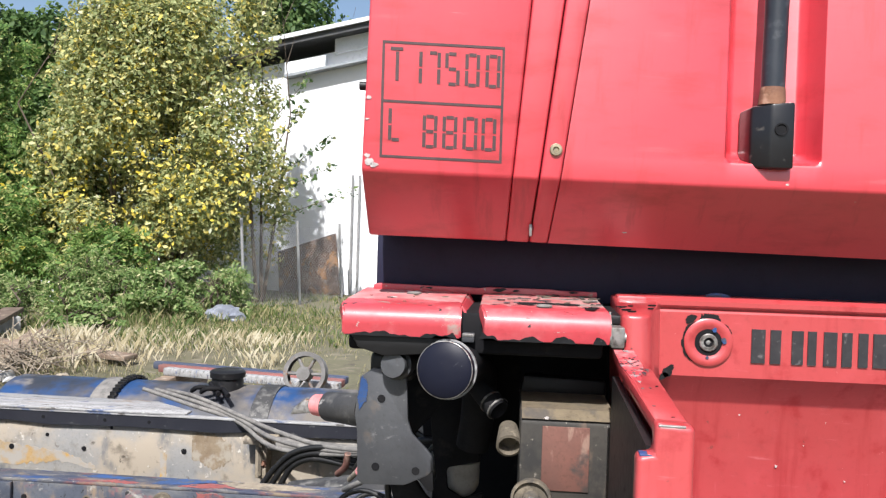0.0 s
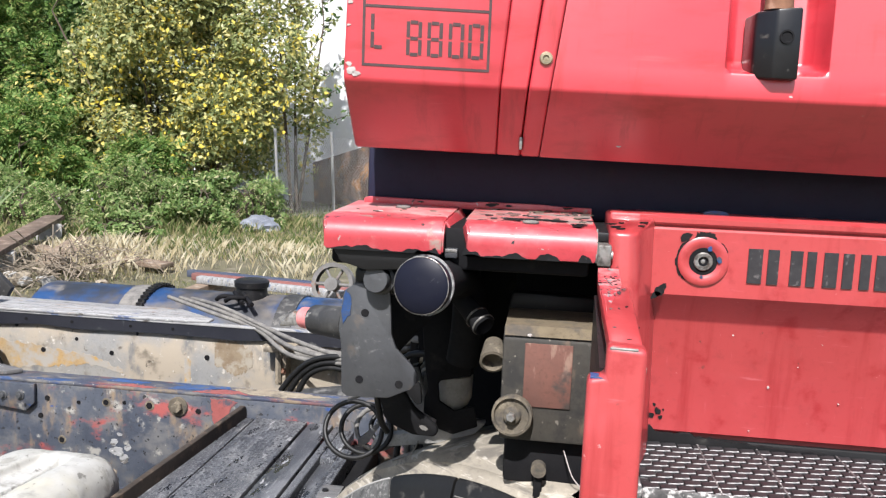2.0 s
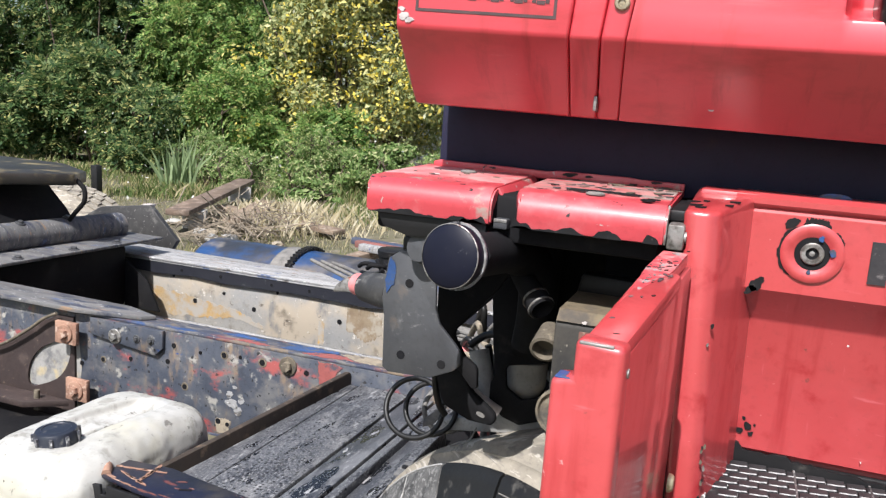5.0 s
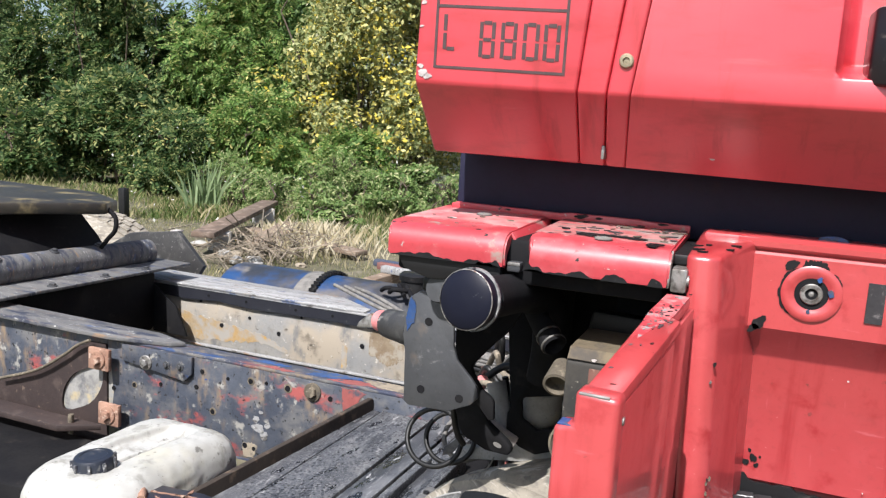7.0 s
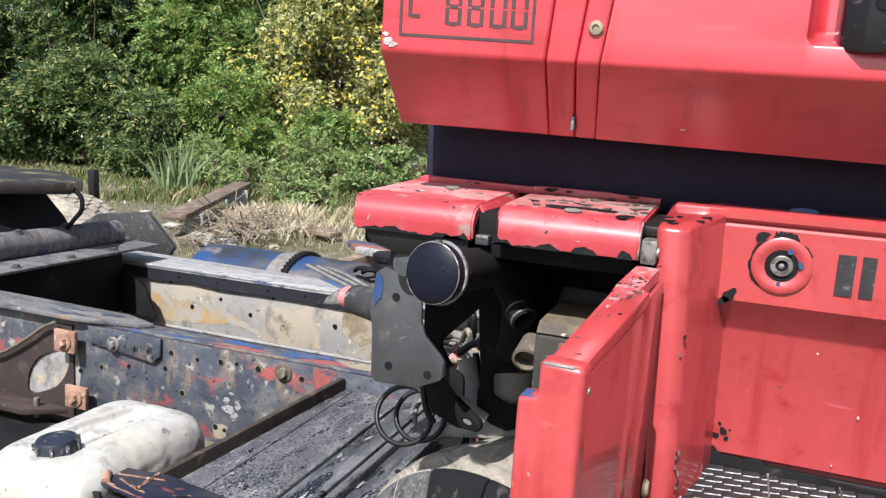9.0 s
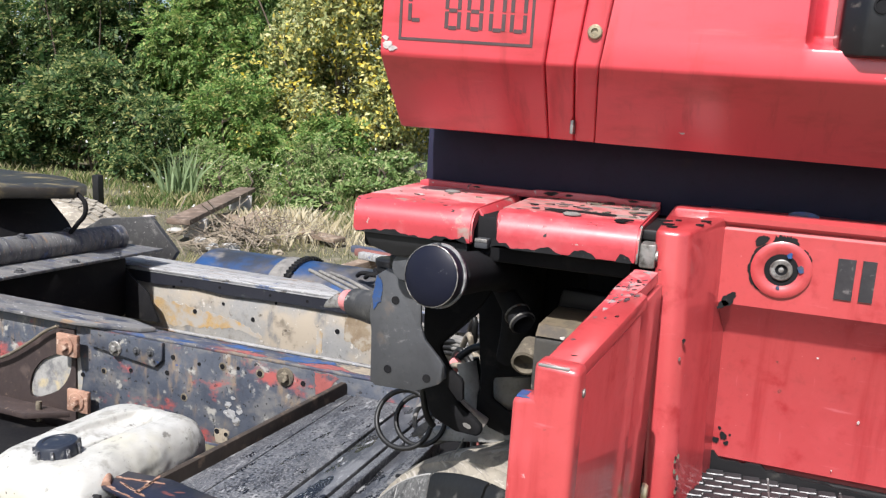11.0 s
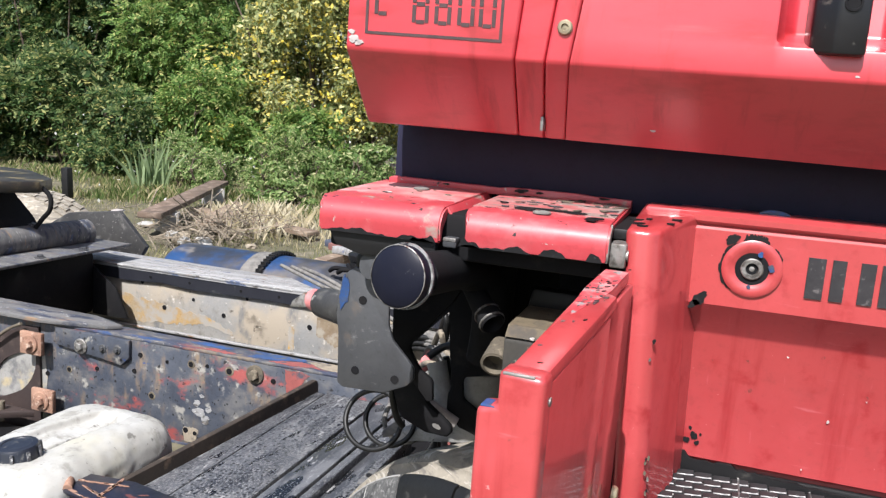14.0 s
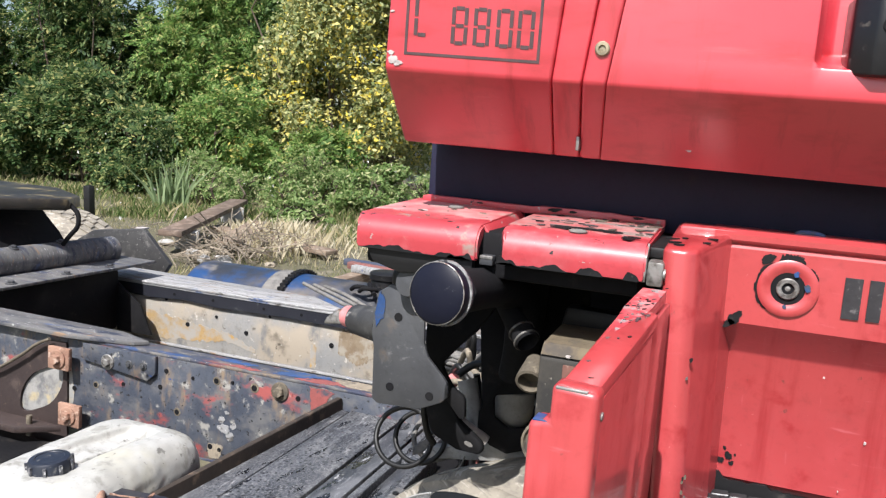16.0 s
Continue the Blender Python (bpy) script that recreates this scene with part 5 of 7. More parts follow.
rail_red = shader("faded_red_rail_paint", (0.30, 0.085, 0.078), (0.24, 0.075, 0.070), 20, 0.6, grime=0.5, layers=[((0.060, 0.066, 0.085), 26, 0.62, 0.05, 0.6), ((0.26, 0.21, 0.16), 18, 0.66, 0.05, 0.85)])
rail_blue = shader("bright_blue_rail_paint", (0.030, 0.085, 0.24), (0.040, 0.070, 0.15), 20, 0.6, grime=0.5, layers=[((0.10, 0.10, 0.11), 30, 0.60, 0.06, 0.7)])
rng = random.Random(61)
def rag(pts, step=0.006):
    """A closed outline with its long sides torn."""
    out_ = []
    for (x0, y0), (x1, y1) in zip(pts, pts[1:] + pts[:1]):
        n = max(1, int(math.hypot(x1 - x0, y1 - y0) / step))
        out_ += [(x0 + (x1 - x0) * q / n + rng.uniform(-0.003, 0.003), y0 + (y1 - y0) * q / n + rng.uniform(-0.003, 0.003)) for q in range(n)]
    return out_


for pts, mat in (([(-1.035, 0.800), (-0.960, 0.806), (-0.880, 0.832), (-0.885, 0.852), (-0.985, 0.850), (-1.02, 0.826)], rail_blue), ([(-1.24, 0.828), (-1.12, 0.822), (-1.10, 0.838), (-1.20, 0.848)], rail_blue), ([(-0.965, 0.792), (-0.905, 0.790), (-0.815, 0.800), (-0.850, 0.824), (-0.905, 0.828), (-0.940, 0.812)], rail_red), ([(-1.18, 0.795), (-1.09, 0.790), (-1.07, 0.804), (-1.15, 0.814)], rail_red), ([(-0.875, 0.838), (-0.812, 0.806), (-0.720, 0.800), (-0.60, 0.830), (-0.72, 0.852), (-0.84, 0.854)], tan_dust)):
    part("paint_patch", prism(bmesh.new(), rag(pts), "z", 0.8322, 0.8332), mat, near)
part("paint_patch", prism(bmesh.new(), rag([(-0.912, 0.820), (-0.868, 0.822), (-0.840, 0.815), (-0.862, 0.792), (-0.868, 0.745), (-0.900, 0.740)]), "y", 0.7835, 0.7848), rail_red, near, "faded red paint patch")

stain([(-2.24, 0.690), (-1.96, 0.655), (-1.80, 0.640), (-1.66, 0.592)], [(-2.24, 0.560), (-1.95, 0.585), (-1.80, 0.600), (-1.66, 0.578)], ochre_stain, "ochre rust stain along web", 3)
stain([(-1.29, 0.740), (-1.20, 0.735), (-1.14, 0.700)], [(-1.29, 0.640), (-1.20, 0.600), (-1.14, 0.640)], brown_stain, "brown oily stain on web", 8)
stain([(-1.41, 0.655), (-1.385, 0.650)], [(-1.41, 0.560), (-1.385, 0.565)], ochre_stain, "short rust drip on web", 5)
# gusset at the rear of the near rail
# slot in the hanger plate, cut with a seam so that the plate stays one outline
oval = [(-1.7975 + (0.082 if math.cos(a) > 0 else 0.086) * math.copysign(abs(math.cos(a)) ** 0.75, math.cos(a)), 0.664 + 0.16 * 0.35 * math.cos(a) + 0.060 * math.copysign(abs(math.sin(a)) ** 0.8, math.sin(a))) for a in [radians(k) for k in range(90, -271, -15)]]
outer = [(-1.7975, 0.802), (-1.77, 0.817), (-1.705, 0.820), (-1.700, 0.70), (-1.698, 0.50), (-2.7, 0.50), (-2.7, 0.40), (-2.72, 0.40), (-2.72, 0.62), (-2.15, 0.63), (-1.993, 0.684), (-1.879, 0.751), (-1.823, 0.791), (-1.7976, 0.802)]
bm = bmesh.new()
rim = []
for loop in (outer[:-1], oval[:-1]):
    vs = [bm.verts.new((u, 0.776, v)) for u, v in loop]
    rim += [bm.edges.new((vs[i], vs[(i + 1) % len(vs)])) for i in range(len(vs))]
bmesh.ops.triangle_fill(bm, edges=rim, use_beauty=True)
out = bmesh.ops.extrude_face_region(bm, geom=list(bm.faces))
bmesh.ops.translate(bm, verts=[v for v in out["geom"] if isinstance(v, bmesh.types.BMVert)], vec=(0, 0.0075, 0))
part("dusty_patch", prism(bmesh.new(), [(-1.96, 0.575), (-1.71, 0.575), (-1.70, 0.66), (-1.715, 0.765), (-1.80, 0.76), (-1.90, 0.70)], "y", 0.7838, 0.7848), shader("pale_dusty_web_patch", (0.30, 0.295, 0.28), (0.22, 0.215, 0.205), 9, 0.85, grime=0.6, layers=[((0.40, 0.33, 0.20), 12, 0.63, 0.06, 0.9), ((0.12, 0.12, 0.125), 16, 0.63, 0.08, 0.85)]), near, "pale dusty patch of web")
hanger_mat = shader("dark_rusty_hanger", (0.040, 0.026, 0.023), (0.030, 0.020, 0.019), 8, 0.7, layers=[((0.065, 0.046, 0.040), 18, 0.64, 0.08, 0.9), ((0.12, 0.085, 0.065), 60, 0.69, 0.04, 0.9)], bump=0.25)
bm.transform(Matrix.Translation((-0.020, 0, -0.008)))
part("hanger_bracket", bm, hanger_mat, near, "dark rusty spring hanger bracket with oval cutout")
tube("hanger_rim", [(-2.15, 0.757, 0.634), (-1.993, 0.757, 0.688), (-1.879, 0.757, 0.755), (-1.823, 0.757, 0.795), (-1.77, 0.757, 0.821)], 0.005, dull_dust, near)
part("hanger_ledge", prism(bmesh.new(), [(-2.7, 0.66), (-1.80, 0.66), (-1.70, 0.735), (-2.7, 0.735)], "z", 0.555, 0.575, 0.003), hanger_mat, near)
part("underframe", block(-3.4, -0.9, 0.40, 0.735, 0.30, 0.52, 0.01), black_under, truck)
part("hanger_pin", rod((-1.786, 0.70, 0.54), (-1.786, 0.70, 0.60), 0.0085, 12), dull_dust, near)
# crossmember, fifth wheel and parts behind
cm = part("crossmember", block(-2.62, -2.275, 0.86, 1.615, 0.60, 0.86, 0.02), black_under, truck, "dark chassis crossmember")
part("crossmember_cover", rod((-2.43, 0.70, 0.925), (-2.40, 1.70, 0.915), 0.055, 22), flange_worn, cm, "dusty rounded cover")
part("crossmember_lip", block(-2.40, -2.215, 0.72, 1.76, 0.868, 0.880, 0.003), flange_worn, cm)
for y in (1.05, 1.30, 1.52):
    bolt("bolt", (-2.245, y, 0.880), (0, 0, 1), 0.011, steel_bracket, cm)
    bolt("bolt", (-2.40, y - 0.1, 0.972), (0.3, 0, 1), 0.010, steel_bracket, cm)
part("gusset", prism(bmesh.new(), [(-2.275, 0.60), (-2.10, 0.60), (-2.16, 0.72), (-2.275, 0.80)], "y", 1.60, 1.612, 0.002), black_under, cm)
fifth = thing("fifth_wheel_coupling", "", "")
fifth.parent = truck
bm = prism(bmesh.new(), [(-3.3, 0.75), (-2.80, 0.75), (-2.58, 0.92), (-2.42, 1.20), (-2.30, 1.36), (-2.36, 1.48), (-2.65, 1.66), (-3.3, 1.68)], "z", 1.112, 1.158, 0.010)
part("coupling_plate", bm, shader("greasy_coupling_plate", (0.020, 0.019, 0.017), (0.04, 0.035, 0.027), 5, 0.45, layers=[((0.20, 0.16, 0.08), 7, 0.64, 0.08, 0.6)], bump=0.08), fifth, "greasy black coupling plate")
part("coupling_pedestal", prism(bmesh.new(), [(-3.05, 0.90), (-2.40, 0.90), (-2.48, 1.0), (-2.56, 1.07), (-2.60, 1.112), (-3.0, 1.112)], "y", 0.90, 1.50, 0.008), black_under, fifth)
part("coupling_base", block(-3.2, -2.48, 0.80, 1.68, 0.87, 0.93, 0.006), black_under, fifth)
tube("release_hook", [(-2.32, 1.38, 1.135), (-2.285, 1.39, 1.10), (-2.285, 1.39, 1.05), (-2.33, 1.40, 1.01), (-2.40, 1.42, 0.95)], 0.009, black_under, fifth)
rear = thing("rear_wheel", "", "")
rear.parent = truck
part("tyre", lathe(bmesh.new(), [(0.25, 0.14), (0.34, 0.17), (0.42, 0.16), (0.455, 0.14), (0.47, 0.11), (0.47, -0.11), (0.455, -0.14), (0.34, -0.17), (0.25, -0.14)], (-3.36, 2.36, 0.475), (0, -1, 0), 56), tyre_dust, rear)
bm = bmesh.new()
for k in range(44):
    for w in (-0.075, -0.025, 0.025, 0.075):
        a = 2 * math.pi * (k + (0.5 if w in (-0.025, 0.075) else 0)) / 44
        m = Matrix.Translation((-3.36 + 0.472 * math.cos(a), 2.36 + w, 0.475 + 0.472 * math.sin(a))) @ Matrix.Rotation(-a, 4, "Y") @ Matrix.Rotation(0.3, 4, "X") @ Matrix.Diagonal((0.016, 0.042, 0.055, 1))
        bmesh.ops.create_cube(bm, size=1.0, matrix=m)
tagged(part("tread", bm, tyre_dust, rear), kind="stuff")
bm = prism(bmesh.new(), [(-3.06, 0.80), (-2.86, 0.915), (-2.56, 0.955), (-2.40, 0.80), (-2.45, 0.72), (-3.06, 0.72)], "y", 2.08, 2.11, 0.004)
mg = part("rear_mudguard", bm, dust_grey, truck, "black plastic rear mudguard")
part("guard_sticker", block(-2.62, -2.58, 2.10, 2.15, 0.945, 0.953, 0.001), white_chip, mg)

# fuel tank on the far side
bm = bmesh.new()
prof = [(2.12 + 0.28 + 0.28 * math.cos(radians(a)) * (1.0 if abs(math.cos(radians(a))) < 2 else 1), 0.50 + 0.28 * math.sin(radians(a))) for a in range(0, 360, 12)]
prism(bm, prof, "x", -2.42, -0.80, 0.012)
tank = part("fuel_tank", bm, shader("blue_black_tank_paint", (0.020, 0.024, 0.034), (0.045, 0.045, 0.05), 4, 0.5, layers=[((0.014, 0.052, 0.15), 3.5, 0.58, 0.09, 0.45), ((0.13, 0.115, 0.10), 3, 0.60, 0.10, 0.8), ((0.17, 0.155, 0.14), 6, 0.66, 0.08, 0.8)], bump=0.06), truck, "dark fuel tank with blue paint remnants")
bm = lathe(bmesh.new(), [(0.075, -0.02), (0.070, 0.042), (0.078, 0.045), (0.080, 0.070), (0.070, 0.077), (0.0001, 0.077)], (-1.405, 2.377, 0.775), (0, 0, 1), 28)
part("filler_cap", bm, black_plastic, tank, "black filler cap")
for x, w in ((-1.93, 0.10), (-1.20, 0.085)):
    bm = bmesh.new()
    prism(bm, [(2.40 + 0.285 * math.cos(radians(a)), 0.50 + 0.285 * math.sin(radians(a))) for a in range(200, -21, -10)] + [(2.40 + 0.277 * math.cos(radians(a)), 0.50 + 0.277 * math.sin(radians(a))) for a in range(-20, 201, 10)], "x", x - w / 2, x + w / 2, 0.0)
    part("tank_strap", bm, cable_grey if x < -1.5 else dust_grey, tank, "dusty rubber-lined strap")
bm = bmesh.new()
for k in range(16):
    a = radians(62 + k * 5)
    bmesh.ops.create_cube(bm, size=1.0, matrix=Matrix.Translation((-1.93 + 0.055, 2.40 + 0.292 * math.cos(a), 0.50 + 0.292 * math.sin(a))) @ Matrix.Diagonal((0.03, 0.016, 0.016, 1)))
part("strap_teeth", bm, black_plastic, tank)
for k in range(2):
    p = Vector((-1.52 + 0.05 * k, 2.25 - 0.02 * k, 0.775))
    tube("strap_knot", [p, p + Vector((0.04, -0.03, 0.022)), p + Vector((0.09, 0.01, 0.015)), p + Vector((0.06, 0.06, 0.025)), p + Vector((0.14, -0.05, 0.0))], 0.010, black_under, tank)

# air lines along the rail
for k in range(3):
    dz = 0.012 * k
    tube("air_line", [(-1.50 - 0.05 * k, 1.95, 0.835), (-1.32, 1.80 - 0.02 * k, 0.845 - dz), (-1.12, 1.68, 0.815 - dz), (-0.92, 1.52 - 0.03 * k, 0.80 - dz * 1.5), (-0.70, 1.36, 0.80 - dz), (-0.45, 1.2, 0.84)], 0.008, cable_grey, truck, "dusty grey air line")
clamp = part("pipe_clamp", block(-1.030, -0.988, 1.625, 1.690, 0.600, 0.748, 0.006), tan_dust, truck, "dusty pipe clamp on rail")
part("clamp_head", block(-1.075, -0.955, 1.618, 1.688, 0.722, 0.750, 0.006), tan_dust, clamp)
part("clamp_strap", block(-1.016, -1.002, 1.615, 1.624, 0.612, 0.740, 0.003), dull_dust, clamp)
bolt("clamp_bolt", (-0.998, 1.624, 0.655), (0, -1, 0), 0.007, rust, clamp)
part("cross_pipe", rod((-0.99, 1.652, 0.724), (-0.55, 1.60, 0.712), 0.026, 18), cable_grey, truck, "dusty grey pipe")
for k in range(3):
    tube("loose_hose", [(-0.93 + 0.03 * k, 1.40, 0.655), (-0.885 + 0.025 * k, 1.40, 0.715), (-0.815 + 0.02 * k, 1.39, 0.772 - 0.012 * k), (-0.70, 1.37, 0.795 - 0.022 * k), (-0.55, 1.33, 0.775 - 0.02 * k)], 0.010, rubber, truck, "black hose")
part("gear_housing", rod((-0.75, 1.10, 0.62), (-0.30, 1.10, 0.66), 0.14, 26, 0.17), dust_grey, truck, "dusty gearbox housing")
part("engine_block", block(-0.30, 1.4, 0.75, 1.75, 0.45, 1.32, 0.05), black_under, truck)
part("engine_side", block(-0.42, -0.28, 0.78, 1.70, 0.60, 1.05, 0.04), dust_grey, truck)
# two black sheets added behind the bay to keep light out of it
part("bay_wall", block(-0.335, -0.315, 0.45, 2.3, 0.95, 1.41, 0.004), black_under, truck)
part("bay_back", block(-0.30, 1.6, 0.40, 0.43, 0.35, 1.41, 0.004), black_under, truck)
for k in range(5):
    tube("bay_wire", [(-0.33 + 0.02 * k, 0.30, 0.90), (-0.30 + 0.015 * k, 0.25 - 0.03 * k, 1.05 + 0.02 * k), (-0.24, 0.22, 1.13 - 0.02 * k), (-0.20 - 0.01 * k, 0.26, 1.02), (-0.22, 0.3, 0.90)], 0.006, cable_grey if k % 2 else rubber, truck)
for k in range(7):
    tube("loose_hose", [(-0.40 + 0.03 * k, 0.55, 0.98), (-0.37 + 0.02 * k, 0.50, 1.06 + 0.015 * (k % 3)), (-0.31 + 0.012 * k, 0.44, 1.10 - 0.02 * (k % 4)), (-0.24, 0.40, 1.04 + 0.012 * k), (-0.18, 0.42, 0.96 + 0.02 * k)], 0.0075, cable_grey if k % 3 == 0 else rubber, truck)
for k in range(6):
    z = 0.955 + 0.024 * k
    tube("cable_loop", [(-0.50 + 0.012 * k, 0.62, z - 0.05), (-0.445 + 0.010 * k, 0.52, z + 0.012 * (k % 3)), (-0.395, 0.49 + 0.01 * k, z + 0.03 - 0.014 * k), (-0.352, 0.47, z - 0.02 + 0.015 * (k % 2)), (-0.30, 0.46, z + 0.01)], 0.0065, (cable_grey, tan_dust, rubber)[k % 3], truck, "dusty cable in chassis gap" if k % 3 < 2 else "black cable in chassis gap")
part("gap_coupling", rod((-0.452, 0.56, 0.965), (-0.436, 0.54, 0.992), 0.013, 14), pink_tape, truck, "faded red hose coupling")
part("axle_beam", rod((-0.1, 0.2, 0.53), (-0.1, 2.3, 0.53), 0.06, 16), black_under, truck)
tube("red_hose_end", [(-0.585, 0.95, 0.84), (-0.555, 0.90, 0.875), (-0.545, 0.88, 0.915)], 0.009, brown_plate, truck, "small red coupling")

# ---- truck: battery deck beside the rail ----
deck = thing("battery_deck", "", "")
deck.parent = truck
for x0, x1, y0, top, mt, lab in ((-0.862, -0.7920, -0.12, 0.778, deck_mat, "black stippled cover board with wet stains"), (-0.7860, -0.6500, -0.12, 0.781, deck_mat, "black stippled cover board scraped smooth in patches"), (-0.6440, -0.5815, -0.12, 0.779, deck_smooth, "wet black smooth cover board"), (-0.5765, -0.5575, -0.12, 0.776, deck_mat, "narrow black stippled cover strip")):
    part("tread_board", block(x0, x1, y0, 0.782, 0.735, top, 0.003), mt, deck, lab)
part("deck_groove", block(-0.5575, -0.5205, -0.12, 0.76, 0.735, 0.758, 0.002), deck_smooth, deck, "dark recessed groove")
part("groove_end", block(-0.5570, -0.5210, 0.575, 0.76, 0.745, 0.775, 0.003), deck_mat, deck)
part("groove_end", block(-0.5570, -0.5210, -0.12, 0.215, 0.745, 0.775, 0.003), deck_mat, deck)
part("deck_lip", block(-0.5200, -0.4930, -0.12, 0.640, 0.72, 0.775, 0.004), deck_mat, deck)
for y in (0.165, 0.360):
    clip = part("rail_clip", block(-0.504, -0.460, y, y + 0.066, 0.772, 0.780, 0.003), flange_worn, deck, "worn steel clip")
    part("clip_stud", lathe(bmesh.new(), [(0.007, 0.0), (0.006, 0.004), (0.0001, 0.005)], (-0.492, y + 0.033, 0.780), (0, 0, 1), 12), black_plastic, clip)
part("deck_frame", block(-0.87, -0.46, -0.10, 0.78, 0.48, 0.735, 0.01), black_under, deck)
bm = prism(bmesh.new(), [(-0.06, 0.70), (-0.06, 0.775), (-0.035, 0.80), (0.0, 0.804), (0.775, 0.812), (0.782, 0.806), (0.782, 0.70)], "x", -0.882, -0.868, 0.002)
def skewed(bm):
    for v in bm.verts:
        v.co.x += 0.055 * max(0.0, v.co.y) / 0.78
    return bm


rust_brown = shader("brown_rusty_angle", (0.050, 0.036, 0.027), (0.030, 0.023, 0.019), 8, 0.8, layers=[((0.12, 0.085, 0.06), 24, 0.64, 0.08, 0.85)], bump=0.15)
part("edge_angle", skewed(bm), rust_brown, deck, "rusty upright edge angle")
bm = prism(bmesh.new(), [(-0.055, 0.735), (-0.030, 0.735), (-0.030, 0.76), (-0.055, 0.76)], "x", -0.875, -0.845, 0.002)
part("angle_foot", bm, tan_dust, deck)
# blue and red angle iron bolted across the deck
RUSTBLUE = shader("navy_angle_iron_paint", (0.008, 0.009, 0.026), (0.012, 0.013, 0.024), 10, 0.42, grime=0.4, layers=[((0.035, 0.032, 0.035), 8, 0.60, 0.06, 0.5), ((0.11, 0.034, 0.034), 16, 0.675, 0.02, 0.6, (0.8, 3, 1)), ((0.13, 0.09, 0.075), 30, 0.68, 0.03, 0.8), ((0.30, 0.29, 0.28), 60, 0.725, 0.02, 0.8)], bump=0.12)
IRON_LOW = [(-0.905, 0.002), (-0.800, -0.020), (-0.710, -0.022), (-0.500, -0.034), (-0.360, -0.055)]
IRON_TOP = [(-0.898, 0.064), (-0.800, 0.074), (-0.733, 0.062), (-0.622, 0.046), (-0.469, 0.020), (-0.360, 0.002)]
iron = part("cross_angle", prism(bmesh.new(), IRON_LOW + IRON_TOP[::-1] + [(-0.893, 0.032)], "z", 0.829, 0.836, 0.0015), RUSTBLUE, deck, "navy angle iron with red chipped edges lying across deck")
tube("rusty_end", [(-0.900, 0.000, 0.836), (-0.909, 0.010, 0.838), (-0.905, 0.026, 0.839), (-0.893, 0.020, 0.839), (-0.880, 0.002, 0.836)], 0.008, rust_pale, iron, "rusted ragged end")
rng = random.Random(31)
red_scab = shader("red_brown_chipped_edge", (0.15, 0.046, 0.040), (0.10, 0.048, 0.042), 40, 0.7, layers=[((0.32, 0.24, 0.20), 60, 0.66, 0.05, 0.8)])
def iron_edge(line, x):
    for (x0, y0), (x1, y1) in zip(line, line[1:]):
        if x <= x1:
            return y0 + (y1 - y0) * (x - x0) / (x1 - x0)
    return line[-1][1]


for k in range(26):
    x = -0.89 + k * 0.020
    part("chipped_edge", blob(bmesh.new(), x, iron_edge(IRON_LOW, x) + 0.004 + rng.uniform(-0.001, 0.002), rng.uniform(0.010, 0.018), "z", 0.8358, 0.0006, rng, 17, rng.uniform(0.10, 0.22), -0.12), rust_pale if k < 5 else red_scab, iron)
# rust crust along the top edge and across, red scrapes further on
for p, q, w in (((-0.893, 0.034), (-0.800, 0.052), 0.0030), ((-0.822, 0.070), (-0.816, 0.006), 0.0042), ((-0.86, 0.020), (-0.80, 0.002), 0.0028)):
    for e in range(5):
        u, v = p[0] + (q[0] - p[0]) * (e + 0.5) / 5, p[1] + (q[1] - p[1]) * (e + 0.5) / 5
        part("rust_crust", blob(bmesh.new(), u, v, 0.014, "z", 0.8358, 0.0014, rng, 17, w / 0.014, math.atan2(q[1] - p[1], q[0] - p[0])), rust_pale, iron)
for k in range(16):
    u = rng.uniform(-0.76, -0.52)
    part("red_scrape", blob(bmesh.new(), u, rng.uniform(iron_edge(IRON_LOW, u) + 0.006, iron_edge(IRON_TOP, u) - 0.008), rng.uniform(0.006, 0.016), "z", 0.8358, 0.0006, rng, 17, rng.uniform(0.12, 0.35), rng.uniform(-0.9, 0.6)), red_scab, iron)
part("slot", prism(bmesh.new(), [(-0.742, 0.016), (-0.722, 0.024), (-0.719, 0.020), (-0.739, 0.012)], "z", 0.8356, 0.8368), black_under, iron)
bolt("bolt", (-0.575, -0.010, 0.836), (0, 0, 1), 0.005, rust, iron)
bm = prism(bmesh.new(), [(-0.905, 0.77), (-0.79, 0.77), (-0.79, 0.826), (-0.858, 0.828), (-0.860, 0.812), (-0.870, 0.812), (-0.872, 0.828), (-0.892, 0.826), (-0.905, 0.815)], "y", -0.022, -0.016, 0.001)
part("end_bracket", bm, black_plastic, deck, "brown notched bracket under angle iron")
part("grey_angle", block(-0.845, -0.40, -0.135, -0.085, 0.781, 0.796, 0.004), flange_dust, deck, "grey dusty angle at deck edge")

# coiled cable at the corner of the deck
for k in range(4):
    c = Vector((-0.364 + 0.012 * k, 0.09 + 0.04 * k, 1.030 - 0.012 * k))
    r = 0.047 - 0.005 * k
    tube("cable_coil", [c + Vector((r * math.cos(a) * 1.05, 0.55 * r * math.sin(a) - 0.15 * r * math.cos(a), r * 0.82 * math.sin(a))) for a in [radians(20 + 40 * k + q * 29) for q in range(13)]], 0.0042, cable_grey if k == 2 else rubber, truck, "coiled dusty cable" if k == 2 else "coiled black cable")
tube("hanging_cable", [(-0.318, 0.035, 1.16), (-0.314, 0.035, 1.10), (-0.308, 0.04, 1.065), (-0.300, 0.05, 1.045)], 0.005, rubber, truck, "black hanging cable")
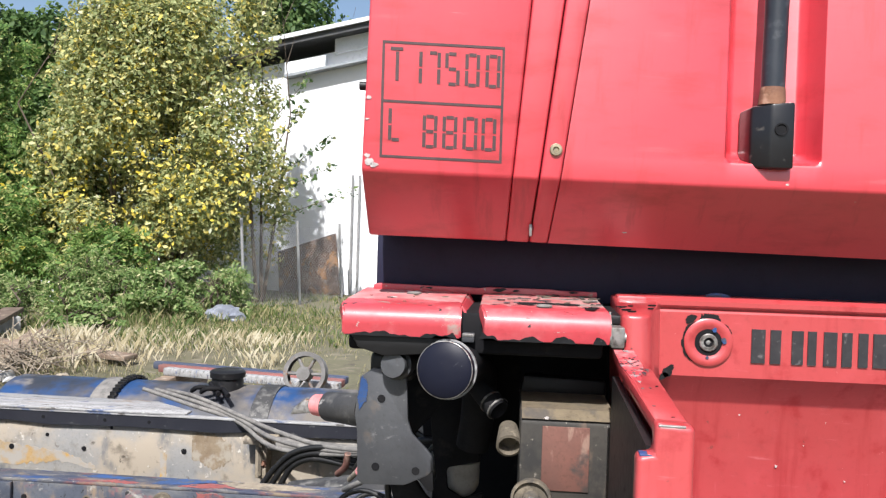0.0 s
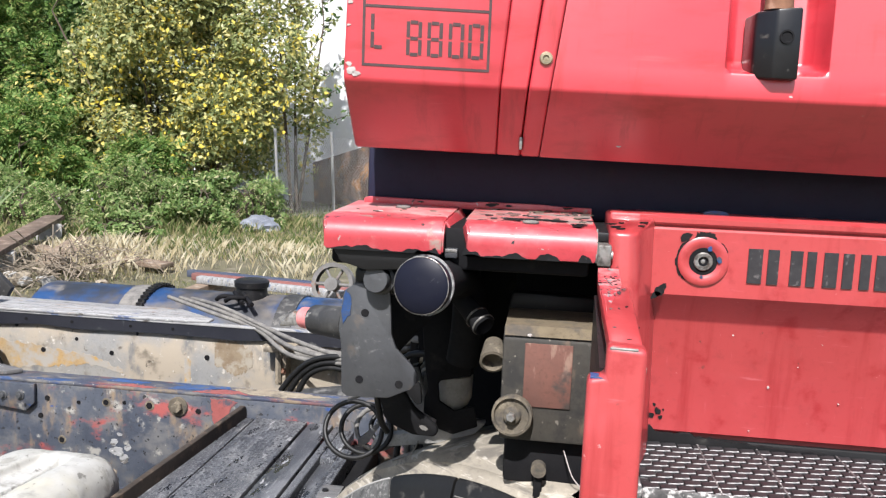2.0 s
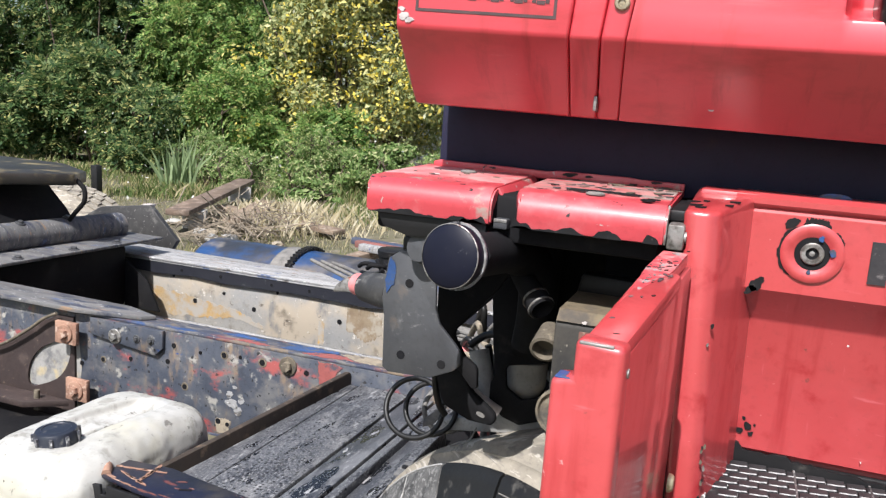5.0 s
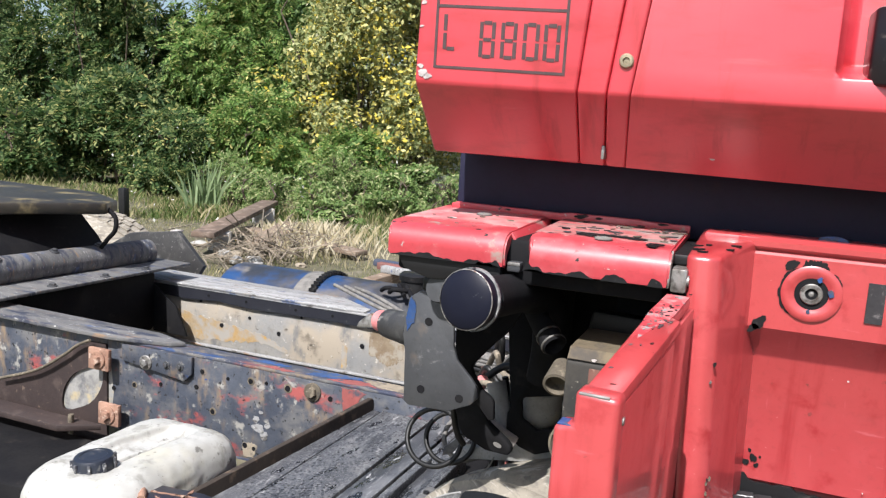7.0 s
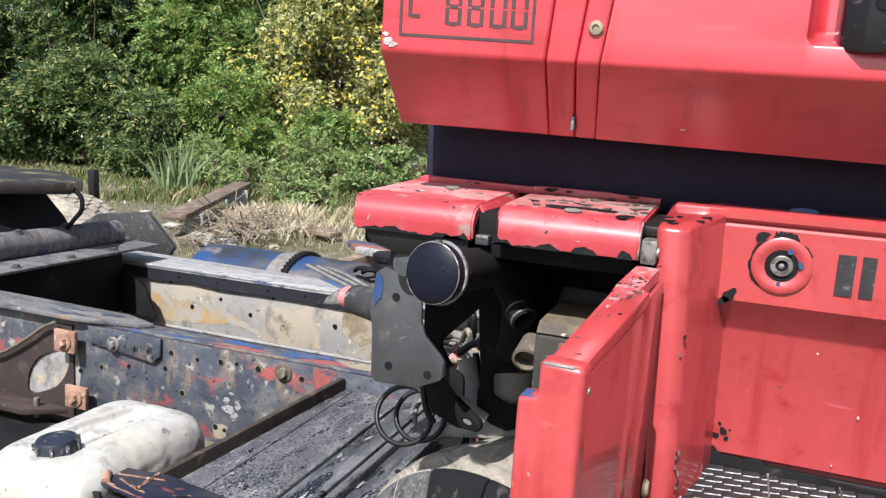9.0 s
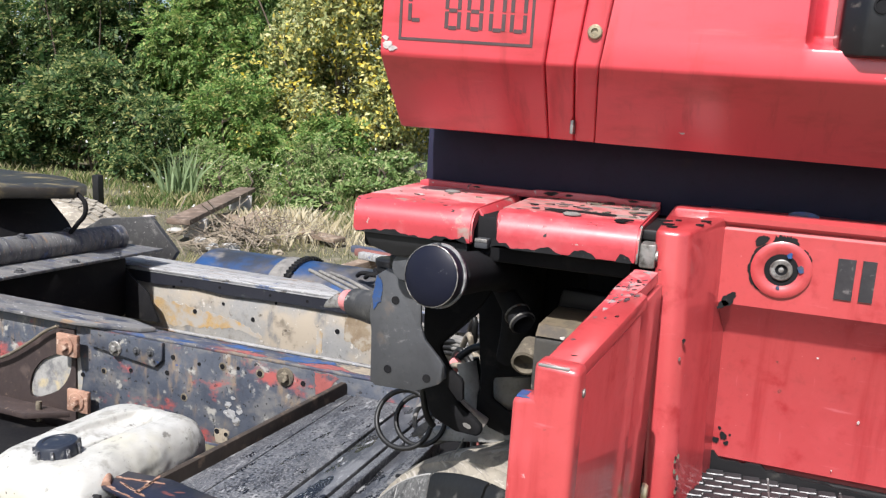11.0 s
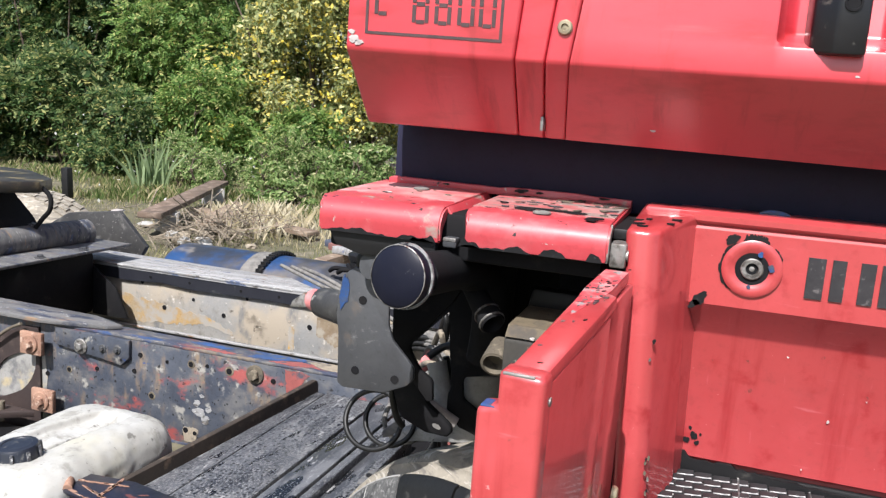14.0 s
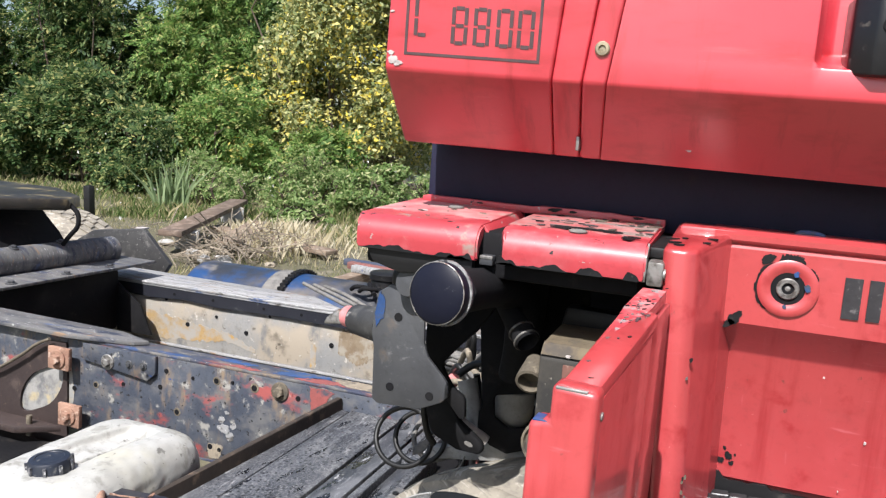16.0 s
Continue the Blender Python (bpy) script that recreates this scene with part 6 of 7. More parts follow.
part("cable_hook", prism(bmesh.new(), [(-0.372, 0.975), (-0.352, 0.985), (-0.330, 1.022), (-0.336, 1.026), (-0.352, 1.006), (-0.370, 0.990)], "y", 0.150, 0.158, 0.001), flange_worn, truck, "grey steel cable hook")

# ---- jerrycan on a shelf beside the deck ----
part("can_shelf", block(-1.22, -0.885, -0.16, 0.40, 0.575, 0.595, 0.003), black_under, truck, "dark shelf carrying canister")
can = thing("jerrycan", "dirty white plastic jerrycan with navy screw cap", "jerrycan")
bm = bmesh.new()
bmesh.ops.create_cube(bm, size=1.0)
bmesh.ops.subdivide_edges(bm, edges=list(bm.edges), cuts=95, use_grid_fill=True)
for v in bm.verts:
    q = v.co * 2
    n4 = (abs(q.x) ** 5 + abs(q.y) ** 6 + abs(q.z) ** 5) ** (1 / 5.3)
    q = q / max(n4, 1e-6)
    v.co = Vector((q.x * 0.126, q.y * 0.200, q.z * 0.135))
for v in bm.verts:
    x, y, z = v.co
    if z > 0.06:
        top_ = min(1.0, (z - 0.06) / 0.06)
        # grip recess: a step down on one side, a floor that falls away to a narrow slot under the handle
        run = 1 / (1 + math.exp(-(y + 0.055) / 0.005)) / (1 + math.exp((y - 0.118) / 0.006))
        xr = x - 0.14 * (y - 0.04)
        cut = 0.011 / (1 + math.exp(-(xr + 0.046 - 0.12 * max(0.0, y - 0.02)) / 0.0010)) + 0.010 * min(1.0, max(0.0, (xr + 0.046) / 0.050))
        cut += 0.045 * math.exp(-((xr - 0.007) / 0.0050) ** 6)
        v.co.z -= top_ * run * cut * (1 - min(1.0, max(0.0, (xr - 0.010) / 0.030)) ** 0.8)
        v.co.z += 0.008 * top_ * math.exp(-((x - 0.075) / 0.04) ** 2) * (1 - min(1.0, abs(y) / 0.2) ** 4)
        v.co.z -= 0.014 * top_ * math.exp(-((x + 0.012) ** 2 + (y + 0.095) ** 2) / 0.0028)
        v.co.z -= 0.010 * top_ * max(0.0, x) / 0.1
    v.co += Vector((x, y, z)).normalized() * (0.003 * noise.noise(Vector((x, y, z)) * 14) + 0.0018 * noise.noise(Vector((x, y, z)) * 45))
body = part("body", bm, can_mat, can, "", 70)
cap_at, cap_up = Vector((-0.012, -0.095, 0.110)), Vector((-0.05, -0.06, 1)).normalized()
cp = lathe(bmesh.new(), [(0.024, -0.015), (0.040, -0.004), (0.0415, 0.0), (0.0415, 0.004), (0.038, 0.006), (0.037, 0.031), (0.034, 0.036), (0.025, 0.0375), (0.024, 0.036), (0.0001, 0.0365)], cap_at, cap_up, 40)
cap_part = part("cap", cp, cap_mat, can, "navy blue ribbed screw cap")
cs = cap_up.orthogonal().normalized()
for k in range(9):
    a = 2 * math.pi * k / 9 + 0.3
    d = cs * math.cos(a) + cap_up.cross(cs) * math.sin(a)
    bm = bmesh.new()
    m = Matrix.Translation(cap_at + d * 0.0385 + cap_up * 0.017) @ Matrix(((d.x, cap_up.cross(d).x, cap_up.x), (d.y, cap_up.cross(d).y, cap_up.y), (d.z, cap_up.cross(d).z, cap_up.z))).to_4x4() @ Matrix.Diagonal((0.005, 0.005, 0.029, 1))
    bmesh.ops.create_cube(bm, size=1.0, matrix=m)
    part("cap_rib", bm, cap_worn, cap_part)
tube("cap_leash", [(0.020, -0.115, 0.112), (0.035, -0.128, 0.112), (0.060, -0.135, 0.106), (0.10, -0.12, 0.100), (0.125, -0.085, 0.100)], 0.0022, rubber, can, "thin retaining cord")
can.matrix_world = pose(-1.003, 0.125, 0.733, 0, 0, 0)

# ---- ground ----
def ground_height(x, y):
    return 0.10 * noise.noise((x * 0.25, y * 0.25, 0)) + 0.03 * noise.noise((x * 1.3, y * 1.3, 2)) if y > 3.5 else 0.0


bm = bmesh.new()
xs = [-600, -200, -80, -40] + [-30 + 0.6 * k for k in range(67)] + [14, 20, 40, 80, 200, 600]
ys = [-600, -200, -60, -20, -8, -4, -2, 0, 2] + [3.6 + 0.6 * k for k in range(34)] + [26, 32, 45, 80, 200, 600]
g = [[bm.verts.new((x, y, ground_height(x, y) if -30 < x < 10 and y < 24 else 0.0)) for x in xs] for y in ys]
for a, b in zip(g, g[1:]):
    for k in range(len(xs) - 1):
        bm.faces.new((a[k], a[k + 1], b[k + 1], b[k]))
tagged(part("ground", bm, dirt), "dry dirt yard with patchy grass", "ground", kind="structure")


# ---- plants ----
def leaves(n, spots, size, rs, flat=0.5, long=1.5):
    """n leaves at random in lobes (x, y, z, rx, ry, rz), as one mesh of folded four-cornered blades."""
    w = np.array([s[3] * s[4] * s[5] for s in spots]) ** 0.67
    which = rs.choice(len(spots), n, p=w / w.sum())
    s = np.array(spots)[which]
    d = rs.normal(size=(n, 3))
    d /= np.linalg.norm(d, axis=1, keepdims=True)
    r = rs.uniform(0.15, 1.0, n) ** 0.35
    wob = 1 + 0.22 * np.sin(d[:, 0] * 7 + which) * np.cos(d[:, 2] * 6 + which * 2)
    c = s[:, :3] + d * (r * wob)[:, None] * s[:, 3:]
    nrm = d * 0.6 + rs.normal(size=(n, 3)) * 0.7 + np.array([0, -0.2, flat])
    nrm /= np.linalg.norm(nrm, axis=1, keepdims=True)
    t = np.cross(nrm, rs.normal(size=(n, 3)))
    t /= np.linalg.norm(t, axis=1, keepdims=True)
    b = np.cross(nrm, t)
    sz = size * rs.uniform(0.55, 1.25, (n, 1))
    quad = np.stack([c - t * sz * long * 0.5, c + b * sz * 0.42 + nrm * sz * 0.12, c + t * sz * long * 0.5, c - b * sz * 0.42 + nrm * sz * 0.12], 1)
    keep = quad[:, :, 2].min(1) > 0.02
    return quad[keep]


def fronds(n, spots, size, rs):
    """Feathered leaves at random in lobes: pairs of leaflets along a drooping rib, as one mesh of blades."""
    w = np.array([s[3] * s[4] * s[5] for s in spots]) ** 0.67
    which = rs.choice(len(spots), n, p=w / w.sum())
    s = np.array(spots)[which]
    d = rs.normal(size=(n, 3))
    d /= np.linalg.norm(d, axis=1, keepdims=True)
    c = s[:, :3] + d * (rs.uniform(0.15, 1.0, n) ** 0.35)[:, None] * s[:, 3:]
    rib = d * 0.8 + rs.normal(size=(n, 3)) * 0.5 + np.array([0, -0.25, -0.15])
    rib /= np.linalg.norm(rib, axis=1, keepdims=True)
    up = d * 0.3 + rs.normal(size=(n, 3)) * 0.30 + np.array([0, -0.45, 0.8])
    side = np.cross(rib, up)
    side /= np.linalg.norm(side, axis=1, keepdims=True)
    up = np.cross(side, rib)
    quads = []
    ln = size * rs.uniform(0.6, 1.25, (n, 1))
    for k in range(6):
        for sg in ((-1, 1) if k < 5 else (0,)):
            base = c + rib * ln * (0.35 * k) - up * ln * (0.035 * k * k)
            ax = rib * (0.45 if sg else 1.0) + side * sg * 0.9 - up * 0.25 + rs.normal(size=(n, 3)) * 0.12
            ax /= np.linalg.norm(ax, axis=1, keepdims=True)
            l_ = ln * (1.0 - 0.06 * abs(k - 2))
            wd = np.cross(ax, up)
            wd /= np.linalg.norm(wd, axis=1, keepdims=True)
            quads.append(np.stack([base, base + ax * l_ * 0.5 + wd * l_ * 0.19, base + ax * l_, base + ax * l_ * 0.5 - wd * l_ * 0.19], 1))
    quad = np.concatenate(quads)
    return quad[quad[:, :, 2].min(1) > 0.02]


def leaf_mesh(name, quad, material, parent, label=""):
    n = len(quad)
    me = bpy.data.meshes.new(name)
    me.vertices.add(n * 4)
    me.vertices.foreach_set("co", quad.reshape(-1).astype(np.float32))
    me.loops.add(n * 6)
    idx = (np.arange(n)[:, None] * 4 + np.array([0, 1, 2, 0, 2, 3])).reshape(-1)
    me.loops.foreach_set("vertex_index", idx.astype(np.int32))
    me.polygons.add(n * 2)
    me.polygons.foreach_set("loop_start", np.arange(0, n * 6, 3).astype(np.int32))
    me.update(calc_edges=True)
    me.validate()
    me.materials.append(material)
    ob = new(name, me)
    ob.parent = parent
    return tagged(ob, label)


def shrub(name, x, y, w, d, h, n, size, material, seed, label, category, stems=7, low=0.0, lobes=16, long=1.5, feathered=False):
    """A bush: bent stems from the ground and a crown of many leaves in uneven lobes."""
    top = thing(name, label, category)
    rs = np.random.RandomState(seed)
    spots = []
    for k in range(lobes):
        a, q, e = rs.uniform(0, 6.28), rs.uniform(0, 1) ** 0.6, rs.uniform(low, 1)
        fall = 1 - 0.55 * max(0, e - 0.45) / 0.55
        spots.append((x + w * 0.36 * q * math.cos(a) * fall, y + d * 0.36 * q * math.sin(a) * fall, h * (0.12 + 0.76 * e), *(rs.uniform(0.085, 0.19) * np.array([w, d, h * 0.8]))))
    leaf_mesh("crown", fronds(n // 8, spots, size, rs) if feathered else leaves(n, spots, size, rs, long=long), material, top)
    bm = bmesh.new()
    for k in range(stems):
        a, r = rs.uniform(0, 6.28), rs.uniform(0.05, 0.32)
        base = Vector((x + 0.12 * w * math.cos(a), y + 0.12 * d * math.sin(a), -0.05))
        tip = Vector((x + r * w * math.cos(a), y + r * d * math.sin(a), h * rs.uniform(0.6, 0.9)))
        mid = (base + tip) / 2 + Vector((rs.normal() * 0.1 * w, rs.normal() * 0.1 * d, 0.1 * h))
        rod(base, mid, 0.018 + 0.004 * h, 8, 0.014, bm)
        rod(mid, tip, 0.014, 8, 0.004, bm)
        for q in range(3):
            s0 = mid.lerp(tip, rs.uniform(0, 0.8))
            rod(s0, s0 + Vector((rs.normal() * 0.07 * w, rs.normal() * 0.07 * d, 0.08 * h)), 0.012, 6, 0.004, bm)
    part("trunk", bm, bark, top)
    return top


tree = shrub("yellowing_tree", -7.35, 14.2, 5.6, 4.0, 7.6, 84000, 0.075, leaf_yellow, 3, "broad young tree with olive leaves turning yellow", "tree", 11, 0.06, 80)
rs = np.random.RandomState(44)
spots = [(-7.1 + 1.15 * rs.normal(), 13.0 + 0.4 * rs.normal(), 2.4 + 0.85 * rs.normal(), 0.45, 0.35, 0.32) for k in range(30)]
leaf_mesh("golden_leaves", leaves(1300, spots, 0.072, rs), leaf_gold, tree, "leaves turned bright yellow")
tree = shrub("yellowing_tree", -5.45, 15.0, 1.9, 2.0, 7.4, 4200, 0.088, leaf_yellow, 8, "thin young tree with sparse yellowing leaves", "tree", 3, 0.12, 30)
# bare twigs with a few leaves reaching out before the white wall
bm = bmesh.new()
spots = []
for a, b in (((-5.2, 15.2, 1.7), (-3.5, 15.5, 2.38)), ((-5.1, 15.3, 2.3), (-4.0, 15.5, 2.85)), ((-5.1, 15.3, 2.6), (-4.05, 15.5, 3.42)), ((-5.1, 15.3, 3.3), (-4.6, 15.5, 4.15)), ((-5.1, 15.3, 3.9), (-4.5, 15.5, 4.75))):
    a, b = Vector(a), Vector(b)
    rod(a, b, 0.012, 6, 0.003, bm)
    for q in (0.35, 0.55, 0.72, 0.86, 1.0):
        p = a.lerp(b, q)
        spots.append((p.x, p.y, p.z, 0.13, 0.12, 0.12))
part("twigs", bm, bark, tree)
leaf_mesh("twig_leaves", leaves(230, spots, 0.095, rs), leaf_green, tree)
for k, (x, y, w, d, h, n, mt) in enumerate((
        (-11.2, 14.5, 4.6, 3.4, 6.2, 32000, leaf_bright), (-14.6, 14.0, 5.0, 3.6, 6.6, 30000, leaf_green), (-18.4, 13.0, 5.2, 3.8, 6.6, 24000, leaf_green), (-22.5, 11.5, 5.6, 4.0, 5.6, 9000, leaf_dark),
        (-12.6, 12.0, 3.4, 2.4, 2.4, 15000, leaf_green), (-15.8, 10.8, 3.8, 2.6, 2.8, 16000, leaf_green), (-9.6, 12.8, 2.8, 2.2, 2.2, 13000, leaf_bright), (-19.5, 9.4, 4.0, 3.0, 3.0, 13000, leaf_green),
        (-7.4, 12.7, 2.6, 1.6, 1.5, 7500, leaf_bright), (-11.0, 11.6, 2.6, 1.8, 1.7, 8000, leaf_green), (-14.0, 10.6, 2.6, 1.8, 1.7, 8000, leaf_green), (-17.3, 9.6, 3.0, 2.0, 2.0, 9000, leaf_green), (-9.2, 14.6, 3.0, 2.4, 3.6, 13000, leaf_bright), (-12.9, 14.8, 3.2, 2.6, 4.0, 13000, leaf_green), (-16.5, 13.2, 3.4, 2.6, 3.8, 13000, leaf_green))):
    shrub("hedge_bush", x, y, w, d, h, int(n * 1.25), (0.105, 0.135, 0.115)[k % 3], mt, 20 + k, "dense green hedge bush with feathered leaves", "bush", 7, 0.0, 46, 1.9, True)
for k, (x, y, w, h, n) in enumerate(((-13.8, 20, 7, 7.6, 28000), (-20, 18.5, 8, 8.0, 10000), (-27, 15, 8, 8.5, 8000), (-7.5, 24.5, 8, 10.5, 12000), (0.5, 27, 9, 11, 8000), (-17.5, 16.5, 5.5, 5.0, 9000), (-24, 18, 6, 7, 6000))):
    shrub("background_tree", x, y, w, w * 0.7, h, n, 0.15, leaf_dark, 60 + k, "dark green tree standing behind hedge", "tree", 6, 0.0, 22)

for k, (x, y, w, h, n) in enumerate(((-7.2, 11.6, 2.2, 1.15, 7000), (-5.9, 12.3, 2.0, 0.95, 5500), (-8.9, 11.0, 1.6, 0.9, 4000), (-6.6, 10.6, 1.2, 0.6, 2200), (-7.6, 10.2, 1.5, 0.75, 3600), (-5.6, 11.0, 1.6, 0.85, 4200), (-4.9, 11.9, 1.4, 0.9, 3600), (-5.9, 9.4, 1.3, 0.45, 2000))):
    shrub("tall_weed", x, y, w, 1.0, h, n, 0.045 if k % 2 else 0.060, leaf_tall, 90 + k, "tall light green weeds with thin stalks", "weeds", 14, 0.0, 30, 2.2, k % 2 == 0)

# spiky plant
yucca = thing("spiky_plant", "clump of upright blue-green sword leaves", "plant")
rs = np.random.RandomState(5)
for k in range(64):
    bm = bmesh.new()
    a, tilt, ln = rs.uniform(0, 6.28), abs(rs.normal()) * 0.25, rs.uniform(0.55, 1.05)
    base = Vector((-8.42 + 0.14 * rs.normal(), 9.65 + 0.14 * rs.normal(), -0.06))
    d = Vector((math.cos(a) * math.sin(tilt), math.sin(a) * math.sin(tilt), math.cos(tilt)))
    s_ = d.cross(Vector((math.sin(a * 3), math.cos(a * 3), 0.2))).normalized() * 0.016
    mid, tip = base + d * ln * 0.55, base + d * ln + Vector((d.x, d.y, -0.1)) * 0.25
    v = [bm.verts.new(q) for q in (base - s_, base + s_, mid + s_ * 1.2, mid - s_ * 1.2, tip)]
    bm.faces.new(v[:4])
    bm.faces.new((v[3], v[2], v[4]))
    part("sword_leaf", bm, leaf_yucca, yucca, smooth=0)


def blades(name, n, area, h, material, seed, label, category="grass", width=0.010):
    """Thin leaning blades strewn over an area (x0, x1, y0, y1) that takes a test of its own."""
    rs = np.random.RandomState(seed)
    x = rs.uniform(area[0], area[1], n)
    y = rs.uniform(area[2], area[3], n)
    den = np.array([noise.noise((a * 0.7, b * 0.7, seed)) for a, b in zip(x, y)])
    keep = den + rs.normal(size=n) * 0.25 > 0.0
    x, y, den = x[keep], y[keep], den[keep]
    z = np.array([ground_height(a, b) for a, b in zip(x, y)])
    m = len(x)
    hh = h * rs.uniform(0.35, 1.2, m) * (0.7 + np.clip(den, 0, 1))
    a = rs.uniform(0, 6.28, m)
    lean_ = rs.uniform(0.1, 0.7, m) * hh
    wv = np.stack([np.cos(a + 1.5), np.sin(a + 1.5), 0 * a], 1) * width * rs.uniform(0.6, 1.4, (m, 1))
    base = np.stack([x, y, z - 0.01], 1)
    mid = base + np.stack([np.cos(a) * lean_ * 0.3, np.sin(a) * lean_ * 0.3, hh * 0.6], 1)
    tip = base + np.stack([np.cos(a) * lean_, np.sin(a) * lean_, hh], 1)
    quad = np.stack([base - wv, base + wv, mid + wv * 0.7, tip], 1)
    return tagged(leaf_mesh(name, quad, material, None, label), "", category, kind="stuff")


blades("dry_grass", 70000, (-14, -1.5, 4.2, 12.5), 0.075, leaf_grass, 1, "pale dry grass tufts across the yard", "grass", 0.0028)
blades("dry_stalks", 3200, (-6.2, -2.6, 6.6, 9.6), 0.22, leaf_straw, 7, "pale dry stalks behind the fuel tank", "grass", 0.0014)
blades("weeds", 42000, (-19, -3.0, 8.2, 13.5), 0.18, leaf_weed, 2, "green weeds at the foot of the hedge", "weeds", 0.007)
blades("short_grass", 14000, (-6.5, 2, 9.0, 17.5), 0.13, leaf_weed, 3, "short worn grass in front of building")
rs = np.random.RandomState(9)
spots = [(-8.6, 8.6, 0.30, 0.7, 0.7, 0.15), (-7.6, 10.4, 0.5, 0.9, 0.5, 0.25), (-6.6, 7.0, 0.2, 0.6, 0.8, 0.12), (-6.2, 12.3, 0.6, 1.6, 0.4, 0.4), (-11, 11.0, 0.9, 1.4, 0.3, 0.6), (-15, 9.6, 1.0, 1.6, 0.4, 0.5)]
tagged(leaf_mesh("weed_flowers", leaves(90, spots, 0.04, rs), flower_white, None, "small white wild carrot flower heads"), "", "flowers", kind="stuff")

# heap of dry sticks and straw behind the truck
bm = bmesh.new()
rs = np.random.RandomState(17)
for k in range(200):
    c = Vector((-5.05 + rs.normal() * 0.30, 6.55 + rs.normal() * 0.45, 0.03 + abs(rs.normal()) * 0.11))
    a, e, ln = rs.uniform(0, 6.28), rs.normal() * 0.45, rs.uniform(0.2, 0.8)
    d = Vector((math.cos(a) * math.cos(e), math.sin(a) * math.cos(e), math.sin(e))) * ln * 0.5
    r = rs.uniform(0.004, 0.010)
    sdv = d.orthogonal().normalized() * r
    up_ = d.cross(sdv).normalized() * r
    lo_ = [bm.verts.new(c - d + o) for o in (sdv, up_, -sdv, -up_)]
    hi_ = [bm.verts.new(c + d + o * 0.5) for o in (sdv, up_, -sdv, -up_)]
    for q in range(4):
        bm.faces.new((lo_[q], lo_[(q + 1) % 4], hi_[(q + 1) % 4], hi_[q]))
for v in bm.verts:
    v.co.z = max(v.co.z, 0.01)
tagged(part("brush_pile", bm, shader("bleached_sticks", (0.30, 0.25, 0.19), (0.17, 0.14, 0.105), 5, 0.9, island=0.45), smooth=0), "heap of bleached dry sticks and straw", "sticks", kind="stuff")
concrete_grey = shader("grey_rubble", (0.42, 0.41, 0.39), (0.30, 0.29, 0.27), 8, 0.9, bump=0.2)
for k in range(14):
    bm = bmesh.new()
    bmesh.ops.create_icosphere(bm, subdivisions=2, radius=1.0)
    for v in bm.verts:
        v.co *= 1 + 0.4 * noise.noise(v.co * 1.7 + Vector((k, 0, 0)))
    bm.transform(Matrix.Translation((-5.2 + rs.normal() * 0.5, 6.15 + rs.normal() * 0.3, 0.04)) @ Matrix.Diagonal((*(rs.uniform(0.04, 0.11, 3) * (1, 1, 0.6)), 1)))
    tagged(part("stone", bm, concrete_grey if k % 2 else tan_dust, None, "", 30), "pale rubble stone lying in dry weeds", "stone", "rubble stones")

# ---- yard clutter ----
def beam(name, p, q, w, h, material, label, category, group=""):
    p, q = Vector(p), Vector(q)
    d = (q - p).normalized()
    bm = block(-w / 2, w / 2, 0, (q - p).length, -h, 0, 0.012)
    ob = tagged(part(name, bm, material), label, category, group)
    s_ = d.cross(Vector((0, 0, 1))).normalized()
    ob.matrix_world = Matrix.Translation(p) @ Matrix(((s_.x, d.x, (s_.cross(d)).x), (s_.y, d.y, s_.cross(d).y), (s_.z, d.z, s_.cross(d).z))).to_4x4()
    return ob


beam_brown = shader("dull_brown_beam", (0.15, 0.105, 0.078), (0.09, 0.065, 0.05), 4, 0.85, layers=[((0.25, 0.19, 0.15), 7, 0.62, 0.08, 0.9)], bump=0.2)
beam("beam_prop", (-6.75, 8.95, 0.235), (-6.95, 9.15, 0.235), 0.30, 0.24, concrete_grey, "grey concrete block propping up a beam", "block")
beam("beam_prop", (-5.72, 6.55, 0.208), (-5.85, 6.75, 0.208), 0.26, 0.21, concrete_grey, "grey concrete block propping up a beam", "block")
beam("timber_beam", (-5.60, 6.1, 0.27), (-7.10, 9.6, 0.30), 0.26, 0.065, beam_brown, "long rust-brown beam propped in weeds", "beam")
beam("timber_plank", (-5.2, 6.6, 0.16), (-5.8, 8.2, 0.20), 0.30, 0.06, wood_old, "weathered timber plank on the ground", "plank", "planks in the weeds")
beam("timber_plank", (-4.2, 7.2, 0.10), (-6.2, 7.7, 0.14), 0.22, 0.06, wood_old, "weathered timber plank on the ground", "plank", "planks in the weeds")
beam("timber_post", (-8.47, 8.0, 0.44), (-8.47, 8.02, -0.02), 0.11, 0.11, black_plastic, "short dark timber post", "post")
for k, (mt, lab) in enumerate(((shader("faded_navy_bar", (0.035, 0.05, 0.10), (0.06, 0.07, 0.10), 6, 0.6), "faded navy steel drawbar"), (shader("faded_red_bar", (0.26, 0.09, 0.08), (0.18, 0.08, 0.07), 6, 0.6), "faded red steel drawbar"), (flange_dust, "pale grey steel bar"))):
    beam("steel_bar", (-3.0 + 0.1 * k, 5.15 - 0.13 * k, 0.40), (-1.35, 4.85 - 0.13 * k, 0.40), 0.075, 0.06, mt, lab + " lying behind the truck", "bar", "scrap bars")
beam("bar_trestle", (-2.75, 4.55, 0.34), (-2.75, 5.5, 0.34), 0.12, 0.34, wood_old, "low timber trestle under scrap bars", "trestle")
beam("bar_trestle", (-1.55, 4.3, 0.34), (-1.55, 5.2, 0.34), 0.12, 0.34, wood_old, "low timber trestle under scrap bars", "trestle")
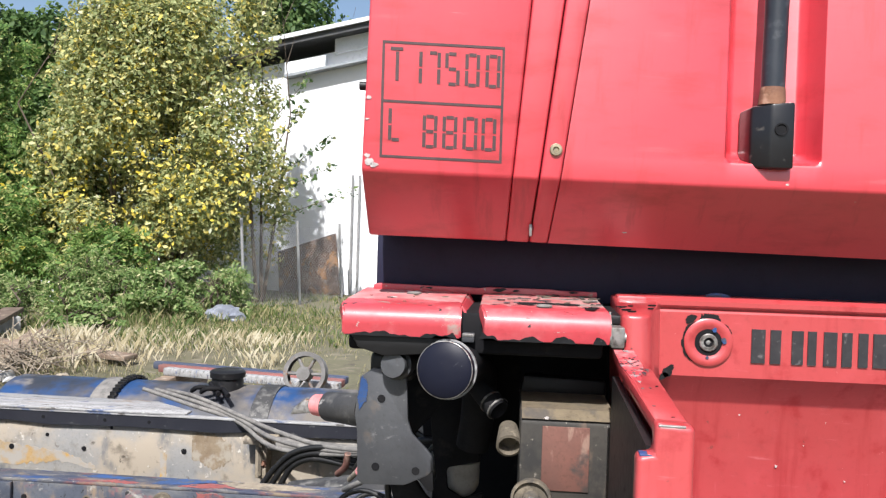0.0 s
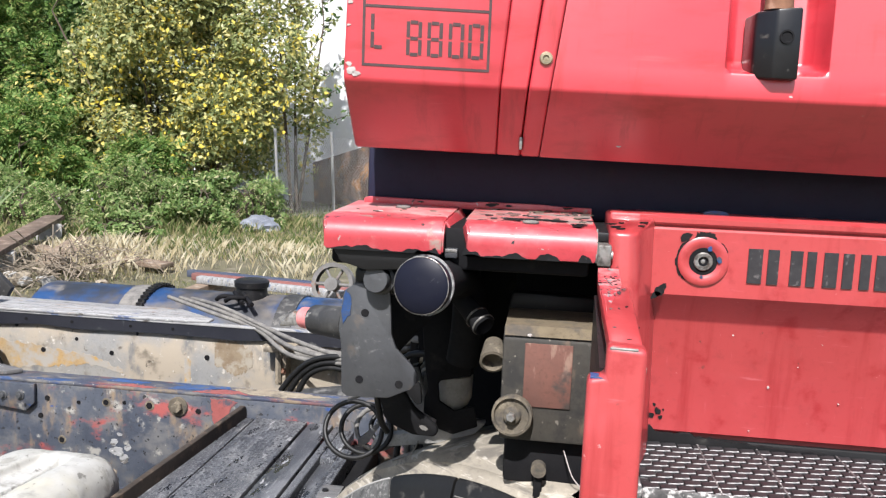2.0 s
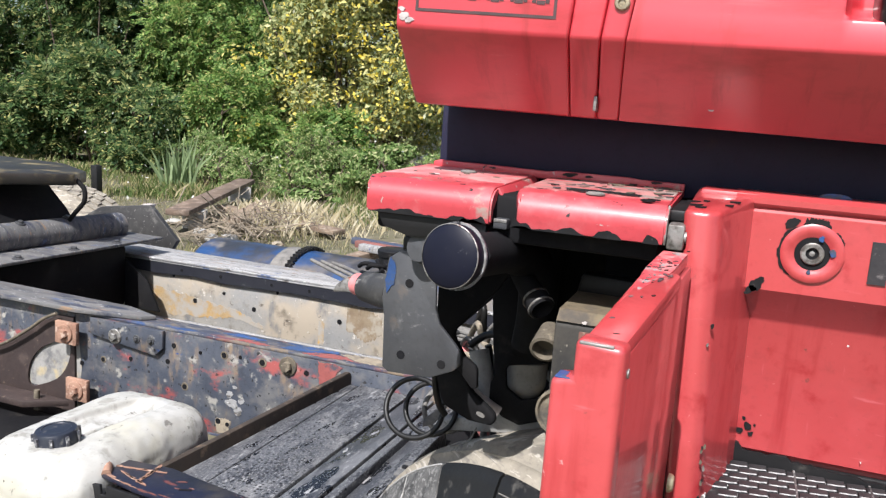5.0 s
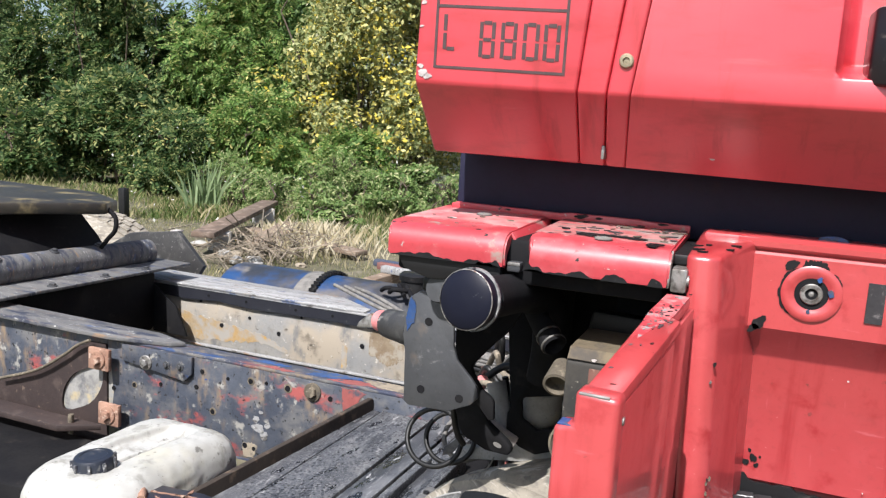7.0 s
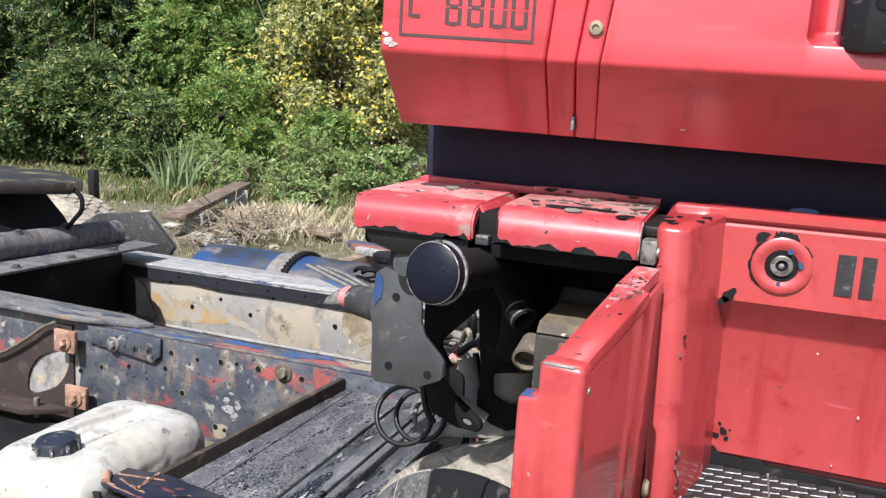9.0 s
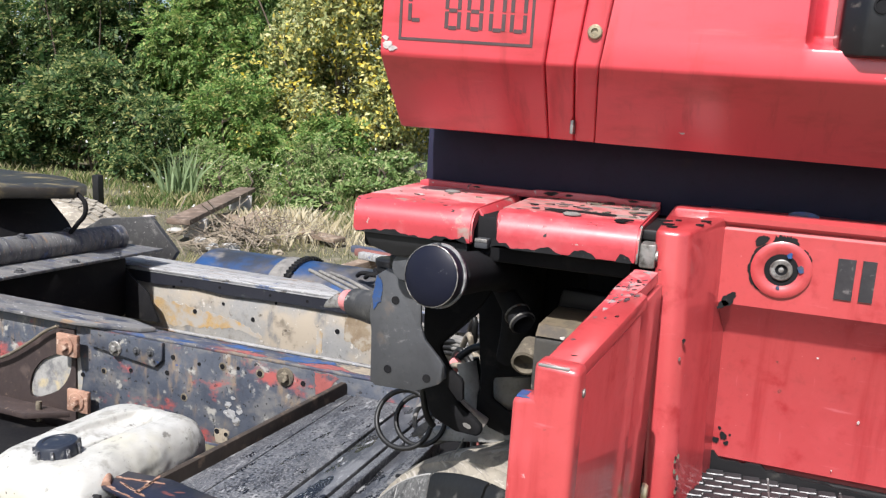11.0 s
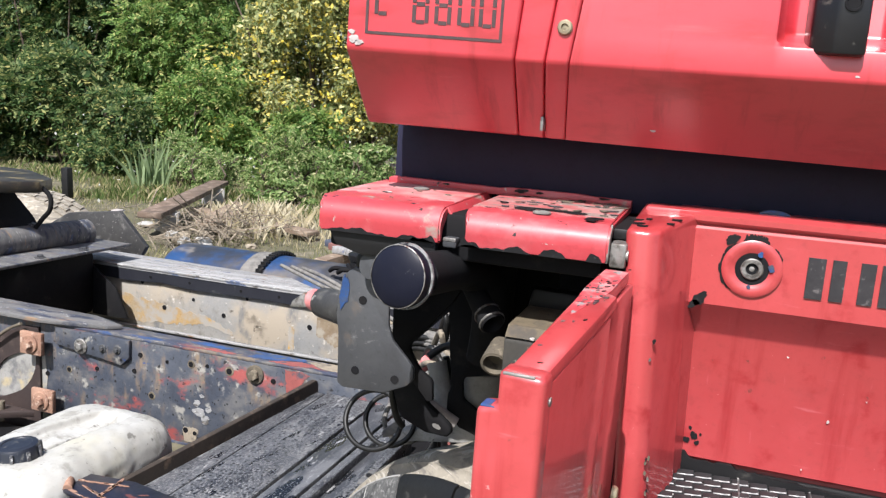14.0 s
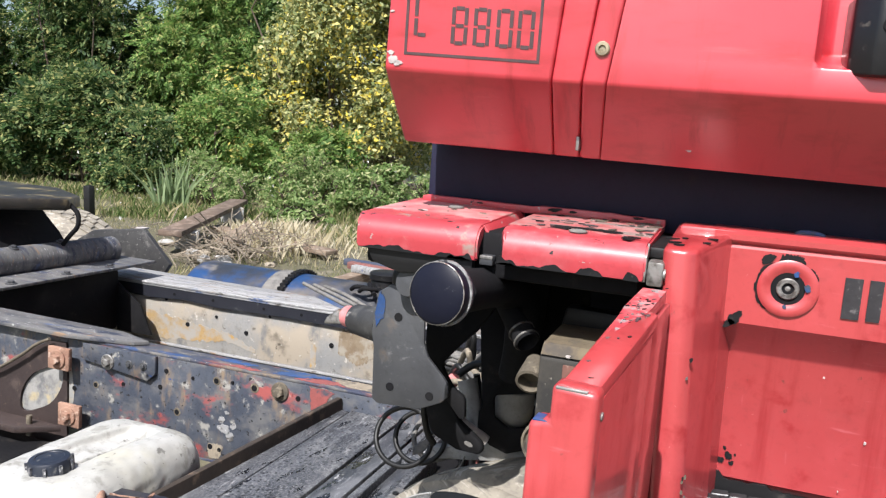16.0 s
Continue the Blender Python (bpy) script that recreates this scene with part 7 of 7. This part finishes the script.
wheel_grey = shader("dull_grey_wheel_paint", (0.17, 0.165, 0.16), (0.11, 0.105, 0.10), 12, 0.7, layers=[((0.16, 0.09, 0.06), 14, 0.63, 0.06, 0.85)])
wh = thing("barrow_wheel", "grey spoked steel wheel leaning on scrap bars", "wheel")
part("rim", lathe(bmesh.new(), [(0.125, -0.03), (0.155, -0.035), (0.155, 0.035), (0.125, 0.03)], (-1.55, 4.36, 0.492), (-0.1, -1, 0.25), 32, caps=False), wheel_grey, wh)
for k in range(6):
    a = k * math.pi / 3
    part("spoke", rod((-1.55, 4.36, 0.492), (-1.55 + 0.135 * math.cos(a), 4.36 + 0.034 * math.sin(a), 0.492 + 0.135 * math.sin(a)), 0.012, 8), wheel_grey, wh)
part("hub", rod((-1.55, 4.40, 0.482), (-1.56, 4.32, 0.502), 0.05, 14), wheel_grey, wh)
bm = bmesh.new()
bmesh.ops.create_icosphere(bm, subdivisions=3, radius=1.0)
for v in bm.verts:
    v.co = Vector((v.co.x * 0.30, v.co.y * 0.22, max(v.co.z, -0.2) * 0.20)) * (1 + 0.35 * noise.noise(v.co * 2.6))
ob = tagged(part("plastic_bag", bm, shader("grey_white_plastic_film", (0.24, 0.26, 0.30), (0.14, 0.15, 0.18), 5, 0.35), smooth=20), "crumpled pale plastic bag on grass", "bag")
ob.matrix_world = pose(-4.75, 11.6, 0.05, 0, 0, 20)

# ---- building ----
house = thing("white_shed", "white rendered shed with dark roof verge", "building")
part("wall", prism(bmesh.new(), [(-7.9, -0.1), (9.5, -0.1), (9.5, 5.0), (0.8, 7.1), (-7.9, 5.15)], "y", 18.2, 18.5), concrete_white, house)
part("side_wall", block(-7.9, -7.6, 18.5, 27, -0.1, 5.15, 0.0), concrete_white, house)
part("roof_sheet", prism(bmesh.new(), [(-8.6, 5.28), (0.8, 7.36), (10.2, 5.2), (10.2, 5.35), (0.8, 7.54), (-8.6, 5.46)], "y", 17.7, 27), roof_dark, house)
part("verge_board", prism(bmesh.new(), [(-8.6, 5.42), (0.8, 7.50), (0.8, 7.60), (-8.6, 5.52)], "y", 17.62, 17.7), roof_white, house)
part("gable_board", prism(bmesh.new(), [(-4.55, 5.82), (0.8, 7.00), (0.8, 7.35), (-4.55, 6.17)], "y", 18.05, 18.2), roof_white, house)
part("eave_box", prism(bmesh.new(), [(-5.75, 5.22), (-4.75, 5.42), (-4.75, 5.76), (-5.75, 5.56)], "y", 17.95, 18.2, 0.01), roof_white, house)
part("gutter_strip", prism(bmesh.new(), [(-5.75, 5.20), (-3.2, 5.76), (-3.2, 5.82), (-5.75, 5.26)], "y", 17.9, 18.2), shader("grey_drip_strip", (0.30, 0.32, 0.34), (0.22, 0.24, 0.26), 3, 0.6), house)
for x in (-4.03, -3.86):
    part("wall_pipe", rod((x, 18.12, 0.0), (x, 18.12, 2.9), 0.028, 10), wire_mat, house)
tagged(part("rusty_panel", prism(bmesh.new(), [(-5.60, 0.02), (-4.13, 0.02), (-4.28, 1.48), (-5.66, 1.00)], "y", 17.5, 17.56, 0.01), wood_rust), "rusty brown panel leaning at white wall", "panel")

# ---- chain-link fence ----
fence = thing("wire_fence", "sagging chain-link fence with thin steel posts", "fence")
f0, f1, fh = Vector((-4.78, 12.6, 0)), Vector((-4.05, 17.3, 0)), 1.60
for u in (0.0, 0.5, 1.0):
    p = f0.lerp(f1, u)
    part("post", rod(p, p + Vector((-0.10, 0, fh + 0.1)), 0.028, 10), wire_mat, fence)
me_v, me_f = [], []
L_ = (f1 - f0).length
dirn = (f1 - f0).normalized()
sd = Vector((dirn.y, -dirn.x, 0)) * 0.0016
k = -fh
while k < L_:
    for sgn in (1, -1):
        a0, a1 = (max(k, 0), min(k + fh, L_))
        if a1 <= a0:
            continue
        za, zb = (a0 - k, a1 - k) if sgn > 0 else (fh - (a0 - k), fh - (a1 - k))
        n0 = len(me_v)
        A, B = f0 + dirn * a0 + Vector((0, 0, za)), f0 + dirn * a1 + Vector((0, 0, zb))
        for c in (A, B):
            for o in (sd + Vector((0, 0, 0.002)), -sd + Vector((0, 0, 0.002)), -sd - Vector((0, 0, 0.002)), sd - Vector((0, 0, 0.002))):
                me_v.append(c + o)
        me_f += [(n0 + i, n0 + (i + 1) % 4, n0 + 4 + (i + 1) % 4, n0 + 4 + i) for i in range(4)]
    k += 0.085
me = bpy.data.meshes.new("wire_mesh")
me.from_pydata(me_v, [], me_f)
me.materials.append(wire_mat)
wm = new("wire_mesh", me)
wm.parent = fence
tagged(wm, kind="stuff")
